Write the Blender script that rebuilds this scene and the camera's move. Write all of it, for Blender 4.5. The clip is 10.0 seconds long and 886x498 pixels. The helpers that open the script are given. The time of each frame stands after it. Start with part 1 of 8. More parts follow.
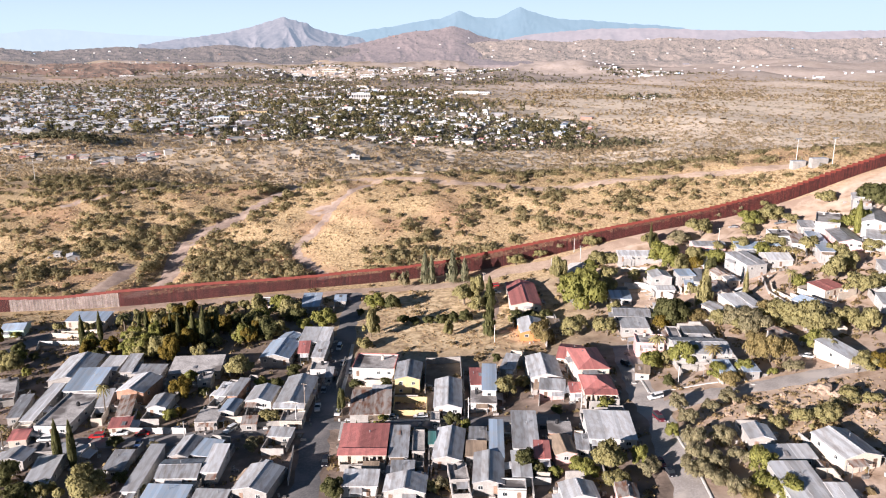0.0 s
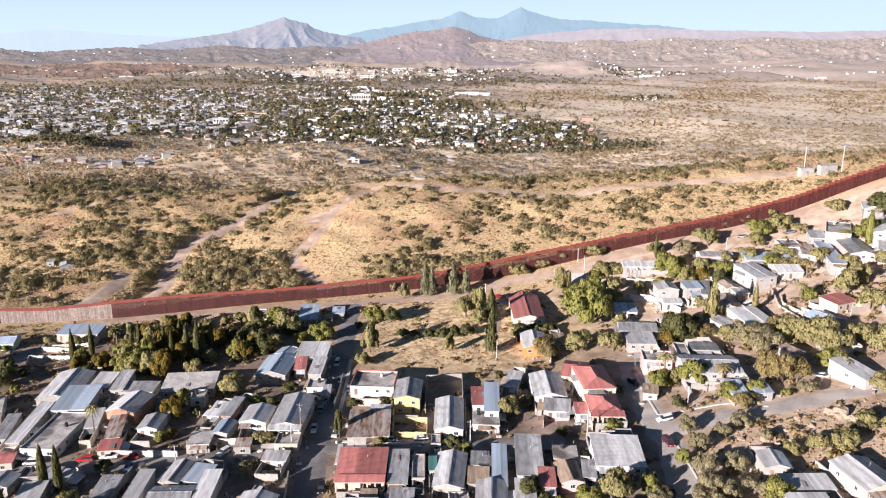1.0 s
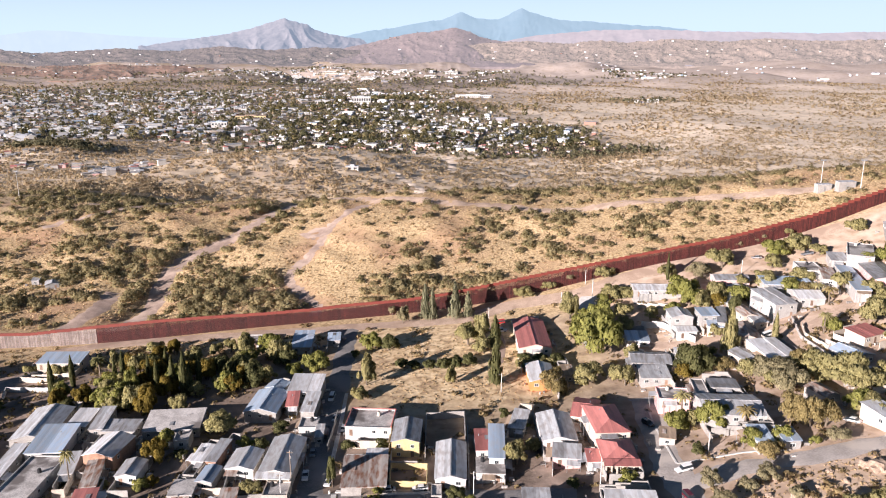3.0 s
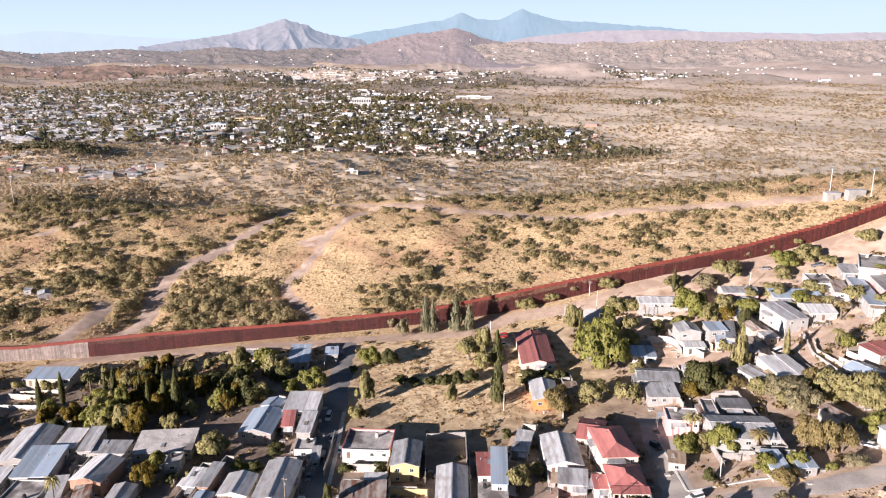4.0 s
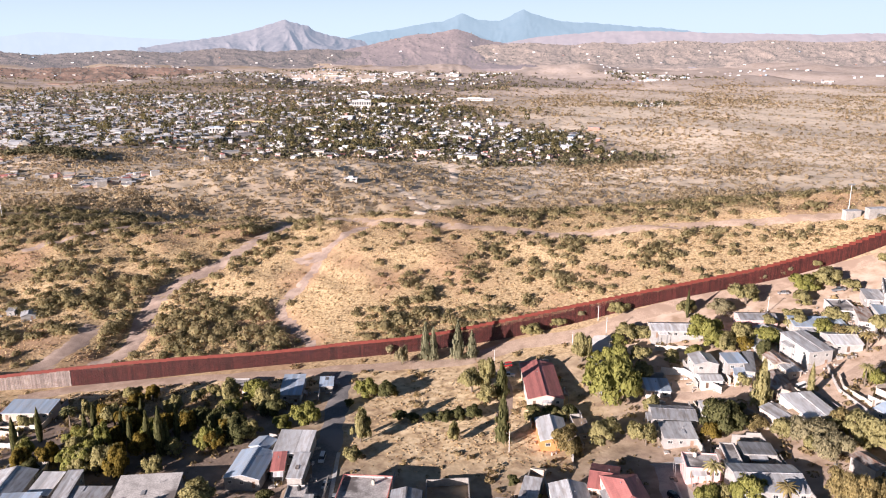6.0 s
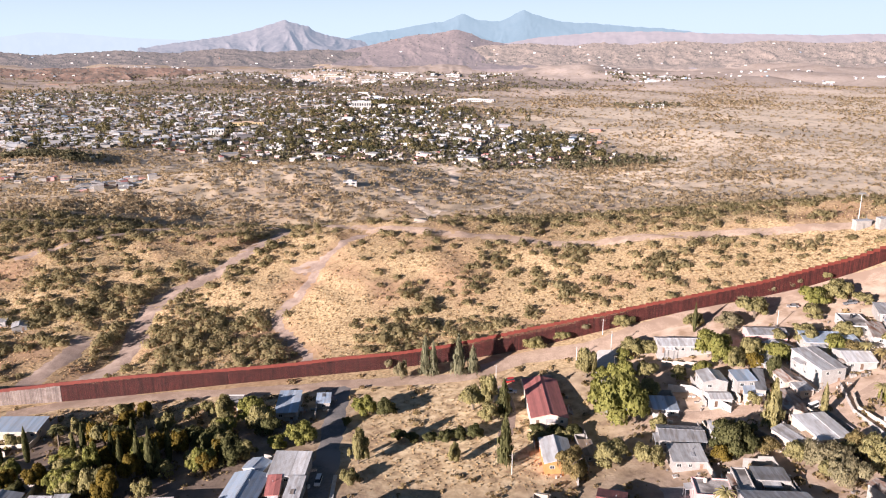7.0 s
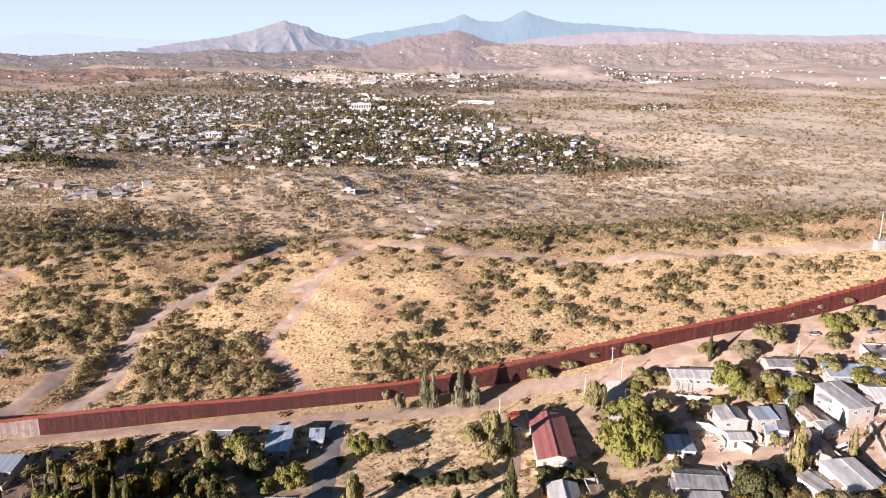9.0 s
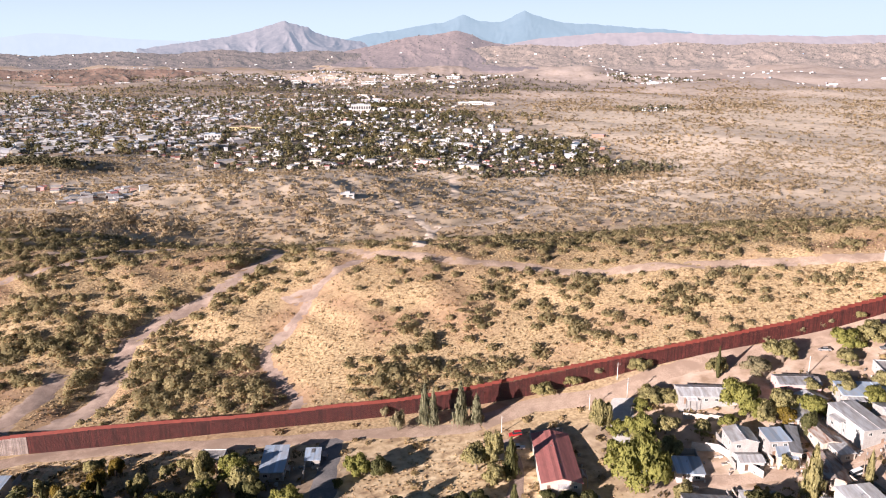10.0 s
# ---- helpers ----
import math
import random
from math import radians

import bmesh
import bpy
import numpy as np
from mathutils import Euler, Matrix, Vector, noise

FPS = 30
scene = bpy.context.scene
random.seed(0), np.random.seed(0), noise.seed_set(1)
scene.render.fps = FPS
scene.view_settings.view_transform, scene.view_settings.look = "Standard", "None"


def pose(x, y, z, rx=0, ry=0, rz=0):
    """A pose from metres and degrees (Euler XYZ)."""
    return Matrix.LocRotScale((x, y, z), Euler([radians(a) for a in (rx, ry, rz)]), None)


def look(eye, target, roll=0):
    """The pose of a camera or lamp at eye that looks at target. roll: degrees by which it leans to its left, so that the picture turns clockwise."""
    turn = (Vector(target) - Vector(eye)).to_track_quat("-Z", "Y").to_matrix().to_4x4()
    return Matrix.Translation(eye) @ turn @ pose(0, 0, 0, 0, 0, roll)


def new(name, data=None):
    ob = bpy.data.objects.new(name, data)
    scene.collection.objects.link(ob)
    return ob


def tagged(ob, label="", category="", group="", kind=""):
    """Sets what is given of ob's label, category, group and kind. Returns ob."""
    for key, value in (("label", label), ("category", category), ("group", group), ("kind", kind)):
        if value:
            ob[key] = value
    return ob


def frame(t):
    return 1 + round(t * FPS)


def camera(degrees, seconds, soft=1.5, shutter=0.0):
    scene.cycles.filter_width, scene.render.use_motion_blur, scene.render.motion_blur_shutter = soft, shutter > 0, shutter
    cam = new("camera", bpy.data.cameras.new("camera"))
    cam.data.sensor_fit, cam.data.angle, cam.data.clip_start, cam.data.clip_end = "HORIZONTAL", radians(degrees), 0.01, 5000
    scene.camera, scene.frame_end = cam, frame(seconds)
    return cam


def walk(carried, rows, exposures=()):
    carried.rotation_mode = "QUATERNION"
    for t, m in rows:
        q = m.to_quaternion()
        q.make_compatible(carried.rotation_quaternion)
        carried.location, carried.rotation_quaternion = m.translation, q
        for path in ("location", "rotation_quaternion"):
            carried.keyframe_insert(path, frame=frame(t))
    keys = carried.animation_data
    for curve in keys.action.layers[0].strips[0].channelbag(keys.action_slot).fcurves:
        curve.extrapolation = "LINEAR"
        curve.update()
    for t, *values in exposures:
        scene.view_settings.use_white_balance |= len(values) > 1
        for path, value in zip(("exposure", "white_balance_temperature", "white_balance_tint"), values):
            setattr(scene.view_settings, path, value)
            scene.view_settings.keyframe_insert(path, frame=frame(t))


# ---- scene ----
# camera: a drone that climbs slowly while it flies ahead
cam = camera(59.0, 10.0, soft=1.06)
EYE, TILT = 100.0, -15.1
SIDE, AHEAD, UP = -0.943, 84.0, 46.8      # the whole flight, along the first camera's own axes
DRIFT = [(0.0, 0.0, 0.0, 0.0), (1.0, 0.04, -0.005, 0.0), (2.5, 0.074, 0.009, -0.016), (4.0, 0.115, 0.028, -0.018),
         (5.5, 0.159, 0.036, -0.021), (7.0, 0.186, 0.038, -0.053), (8.5, 0.2, 0.018, -0.067), (10.0, 0.205, 0.022, -0.072)]
walk(cam, [(t, pose(0, 0, EYE, TILT, 0, 0) @ pose(SIDE * t / 10, AHEAD * t / 10, UP * t / 10, 90 + pitch, roll, yaw)) for t, yaw, pitch, roll in DRIFT],
     exposures=[(0.0, 1.24, 6250, 11.0), (4.0, 1.24, 6350, 13.5), (10.0, 1.24, 6500, 16.0)])     # the picture warms a little on the way

# daylight: a low warm sun behind the camera's left shoulder, clear sky
SUN_AZ, SUN_EL = 228.0, 13.5              # azimuth clockwise from +y
world = bpy.data.worlds.new("world")
scene.world = world
world.use_nodes = True
wn = world.node_tree.nodes
wn.clear()
sky = wn.new("ShaderNodeTexSky")
sky.sky_type = 'NISHITA'
sky.sun_disc = False
sky.sun_elevation, sky.sun_rotation = radians(SUN_EL), radians(SUN_AZ)
sky.altitude, sky.air_density, sky.dust_density, sky.ozone_density = 1200, 0.8, 0.0, 1.5
bg = wn.new("ShaderNodeBackground")
bg.inputs["Strength"].default_value = 0.032
out = wn.new("ShaderNodeOutputWorld")
wl = world.node_tree.links
where = wn.new("ShaderNodeTexCoord")
axes = wn.new("ShaderNodeSeparateXYZ")
wl.new(where.outputs["Generated"], axes.inputs[0])
low = wn.new("ShaderNodeMapRange")            # milky air near the horizon, all round
low.interpolation_type = 'SMOOTHSTEP'
low.inputs["From Min"].default_value, low.inputs["From Max"].default_value = -0.02, 0.2
low.inputs["To Min"].default_value, low.inputs["To Max"].default_value = 1.0, 0.0
wl.new(axes.outputs["Z"], low.inputs["Value"])
air = wn.new("ShaderNodeMix")
air.data_type = 'RGBA'
wl.new(low.outputs[0], air.inputs["Factor"])
wl.new(sky.outputs[0], air.inputs[6])
air.inputs[7].default_value = (9.9, 12.3, 14.6, 1.0)
wl.new(air.outputs[2], bg.inputs[0])
world.node_tree.links.new(bg.outputs[0], out.inputs[0])
sun = new("sun", bpy.data.lights.new("sun", 'SUN'))
sun.data.energy, sun.data.angle, sun.data.color = 5.0, radians(0.53), (1.0, 0.895, 0.845)
sun.matrix_world = look((0, 0, 300), (300 * math.sin(radians(SUN_AZ - 180)), 300 * math.cos(radians(SUN_AZ - 180)), 300 - 300 * math.tan(radians(SUN_EL))))

# ---- materials ----
def rgb(c, k=1.0):
    return (c[0] * k, c[1] * k, c[2] * k, 1.0)


def surface(name, dark, light, rough=0.9, size=1.0, fine=6.0, bump=0.15, metal=0.0, vary=0.0, third=None, spread=0.5, leafy=False, island=0.0):
    """A procedural surface: two scales of noise between two tones, an optional third tone in patches, relief, and a little change from thing to thing."""
    m = bpy.data.materials.new(name)
    m.use_nodes = True
    nt = m.node_tree
    n, l = nt.nodes, nt.links
    b = n["Principled BSDF"]
    b.inputs["Roughness"].default_value = rough
    b.inputs["Metallic"].default_value = metal
    pos = n.new("ShaderNodeNewGeometry")
    big = n.new("ShaderNodeTexNoise")
    big.inputs["Scale"].default_value, big.inputs["Detail"].default_value = 1.0 / size, 5.0
    small = n.new("ShaderNodeTexNoise")
    small.inputs["Scale"].default_value, small.inputs["Detail"].default_value = fine / size, 3.0
    l.new(pos.outputs["Position"], big.inputs["Vector"])
    l.new(pos.outputs["Position"], small.inputs["Vector"])
    both = n.new("ShaderNodeMath")
    both.operation = 'ADD'
    half = n.new("ShaderNodeMath")
    half.operation = 'MULTIPLY_ADD'
    half.inputs[1].default_value, half.inputs[2].default_value = spread * 2, -spread
    l.new(small.outputs["Fac"], half.inputs[0])
    l.new(big.outputs["Fac"], both.inputs[0])
    l.new(half.outputs[0], both.inputs[1])
    ramp = n.new("ShaderNodeValToRGB")
    ramp.color_ramp.elements[0].position, ramp.color_ramp.elements[1].position = 0.3, 0.7
    ramp.color_ramp.elements[0].color, ramp.color_ramp.elements[1].color = rgb(dark), rgb(light)
    l.new(both.outputs[0], ramp.inputs[0])
    colour = ramp.outputs[0]
    if third:
        patch = n.new("ShaderNodeTexNoise")
        patch.inputs["Scale"].default_value, patch.inputs["Detail"].default_value = 0.37 / size, 6.0
        l.new(pos.outputs["Position"], patch.inputs["Vector"])
        edge = n.new("ShaderNodeValToRGB")
        edge.color_ramp.elements[0].position, edge.color_ramp.elements[1].position = 0.5, 0.62
        l.new(patch.outputs["Fac"], edge.inputs[0])
        mix = n.new("ShaderNodeMix")
        mix.data_type = 'RGBA'
        l.new(edge.outputs[0], mix.inputs["Factor"])
        l.new(colour, mix.inputs[6])
        mix.inputs[7].default_value = rgb(third)
        colour = mix.outputs[2]
    if vary or island:
        info = n.new("ShaderNodeObjectInfo")
        hsv = n.new("ShaderNodeHueSaturation")
        span = n.new("ShaderNodeMapRange")
        k = vary or island
        which = pos.outputs["Random Per Island"] if island else info.outputs["Random"]
        if vary and island:
            which = n.new("ShaderNodeMath")
            which.operation = 'ADD'
            l.new(pos.outputs["Random Per Island"], which.inputs[0])
            l.new(info.outputs["Random"], which.inputs[1])
            wrap = n.new("ShaderNodeMath")
            wrap.operation = 'FRACT'
            l.new(which.outputs[0], wrap.inputs[0])
            which = wrap.outputs[0]
        span.inputs["To Min"].default_value, span.inputs["To Max"].default_value = 1.0 - k, 1.0 + k
        l.new(which, span.inputs["Value"])
        l.new(span.outputs[0], hsv.inputs["Value"])
        l.new(colour, hsv.inputs["Color"])
        colour = hsv.outputs[0]
    l.new(colour, b.inputs["Base Color"])
    if bump:
        bp = n.new("ShaderNodeBump")
        bp.inputs["Strength"].default_value, bp.inputs["Distance"].default_value = bump, 0.05 * size
        l.new(both.outputs[0], bp.inputs["Height"])
        l.new(bp.outputs[0], b.inputs["Normal"])
    if leafy:
        b.inputs["Specular IOR Level"].default_value = 0.15
        through_leaf = n.new("ShaderNodeBsdfTranslucent")
        l.new(colour, through_leaf.inputs["Color"])
        both_ways = n.new("ShaderNodeMixShader")
        both_ways.inputs[0].default_value = 0.46
        l.new(b.outputs[0], both_ways.inputs[1])
        l.new(through_leaf.outputs[0], both_ways.inputs[2])
        l.new(both_ways.outputs[0], n["Material Output"].inputs["Surface"])
    return m


def sheet_metal(name, tone, rust, rough=0.45, metal=0.0, pitch=0.9):
    """Ribbed roofing sheets: ribs down the slope, tone by sheet, streaks of dirt or rust."""
    m = bpy.data.materials.new(name)
    m.use_nodes = True
    n, l = m.node_tree.nodes, m.node_tree.links
    b = n["Principled BSDF"]
    b.inputs["Roughness"].default_value, b.inputs["Metallic"].default_value = rough, metal
    tc = n.new("ShaderNodeTexCoord")
    sp = n.new("ShaderNodeSeparateXYZ")
    l.new(tc.outputs["Object"], sp.inputs[0])
    info = n.new("ShaderNodeObjectInfo")
    row = n.new("ShaderNodeMath")
    row.operation = 'DIVIDE'
    row.inputs[1].default_value = pitch
    l.new(sp.outputs["X"], row.inputs[0])
    fl = n.new("ShaderNodeMath")
    fl.operation = 'FLOOR'
    l.new(row.outputs[0], fl.inputs[0])
    ad = n.new("ShaderNodeMath")
    l.new(fl.outputs[0], ad.inputs[0])
    l.new(info.outputs["Random"], ad.inputs[1])
    wh = n.new("ShaderNodeTexWhiteNoise")
    wh.noise_dimensions = '1D'
    l.new(ad.outputs[0], wh.inputs["W"])
    no = n.new("ShaderNodeTexNoise")
    no.inputs["Scale"].default_value, no.inputs["Detail"].default_value = 0.45, 7.0
    stretch = n.new("ShaderNodeMapping")
    stretch.inputs["Scale"].default_value = (2.2, 0.6, 1.0)
    pos = n.new("ShaderNodeNewGeometry")
    l.new(pos.outputs["Position"], stretch.inputs[0])
    l.new(stretch.outputs[0], no.inputs["Vector"])
    ramp = n.new("ShaderNodeValToRGB")
    ramp.color_ramp.elements[0].position, ramp.color_ramp.elements[1].position = 0.42, 0.64
    ramp.color_ramp.elements[0].color, ramp.color_ramp.elements[1].color = rgb(tone), rgb(rust)
    l.new(no.outputs["Fac"], ramp.inputs[0])
    hsv = n.new("ShaderNodeHueSaturation")
    s1 = n.new("ShaderNodeMapRange")
    s1.inputs["To Min"].default_value, s1.inputs["To Max"].default_value = 0.78, 1.1
    l.new(wh.outputs["Value"], s1.inputs["Value"])
    s2 = n.new("ShaderNodeMapRange")
    s2.inputs["To Min"].default_value, s2.inputs["To Max"].default_value = 0.64, 1.15
    l.new(info.outputs["Random"], s2.inputs["Value"])
    mul = n.new("ShaderNodeMath")
    mul.operation = 'MULTIPLY'
    l.new(s1.outputs[0], mul.inputs[0])
    l.new(s2.outputs[0], mul.inputs[1])
    l.new(mul.outputs[0], hsv.inputs["Value"])
    l.new(ramp.outputs[0], hsv.inputs["Color"])
    l.new(hsv.outputs[0], b.inputs["Base Color"])
    wv = n.new("ShaderNodeTexWave")
    wv.inputs["Scale"].default_value = 0.55 / pitch * 2
    l.new(tc.outputs["Object"], wv.inputs["Vector"])
    bp = n.new("ShaderNodeBump")
    bp.inputs["Strength"].default_value, bp.inputs["Distance"].default_value = 0.35, 0.05
    l.new(wv.outputs["Fac"], bp.inputs["Height"])
    l.new(bp.outputs[0], b.inputs["Normal"])
    return m


def plain(name, c, rough=0.5, metal=0.0):
    m = bpy.data.materials.new(name)
    m.use_nodes = True
    b = m.node_tree.nodes["Principled BSDF"]
    b.inputs["Base Color"].default_value, b.inputs["Roughness"].default_value, b.inputs["Metallic"].default_value = rgb(c), rough, metal
    return m


GLASS = plain("dark window glass", (0.03, 0.035, 0.04), 0.08)
STEEL_RUST = surface("rust red steel", (0.05, 0.011, 0.009), (0.1, 0.021, 0.017), 0.75, 1.5, 5, 0.1, island=0.6, vary=0.5)
STEEL_PLATE = surface("rust red plate", (0.16, 0.03, 0.021), (0.22, 0.045, 0.03), 0.7, 2.0, 5, 0.1)
STEEL_PALE = surface("primed pale steel", (0.26, 0.2, 0.18), (0.42, 0.35, 0.31), 0.8, 2.0, 5, 0.1, island=0.3)
ROOF = {
    "grey": sheet_metal("grey roof sheet", (0.55, 0.555, 0.565), (0.4, 0.37, 0.355)),
    "dark": sheet_metal("weathered dark roof sheet", (0.38, 0.39, 0.41), (0.25, 0.23, 0.22)),
    "white": sheet_metal("white roof sheet", (0.72, 0.72, 0.73), (0.58, 0.55, 0.53)),
    "blue": sheet_metal("bluish roof sheet", (0.42, 0.52, 0.64), (0.46, 0.5, 0.56)),
    "red": sheet_metal("red roof sheet", (0.58, 0.215, 0.19), (0.48, 0.185, 0.165), 0.6),
    "rust": sheet_metal("rusty roof sheet", (0.45, 0.4, 0.36), (0.26, 0.12, 0.07), 0.7),
    "tan": sheet_metal("tan roof sheet", (0.42, 0.31, 0.22), (0.3, 0.22, 0.16), 0.8),
    "teal": sheet_metal("teal roof sheet", (0.11, 0.3, 0.28), (0.2, 0.3, 0.28), 0.6),
    "tar": surface("weathered concrete roof", (0.36, 0.33, 0.31), (0.6, 0.56, 0.53), 0.95, 3.0, 7, 0.1, vary=0.15, third=(0.16, 0.14, 0.13)),
}
WALL = {
    "white": surface("white painted wall", (0.42, 0.4, 0.38), (0.55, 0.535, 0.51), 0.85, 2.0, 8, 0.1, vary=0.06),
    "pale": surface("pale grey plaster wall", (0.29, 0.275, 0.26), (0.4, 0.38, 0.36), 0.9, 2.0, 8, 0.1, vary=0.15),
    "cream": surface("cream plaster wall", (0.46, 0.39, 0.32), (0.58, 0.51, 0.43), 0.9, 2.0, 8, 0.1, vary=0.1),
    "block": surface("bare concrete block wall", (0.29, 0.27, 0.25), (0.42, 0.39, 0.36), 0.95, 1.5, 8, 0.2, vary=0.12),
    "pink": surface("pink plaster wall", (0.58, 0.34, 0.32), (0.7, 0.46, 0.43), 0.9, 2.0, 8, 0.1),
    "yellow": surface("yellow plaster wall", (0.5, 0.38, 0.19), (0.6, 0.47, 0.26), 0.9, 2.0, 8, 0.1),
    "mint": surface("mint plaster wall", (0.48, 0.62, 0.5), (0.58, 0.7, 0.58), 0.9, 2.0, 8, 0.1),
    "orange": surface("orange plaster wall", (0.55, 0.19, 0.06), (0.65, 0.26, 0.1), 0.9, 2.0, 8, 0.1),
    "brick": surface("brown brick wall", (0.27, 0.15, 0.1), (0.38, 0.23, 0.16), 0.95, 1.5, 8, 0.2, vary=0.1),
}
WOOD = surface("weathered pole wood", (0.2, 0.15, 0.11), (0.34, 0.28, 0.22), 0.9, 0.6, 5, 0.1)
CONCRETE = surface("pale concrete", (0.48, 0.46, 0.43), (0.62, 0.6, 0.57), 0.9, 1.5, 6, 0.1)
ASPHALT = surface("worn grey asphalt", (0.155, 0.147, 0.146), (0.23, 0.212, 0.205), 0.95, 5.0, 8, 0.1, third=(0.28, 0.25, 0.235))
PALE_ROAD = surface("worn pale road", (0.32, 0.285, 0.26), (0.44, 0.39, 0.36), 0.95, 4.0, 8, 0.1, third=(0.5, 0.44, 0.39))
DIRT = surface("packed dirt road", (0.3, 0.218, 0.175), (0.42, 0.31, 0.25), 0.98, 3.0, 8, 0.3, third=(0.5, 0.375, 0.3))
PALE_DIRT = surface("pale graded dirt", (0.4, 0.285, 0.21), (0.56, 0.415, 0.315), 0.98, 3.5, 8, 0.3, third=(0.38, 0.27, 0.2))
# dirt paled further so it still shows on the haze-paled far land
FAR_DIRT = surface("far dirt track paled for distance", (0.68, 0.54, 0.42), (0.84, 0.7, 0.56), 0.98, 6.0, 6, 0.2)
BARK = surface("bark", (0.1, 0.075, 0.055), (0.2, 0.16, 0.12), 0.95, 0.4, 5, 0.2)
LEAF = {
    "green": surface("fresh green leaves", (0.21, 0.215, 0.06), (0.4, 0.375, 0.12), 0.8, 1.0, 3, 0, leafy=True, island=0.18),
    "olive": surface("olive leaves", (0.26, 0.235, 0.105), (0.47, 0.41, 0.195), 0.85, 1.0, 3, 0, leafy=True, island=0.18),
    "dark": surface("dark green leaves", (0.1, 0.105, 0.043), (0.21, 0.2, 0.085), 0.8, 1.0, 3, 0, leafy=True, island=0.18),
    "yellow": surface("yellowing leaves", (0.17, 0.125, 0.025), (0.29, 0.21, 0.05), 0.8, 1.0, 3, 0, leafy=True, island=0.3),
    "grey": surface("dry grey-brown twigs", (0.25, 0.225, 0.13), (0.46, 0.395, 0.24), 0.9, 1.0, 3, 0, leafy=True, island=0.15),
    "silver": surface("grey-green leaves", (0.19, 0.19, 0.115), (0.36, 0.34, 0.215), 0.85, 1.0, 3, 0, leafy=True, island=0.15),
    "reed": surface("dry straw reeds", (0.26, 0.2, 0.085), (0.4, 0.32, 0.15), 0.9, 1.0, 3, 0, leafy=True, island=0.3),
}
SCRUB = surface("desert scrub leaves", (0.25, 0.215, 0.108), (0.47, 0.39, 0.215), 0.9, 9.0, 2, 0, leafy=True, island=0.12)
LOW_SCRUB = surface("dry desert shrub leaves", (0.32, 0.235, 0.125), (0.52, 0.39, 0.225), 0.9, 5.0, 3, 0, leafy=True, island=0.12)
# far copy of the scrub, its colour paled in place of haze
FAR_SCRUB = surface("far scrub leaves paled for distance", (0.42, 0.325, 0.2), (0.58, 0.455, 0.29), 0.95, 20.0, 3, 0, leafy=True, island=0.08)
STRAW = surface("dry grass tufts", (0.5, 0.375, 0.215), (0.72, 0.56, 0.34), 0.95, 3.0, 3, 0, leafy=True, island=0.25)
TOWN_TREE = surface("far town foliage", (0.12, 0.12, 0.075), (0.25, 0.215, 0.12), 0.9, 8.0, 3, 0, leafy=True, island=0.5)

# ---- the land ----
KNOLLS = []                               # x, y, reach, rise of the swells that make up the land
KNOLLS += [(-130, 175, 70, -5.0), (-20, 175, 70, 0.8), (70, 175, 70, 1.7), (150, 175, 70, 15.5)]
KNOLLS += [(-180, 250, 50, -4.0), (-110, 250, 50, 0.3), (-50, 250, 50, 0.7), (10, 250, 50, -5.3), (60, 250, 50, 1.7), (120, 250, 50, -0.7), (190, 250, 50, 1.0)]
KNOLLS += [(-130, 310, 48, -0.2), (-60, 310, 48, -4.0), (0, 310, 48, 6.3), (60, 310, 48, -6.6), (110, 310, 48, 1.7), (170, 310, 48, 7.3)]
KNOLLS += [(-200, 365, 45, -2.0), (-140, 365, 45, -5.5), (-80, 365, 45, 3.0), (-30, 365, 45, -5.0), (20, 365, 45, -1.9), (70, 365, 45, 8.3), (120, 365, 45, 0.1), (170, 365, 45, -5.0), (225, 365, 45, 10.9)]
KNOLLS += [(-220, 425, 50, -3.6), (-140, 425, 50, 1.4), (-80, 425, 50, -8.9), (-20, 425, 50, 8.3), (40, 425, 50, -10.8), (100, 425, 50, 11.1), (160, 425, 50, 6.2), (220, 425, 50, 11.5)]
KNOLLS += [(-220, 520, 60, 13.0), (-130, 555, 50, 11.9), (-40, 500, 60, 19.2), (50, 500, 65, 15.0), (150, 510, 70, 11.3), (270, 540, 90, 21.1), (-310, 600, 80, 14.4), (-170, 650, 80, -8.5), (20, 640, 100, 1.5), (180, 660, 110, 6.6)]
KNOLLS += [(-350, 850, 150, 4.6), (-130, 880, 140, 9.1), (100, 900, 150, -0.6), (350, 950, 170, 0.6), (600, 1200, 220, 13.9), (-600, 1000, 220, -1.2), (-250, 1250, 220, -2.3), (200, 1250, 200, -7.1), (330, 350, 110, 44.0), (-320, 380, 110, -12.6)]
KNOLLS += [(-560, 1170, 70, 20), (-210, 960, 95, 17), (-90, 1010, 70, 9), (330, 1080, 90, 10), (480, 1500, 120, 14), (250, 720, 70, 5)]
KN = np.array(KNOLLS)
FENCE_X = [-260, -230, -200, -178, -150, -127, -100, -80, -60, -40, -20, 0, 22, 43, 65, 80, 100, 129, 150, 167, 190, 215, 260]
FENCE_TOP = [-13.5, -14, -14.5, -15, -12.6, -11, -9.7, -9, -7.8, -6, -4.8, -2.5, 1.5, 5.5, 9.4, 12.2, 15.7, 20.8, 26, 30, 38, 46, 54]


def fence_y(x):
    return 359 + 0.095 * x


WAVES = []
wave_rng = random.Random(7)
for octave in range(5):
    for _ in range(7):
        a = wave_rng.uniform(0, math.tau)
        WAVES.append((octave, math.cos(a) * 2 ** octave, math.sin(a) * 2 ** octave, wave_rng.uniform(0, math.tau)))


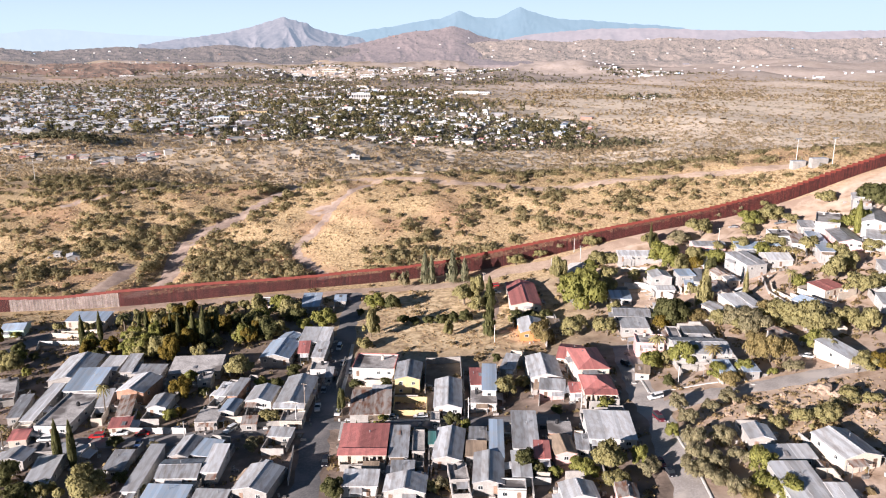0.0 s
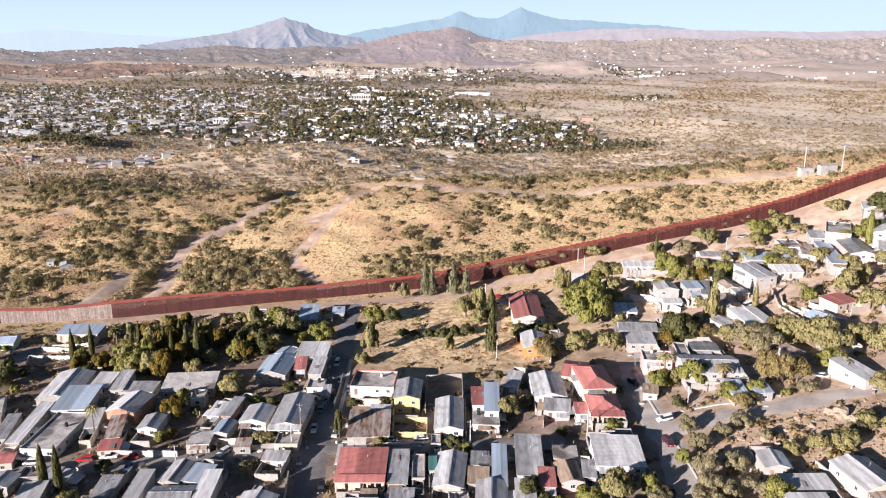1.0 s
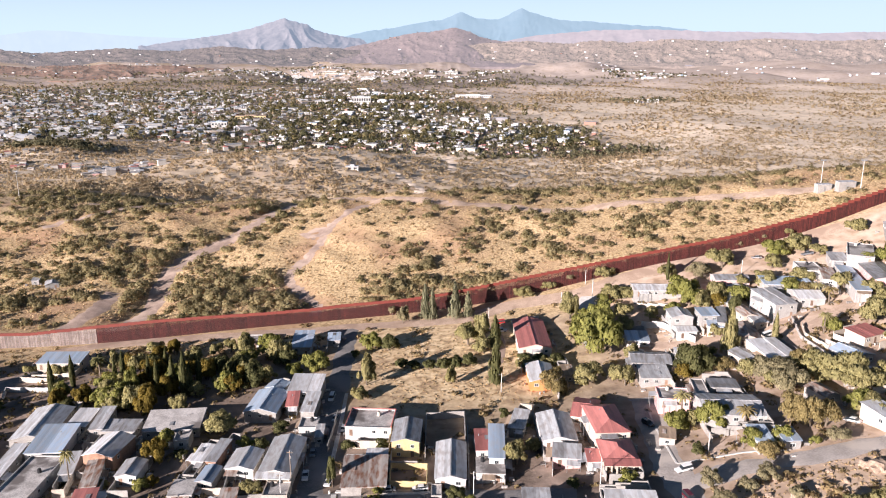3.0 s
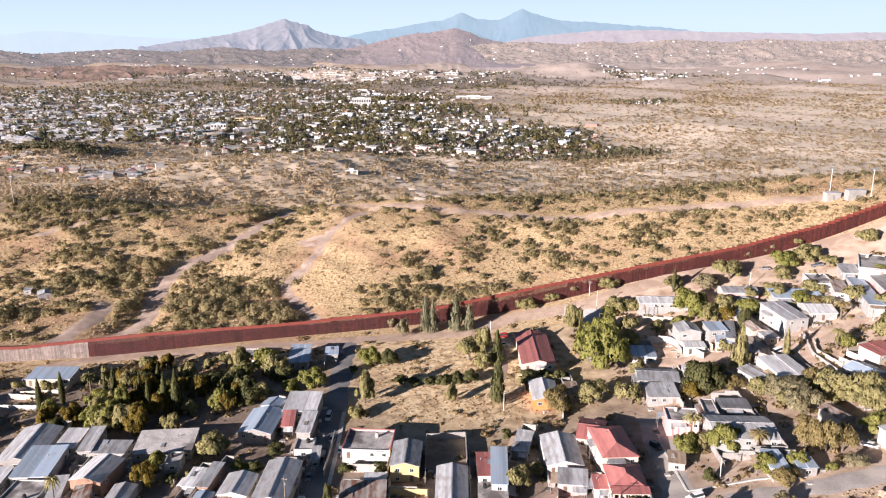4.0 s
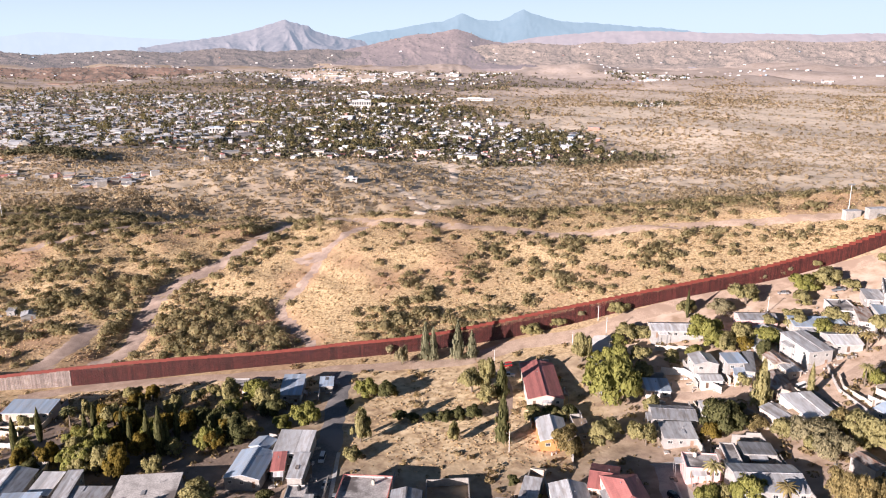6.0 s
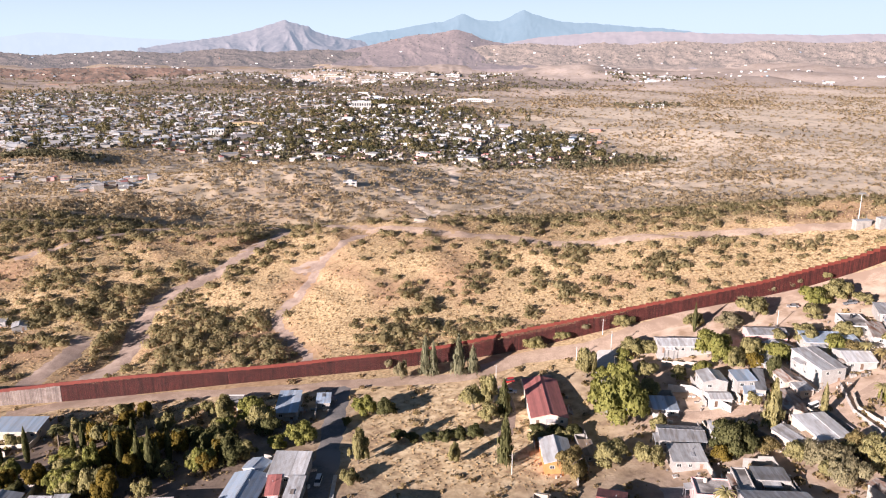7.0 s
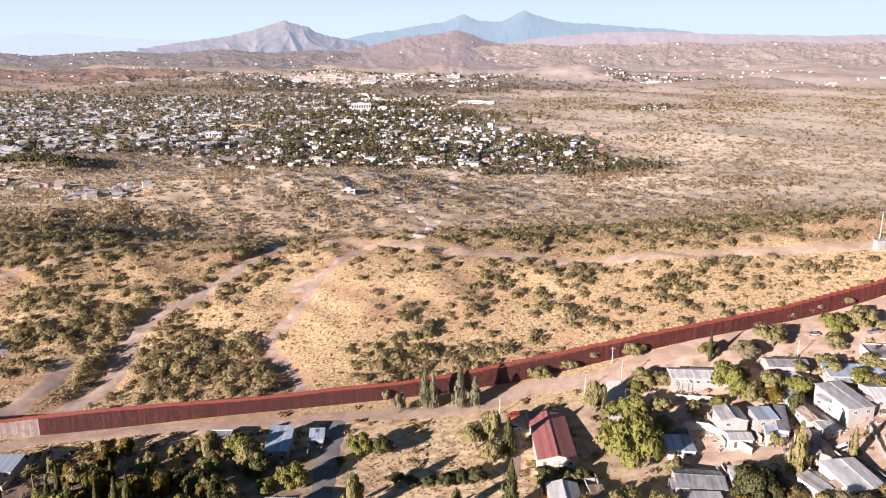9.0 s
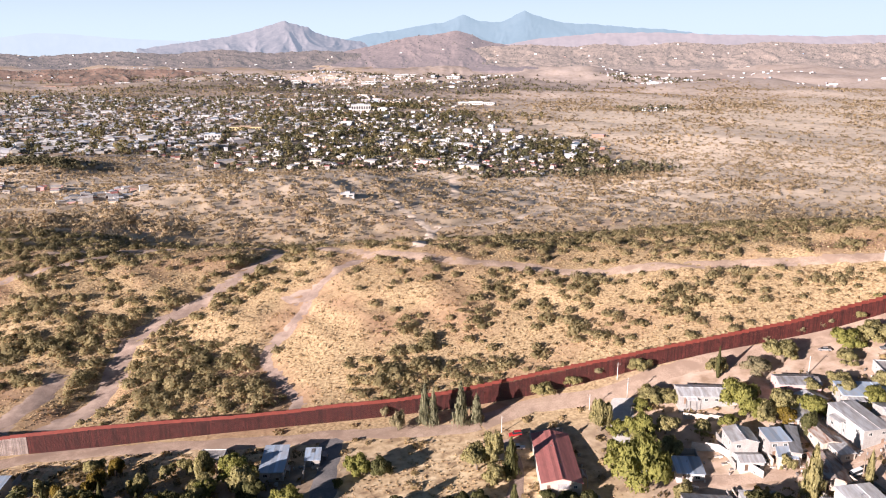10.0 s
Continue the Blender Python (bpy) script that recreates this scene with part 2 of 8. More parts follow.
def swell(X, Y, length):
    """Rolling relief of about unit height, with folds; length is the longest wave's, in metres."""
    k = math.tau / length
    wx = X + 0.18 * length * np.sin(k * 0.7 * Y + 1.3)
    wy = Y + 0.18 * length * np.sin(k * 0.8 * X + 0.4)
    z = 0 * X
    for octave, cx, cy, ph in WAVES:
        z = z + np.sin(k * (cx * wx + cy * wy) + ph) / (2.2 ** octave * 2.6)
    return z


TRACK = [(-60, 362), (-59, 375), (-65, 385), (-72, 397), (-79, 408), (-80, 417), (-78, 425), (-74, 433), (-70, 444), (-68, 455), (-66, 465), (-60, 474), (-54, 486), (-46, 494)]
VALLEY = [(-173, 352), (-164, 363), (-153, 375), (-146, 390), (-148, 413), (-149, 436), (-144, 452), (-128, 473), (-114, 499), (-104, 526), (-100, 556)]


def cutting(X, Y, line, half, depth):
    """How far a road is dug into the land."""
    near = np.full(np.shape(X), 1e9)
    for (ax, ay), (bx, by) in zip(line, line[1:]):
        t = np.clip(((X - ax) * (bx - ax) + (Y - ay) * (by - ay)) / ((bx - ax) ** 2 + (by - ay) ** 2), 0, 1)
        near = np.minimum(near, np.hypot(X - ax - t * (bx - ax), Y - ay - t * (by - ay)))
    return depth * (np.clip(1 - (near - half) / 4.5, 0, 1) + 0.9 * np.exp(-(near / (half * 4.5)) ** 2)) * np.clip((Y - fence_y(X) - 3) / 18, 0, 1)


def ground_at(X, Y):
    X, Y = np.asarray(X, float), np.asarray(Y, float)
    Z = np.interp(Y, [-600, 450, 1100, 2300, 3000, 3600, 4300, 4900, 5200], [-10, -10, -60, -66, -68, -60, -28, -6, 0])
    for x, y, reach, rise in KN:
        Z = Z + rise * np.exp(-((X - x) ** 2 + (Y - y) ** 2) / (2 * reach * reach))
    wild = np.clip((Y - fence_y(X) - 12) / 60, 0, 1) * np.clip((1500 - Y) / 500, 0.25, 1)
    Z = Z + wild * 0.9 * swell(X, Y, 45)
    Z = Z - cutting(X, Y, VALLEY, 6.0, 2.2) - cutting(X, Y, TRACK, 3.2, 1.2)
    mid = np.clip((Y - 620) / 400, 0, 1)
    east = np.clip((X - 150) / 300, 0, 1)
    Z = Z + mid * (1.8 - 0.5 * east) * swell(X + 900, Y, 230)
    farther = np.clip((Y - 2500) / 900, 0, 1)
    return Z + farther * 14 * swell(X * 0.8 + 400, Y * 1.5, 800)


def ground(x, y):
    return float(ground_at(x, y))


def object_from(name, bm, material, parent=None, smooth=False):
    me = bpy.data.meshes.new(name)
    bm.to_mesh(me)
    bm.free()
    if smooth:
        me.shade_smooth()
    for m in (material if isinstance(material, (list, tuple)) else [material]):
        me.materials.append(m)
    ob = new(name, me)
    ob.parent = parent
    return ob


def part(name, bm, material, parent, label="", smooth=False):
    ob = object_from(name, bm, material, parent, smooth)
    return tagged(ob, label) if label else ob


def mesh_from(name, verts, faces, material, smooth=False):
    me = bpy.data.meshes.new(name)
    me.from_pydata(verts, [], faces)
    if smooth:
        me.shade_smooth()
    me.materials.append(material)
    return me


def box(bm, x0, x1, y0, y1, z0, z1):
    v = [bm.verts.new(p) for p in ((x0, y0, z0), (x1, y0, z0), (x1, y1, z0), (x0, y1, z0), (x0, y0, z1), (x1, y0, z1), (x1, y1, z1), (x0, y1, z1))]
    for f in ((3, 2, 1, 0), (4, 5, 6, 7), (0, 1, 5, 4), (1, 2, 6, 5), (2, 3, 7, 6), (3, 0, 4, 7)):
        bm.faces.new([v[i] for i in f])


def prism(bm, pts, down):
    """A slab: the polygon pts, thickened by `down` towards below."""
    top = [bm.verts.new(p) for p in pts]
    low = [bm.verts.new((p[0], p[1], p[2] - down)) for p in pts]
    n = len(pts)
    bm.faces.new(top)
    bm.faces.new(low[::-1])
    for i in range(n):
        j = (i + 1) % n
        bm.faces.new((top[j], top[i], low[i], low[j]))


def rod(bm, a, b, r0, r1, sides=6):
    a, b = Vector(a), Vector(b)
    q = (b - a).to_track_quat("Z", "Y")
    ring = []
    for p, r in ((a, r0), (b, r1)):
        ring.append([bm.verts.new(p + q @ Vector((r * math.cos(math.tau * i / sides), r * math.sin(math.tau * i / sides), 0))) for i in range(sides)])
    for i in range(sides):
        j = (i + 1) % sides
        bm.faces.new((ring[0][i], ring[0][j], ring[1][j], ring[1][i]))
    bm.faces.new(ring[1])
    bm.faces.new(ring[0][::-1])


def graded(*spans):
    out = []
    for a, b, step in spans:
        out += list(np.arange(a, b, step))
    return np.array(out + [spans[-1][1]], float)


def land_material():
    m = bpy.data.materials.new("dry grass and soil")
    m.use_nodes = True
    n, l = m.node_tree.nodes, m.node_tree.links
    b = n["Principled BSDF"]
    b.inputs["Roughness"].default_value = 0.98
    b.inputs["Specular IOR Level"].default_value = 0.1
    pos = n.new("ShaderNodeNewGeometry")

    def tex(scale, detail=5.0, kind="ShaderNodeTexNoise"):
        t = n.new(kind)
        t.inputs["Scale"].default_value = scale
        if kind == "ShaderNodeTexNoise":
            t.inputs["Detail"].default_value = detail
        l.new(pos.outputs["Position"], t.inputs["Vector"])
        return t.outputs["Fac"] if kind == "ShaderNodeTexNoise" else t.outputs["Distance"]

    def ramp(src, stops):
        r = n.new("ShaderNodeValToRGB")
        e = r.color_ramp.elements
        while len(e) < len(stops):
            e.new(0.5)
        for el, (p, c) in zip(e, stops):
            el.position, el.color = p, rgb(c)
        l.new(src, r.inputs[0])
        return r.outputs[0]

    def mix(f, a, c):
        x = n.new("ShaderNodeMix")
        x.data_type = 'RGBA'
        l.new(f, x.inputs["Factor"])
        l.new(a, x.inputs[6])
        l.new(c, x.inputs[7])
        return x.outputs[2]

    W1, K0 = (1, 1, 1), (0, 0, 0)
    tuft = tex(0.9, 4)
    grass = ramp(tuft, [(0.32, (0.25, 0.17, 0.095)), (0.48, (0.45, 0.325, 0.185)), (0.68, (0.64, 0.485, 0.29))])
    soil = ramp(tex(0.25, 7), [(0.3, (0.31, 0.19, 0.115)), (0.7, (0.5, 0.33, 0.21))])
    bare = ramp(tex(0.022, 8), [(0.5, K0), (0.66, W1)])
    wild = mix(bare, grass, soil)
    yard = ramp(tex(0.12, 8), [(0.28, (0.13, 0.1, 0.082)), (0.5, (0.25, 0.19, 0.152)), (0.72, (0.42, 0.32, 0.26))])
    use = n.new("ShaderNodeAttribute")
    use.attribute_name = "settled"
    colour = mix(use.outputs["Fac"], wild, yard)
    chalk = ramp(tex(0.2, 8), [(0.3, (0.35, 0.245, 0.17)), (0.5, (0.53, 0.395, 0.3)), (0.7, (0.64, 0.5, 0.395))])
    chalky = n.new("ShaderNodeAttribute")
    chalky.attribute_name = "dusty"
    colour = mix(chalky.outputs["Fac"], colour, chalk)
    # golden straw, lightened in colour for sun that upright stalks would catch
    hay = ramp(tex(0.3, 8), [(0.33, (0.34, 0.235, 0.145)), (0.47, (0.62, 0.455, 0.275)), (0.66, (0.86, 0.68, 0.44))])
    dry = n.new("ShaderNodeAttribute")
    dry.attribute_name = "straw"
    colour = mix(dry.outputs["Fac"], colour, hay)
    # far land paled in its colour, for distance haze and grazing sun
    haze_pale = ramp(tex(0.004, 9), [(0.3, (0.75, 0.61, 0.465)), (0.45, (0.84, 0.7, 0.55)), (0.58, (0.82, 0.68, 0.53)), (0.7, (0.73, 0.59, 0.455))])
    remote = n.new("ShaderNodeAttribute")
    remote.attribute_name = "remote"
    colour = mix(remote.outputs["Fac"], colour, haze_pale)
    # mauve-brown of the farthest land: part its own colour, part painted haze
    far_brown = ramp(tex(0.006, 9), [(0.3, (0.34, 0.28, 0.255)), (0.5, (0.54, 0.45, 0.405)), (0.7, (0.42, 0.34, 0.31))])
    far_tone = n.new("ShaderNodeAttribute")
    far_tone.attribute_name = "far_tone"
    colour = mix(far_tone.outputs["Fac"], colour, far_brown)
    scrub = ramp(tex(0.016, 9), [(0.44, K0), (0.6, (0.85, 0.85, 0.85))])
    far = n.new("ShaderNodeAttribute")
    far.attribute_name = "distant"
    fm = n.new("ShaderNodeMath")
    fm.operation = 'MULTIPLY'
    l.new(scrub, fm.inputs[0])
    l.new(far.outputs["Fac"], fm.inputs[1])
    specks = ramp(tex(0.055, 6), [(0.5, K0), (0.62, (0.4, 0.4, 0.4))])
    sm = n.new("ShaderNodeMath")
    sm.operation = 'MULTIPLY'
    l.new(specks, sm.inputs[0])
    l.new(remote.outputs["Fac"], sm.inputs[1])
    brush = ramp(tex(0.02, 6), [(0.3, (0.3, 0.23, 0.165)), (0.7, (0.44, 0.34, 0.25))])
    colour = mix(sm.outputs[0], colour, brush)
    thicket = ramp(tex(0.12, 5), [(0.3, (0.36, 0.265, 0.165)), (0.7, (0.55, 0.415, 0.265))])
    colour = mix(fm.outputs[0], colour, thicket)
    built = ramp(tex(0.03, 7), [(0.3, (0.17, 0.145, 0.125)), (0.5, (0.27, 0.225, 0.19)), (0.7, (0.38, 0.31, 0.25))])
    town = n.new("ShaderNodeAttribute")
    town.attribute_name = "urban"
    colour = mix(town.outputs["Fac"], colour, built)
    l.new(colour, b.inputs["Base Color"])
    bp = n.new("ShaderNodeBump")
    bp.inputs["Strength"].default_value, bp.inputs["Distance"].default_value = 0.38, 0.45
    l.new(tuft, bp.inputs["Height"])
    l.new(bp.outputs[0], b.inputs["Normal"])
    return m


LAND = land_material()


def build_ground():
    xs = graded((-6000, -1500, 180), (-1500, -700, 40), (-700, -280, 14), (-280, 280, 3.0), (280, 700, 14), (700, 1500, 40), (1500, 6000, 180))
    ys = graded((-600, 100, 50), (100, 620, 3.0), (620, 1400, 9), (1400, 2600, 20), (2600, 5250, 35))
    X, Y = np.meshgrid(xs, ys)
    Z = ground_at(X, Y)
    nx, ny = len(xs), len(ys)
    me = bpy.data.meshes.new("ground")
    idx = np.arange(nx * ny).reshape(ny, nx)
    quads = np.stack([idx[:-1, :-1], idx[:-1, 1:], idx[1:, 1:], idx[1:, :-1]], -1).reshape(-1, 4)
    me.vertices.add(nx * ny)
    me.vertices.foreach_set("co", np.stack([X, Y, Z], -1).ravel())
    me.loops.add(quads.size)
    me.loops.foreach_set("vertex_index", quads.ravel())
    me.polygons.add(len(quads))
    me.polygons.foreach_set("loop_start", np.arange(0, quads.size, 4))
    me.update(calc_edges=True)
    me.shade_smooth()
    settled = np.clip((fence_y(X) - 22 - Y) / 8, 0, 1) * np.clip((Y + 700) / 50, 0, 1)
    lot = np.exp(-(((X - 8) / 42) ** 2 + ((Y - 302) / 38) ** 2) ** 2) + np.exp(-(((X - 95) / 32) ** 2 + ((Y - 190) / 22) ** 2) ** 2) + np.exp(-(((X + 120) / 60) ** 2 + ((Y - 328) / 16) ** 2) ** 2)
    settled = settled * (1 - 0.95 * np.clip(lot, 0, 1))
    distant = np.clip((Y - 600) / 500, 0, 1)
    dusty = np.clip((X - 52) / 20, 0, 1) * (0.8 + 0.2 * np.clip((Y - 262) / 15, 0, 1)) * np.clip((fence_y(X) + 2 - Y) / 10, 0, 1)
    straw = np.clip(1.5 * np.exp(-((X - 8) / 42) ** 2 - ((Y - 303) / 38) ** 2) + 1.2 * np.exp(-((X + 110) / 70) ** 2 - ((Y - 336) / 9) ** 2), 0, 1)
    west = np.clip((100 - X) / 800, 0.1, 0.75)
    # remote: how far the land's colour is paled as by haze
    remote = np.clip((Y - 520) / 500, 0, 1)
    urban = 0 * X
    for x, y, rx, ry in ((-640, 1560, 330, 260), (-850, 1950, 400, 330), (-1100, 2500, 500, 400), (-150, 1500, 230, 260), (-220, 1950, 330, 300), (-330, 2500, 420, 380), (130, 1430, 130, 190), (-500, 3200, 700, 300)):
        urban = np.maximum(urban, np.clip(1.7 * np.exp(-((X - x) / rx) ** 2 - ((Y - y) / ry) ** 2), 0, 1))
    for name, val in (("settled", settled), ("dusty", dusty), ("straw", straw), ("urban", urban), ("distant", distant * west), ("remote", remote), ("far_tone", np.clip((Y - 1900 - 0.35 * X) / 1200, 0, 0.92))):
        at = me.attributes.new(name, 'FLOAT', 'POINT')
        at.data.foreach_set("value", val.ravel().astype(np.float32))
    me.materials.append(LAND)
    tagged(new("ground", me), "dry grassy hills and packed village earth", "ground", kind="structure")


build_ground()


ROAD_LINES = []


def road(name, pts, width, material, label, lift=0.12):
    """A strip that follows the land along a smoothed line, a little proud of it."""
    P = [Vector(p) for p in pts]
    ROAD_LINES.append((pts, width / 2))
    line = []
    for i in range(len(P) - 1):
        a, b, c, d = P[max(i - 1, 0)], P[i], P[i + 1], P[min(i + 2, len(P) - 1)]
        steps = max(2, int((c - b).length / 3))
        for k in range(steps):
            t = k / steps
            line.append(0.5 * ((2 * b) + (c - a) * t + (2 * a - 5 * b + 4 * c - d) * t * t + (3 * b - a - 3 * c + d) * t ** 3))
    line.append(P[-1])
    rng = random.Random(name)
    verts, faces, cross = [], [], 7
    for i, p in enumerate(line):
        d = (line[min(i + 1, len(line) - 1)] - line[max(i - 1, 0)]).normalized()
        side = Vector((-d.y, d.x))
        w = width * (1 + 0.1 * math.sin(i * 0.7))
        rag = [1 + rng.uniform(-0.16, 0.16), 1 + rng.uniform(-0.16, 0.16)]
        for j in range(cross):
            k = j / (cross - 1) - 0.5
            q = p + side * w * k * rag[j * 2 // cross]
            verts.append((q.x, q.y, ground(q.x, q.y) + lift * (1 - abs(2 * k) ** 6 * 1.5)))
        if i:
            o = len(verts) - 2 * cross
            for j in range(cross - 1):
                faces.append((o + j + 1, o + j, o + cross + j, o + cross + j + 1))
    ob = new(name, mesh_from(name, verts, faces, material, True))
    return tagged(ob, label, "road", kind="structure")


def border_fence():
    root = tagged(new("border_fence"), "tall rust-red steel bollard fence stepping up the hill", "fence")
    step, height, plate = 2.7, 7.0, 1.3
    bollard = {}
    for key, steel in (("red", STEEL_RUST), ("pale", STEEL_PALE)):
        bm = bmesh.new()
        box(bm, -0.085, 0.085, -0.085, 0.085, -height - 3, -plate + 0.05)
        bollard[key] = bpy.data.meshes.new("bollard")
        bm.to_mesh(bollard[key])
        bm.free()
        bollard[key].materials.append(steel)
    bm = bmesh.new()
    box(bm, -step / 2 - 0.02, step / 2 + 0.02, -0.13, 0.13, -plate, 0)
    plates = bpy.data.meshes.new("plate")
    bm.to_mesh(plates)
    bm.free()
    plates.materials.append(STEEL_PLATE)
    x, turn, rng = -262.0, math.atan(0.095), random.Random(3)
    rest = {"red": bmesh.new(), "pale": bmesh.new()}
    while x < 255:
        z = float(np.interp(x, FENCE_X, FENCE_TOP)) + rng.uniform(-0.08, 0.08)
        tone = "pale" if -198 < x < -151 else "red"
        m = Matrix.Translation((x, fence_y(x), z)) @ Matrix.Rotation(turn, 4, "Z")
        q = new("plate", plates)
        q.parent, q.matrix_basis = root, m
        for i in range(10):
            at = -step / 2 + 0.135 + i * 0.27
            if abs(x) < 40:
                o = new("bollard", bollard[tone])
                o.parent, o.matrix_basis = root, m @ Matrix.Translation((at, 0, 0))
            else:
                bm = rest[tone]
                base = len(bm.verts)
                box(bm, at - 0.085, at + 0.085, -0.085, 0.085, -height - 3, -plate + 0.05)
                bm.verts.ensure_lookup_table()
                for v in bm.verts[base:]:
                    v.co = m @ v.co
        x += step * math.cos(turn)
    for tone, steel, label in (("red", STEEL_RUST, "rust-red steel bollards of the fence"), ("pale", STEEL_PALE, "pale primed steel bollards of the fence")):
        o = part("bollard_row", rest[tone], steel, root)
        tagged(o, label, kind="stuff")


border_fence()


HILL_POINTS = {}


def ridge(name, crest, depth, tone, label, seed, rough=1.0, reach=520, spur=60, layers=1.6):
    """A mountain range as a relief, crest as (bearing, height) steps seen from the flight's middle; spurs branch down from the crest into foothills."""
    eye = Vector((0, 45, 111.6))
    f = 784 / math.tan(radians(29.5))
    rows, t = 56, radians(TILT)
    n = min(420, int((crest[-1][0] - crest[0][0]) / 1.6))
    us = np.linspace(crest[0][0], crest[-1][0], n)
    hs = np.interp(us, [c[0] for c in crest], [c[1] for c in crest])
    verts, faces = [], []
    step = us[1] - us[0]
    for j in range(rows):
        k = j / (rows - 1)
        wide = 30 * (1.0 - k) ** 0.7 / step + 0.5
        span = np.arange(-int(3 * wide) - 1, int(3 * wide) + 2)
        bell = np.exp(-(span / wide) ** 2 / 2)
        soft = np.convolve(np.pad(hs, len(span) // 2, mode="edge"), bell / bell.sum(), "valid")
        dist = depth - (1 - k) * reach
        for i, (u, h) in enumerate(zip(us, soft)):
            jag = 1.8 * rough * k ** 8 * noise.fractal((u / 14, seed * 1.7, 0), 0.9, 2.0, 4)
            a, b = (u - 784) / f, -(h + jag - 441) / f
            way = Vector((a, math.cos(t) - b * math.sin(t), math.sin(t) + b * math.cos(t)))
            p = eye + way * (depth / way.y)
            x, y = p.x * dist / depth, 45 + dist
            low = plain_z(x, y) - (10.0 if j else 70.0)
            tall = max(p.z - low, 4.0)
            wu = u / spur + 0.5 * noise.noise((u / 40, k * 2.0, seed))
            fold = noise.ridged_multi_fractal((wu, k * layers + 0.5 * noise.noise((u / 55, seed, k)), seed * 7.3), 0.95, 2.1, 4, 1.0, 2.0) - 1.0
            prof = 0.4 * k + 0.6 * k ** 1.8
            hump = math.sin(math.pi * min(k, 1.0)) ** 0.8 if 0 < k < 1 else 0.0
            verts.append((x, y, low + tall * (prof + rough * 0.11 * fold * hump)))
        if j:
            o = (j - 1) * n
            faces += [(o + i, o + i + 1, o + n + i + 1, o + n + i) for i in range(n - 1)]
    HILL_POINTS[name] = verts
    ob = new(name, mesh_from(name, verts, faces, tone, True))
    return tagged(ob, label, "mountain", kind="structure")


def plain_z(x, y):
    return float(np.interp(y, [450, 1100, 2300, 3000, 3600, 4300, 4900, 5200], [-10, -60, -66, -68, -60, -28, -6, 0]))


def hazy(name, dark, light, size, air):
    """Far rock or brush; its surface glows in colour air, standing in for haze."""
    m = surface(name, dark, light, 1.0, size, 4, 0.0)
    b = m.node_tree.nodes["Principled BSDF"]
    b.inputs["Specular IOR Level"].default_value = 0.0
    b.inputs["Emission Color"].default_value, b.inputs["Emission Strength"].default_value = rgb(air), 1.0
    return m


# haze is set into each range's material as glow; no air lies between
BLUE_HAZE_ROCK = hazy("distant rock with blue haze glow", (0.05, 0.066, 0.082), (0.06, 0.075, 0.09), 160, (0.15, 0.205, 0.255))
GREY_ROCK = hazy("distant grey rock with haze glow", (0.115, 0.1, 0.1), (0.155, 0.135, 0.132), 90, (0.108, 0.13, 0.17))
MAUVE_HAZE_ROCK = hazy("far slopes with mauve haze glow", (0.12, 0.09, 0.092), (0.16, 0.125, 0.125), 150, (0.19, 0.185, 0.208))
RED_ROCK = hazy("reddish brown hill with haze glow", (0.13, 0.095, 0.088), (0.195, 0.145, 0.132), 40, (0.085, 0.085, 0.098))
PALE_HAZE_ROCK = hazy("far range with pale haze glow", (0.03, 0.035, 0.04), (0.04, 0.045, 0.05), 200, (0.265, 0.315, 0.37))
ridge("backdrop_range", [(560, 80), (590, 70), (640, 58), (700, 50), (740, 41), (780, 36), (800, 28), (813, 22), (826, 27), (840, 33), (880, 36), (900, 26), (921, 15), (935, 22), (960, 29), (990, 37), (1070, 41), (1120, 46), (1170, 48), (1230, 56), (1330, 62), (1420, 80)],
      4990, BLUE_HAZE_ROCK, "hazy blue mountain range with two peaks", 1, 0.8, 520, 50)
ridge("backdrop_mesa", [(840, 86), (900, 72), (960, 62), (1050, 55), (1150, 53), (1250, 57), (1380, 59), (1450, 60), (1568, 57), (1750, 60), (1900, 80)], 4740, MAUVE_HAZE_ROCK, "long hazy mauve ridge on the horizon", 2, 0.7, 520, 40)
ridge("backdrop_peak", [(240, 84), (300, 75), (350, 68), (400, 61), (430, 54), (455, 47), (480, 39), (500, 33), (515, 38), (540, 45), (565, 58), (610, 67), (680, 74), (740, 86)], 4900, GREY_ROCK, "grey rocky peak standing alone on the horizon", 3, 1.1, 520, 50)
ridge("backdrop_low", [(-500, 80), (-400, 66), (-100, 64), (0, 63), (60, 55), (110, 56), (160, 60), (220, 65), (320, 69), (420, 74), (480, 84)], 4960, PALE_HAZE_ROCK, "pale far range in haze", 4, 0.25, 50, 60)
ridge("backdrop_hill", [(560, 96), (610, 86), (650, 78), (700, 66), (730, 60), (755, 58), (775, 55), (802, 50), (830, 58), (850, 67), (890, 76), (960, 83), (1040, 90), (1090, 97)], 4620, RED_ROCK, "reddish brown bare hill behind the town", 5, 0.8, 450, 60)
# foothills and rise carry the same painted haze, fainter than the far ranges
FOOT_ROCK = hazy("brown foothills with haze glow", (0.13, 0.1, 0.082), (0.26, 0.2, 0.162), 22, (0.088, 0.085, 0.09))
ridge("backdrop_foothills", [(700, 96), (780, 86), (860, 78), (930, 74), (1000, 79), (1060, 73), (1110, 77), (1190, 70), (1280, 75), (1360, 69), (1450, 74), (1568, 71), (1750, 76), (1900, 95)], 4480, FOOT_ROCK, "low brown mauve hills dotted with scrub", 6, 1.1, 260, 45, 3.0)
RISE_ROCK = hazy("dull brown rise with haze glow", (0.085, 0.068, 0.06), (0.18, 0.14, 0.118), 22, (0.058, 0.062, 0.073))
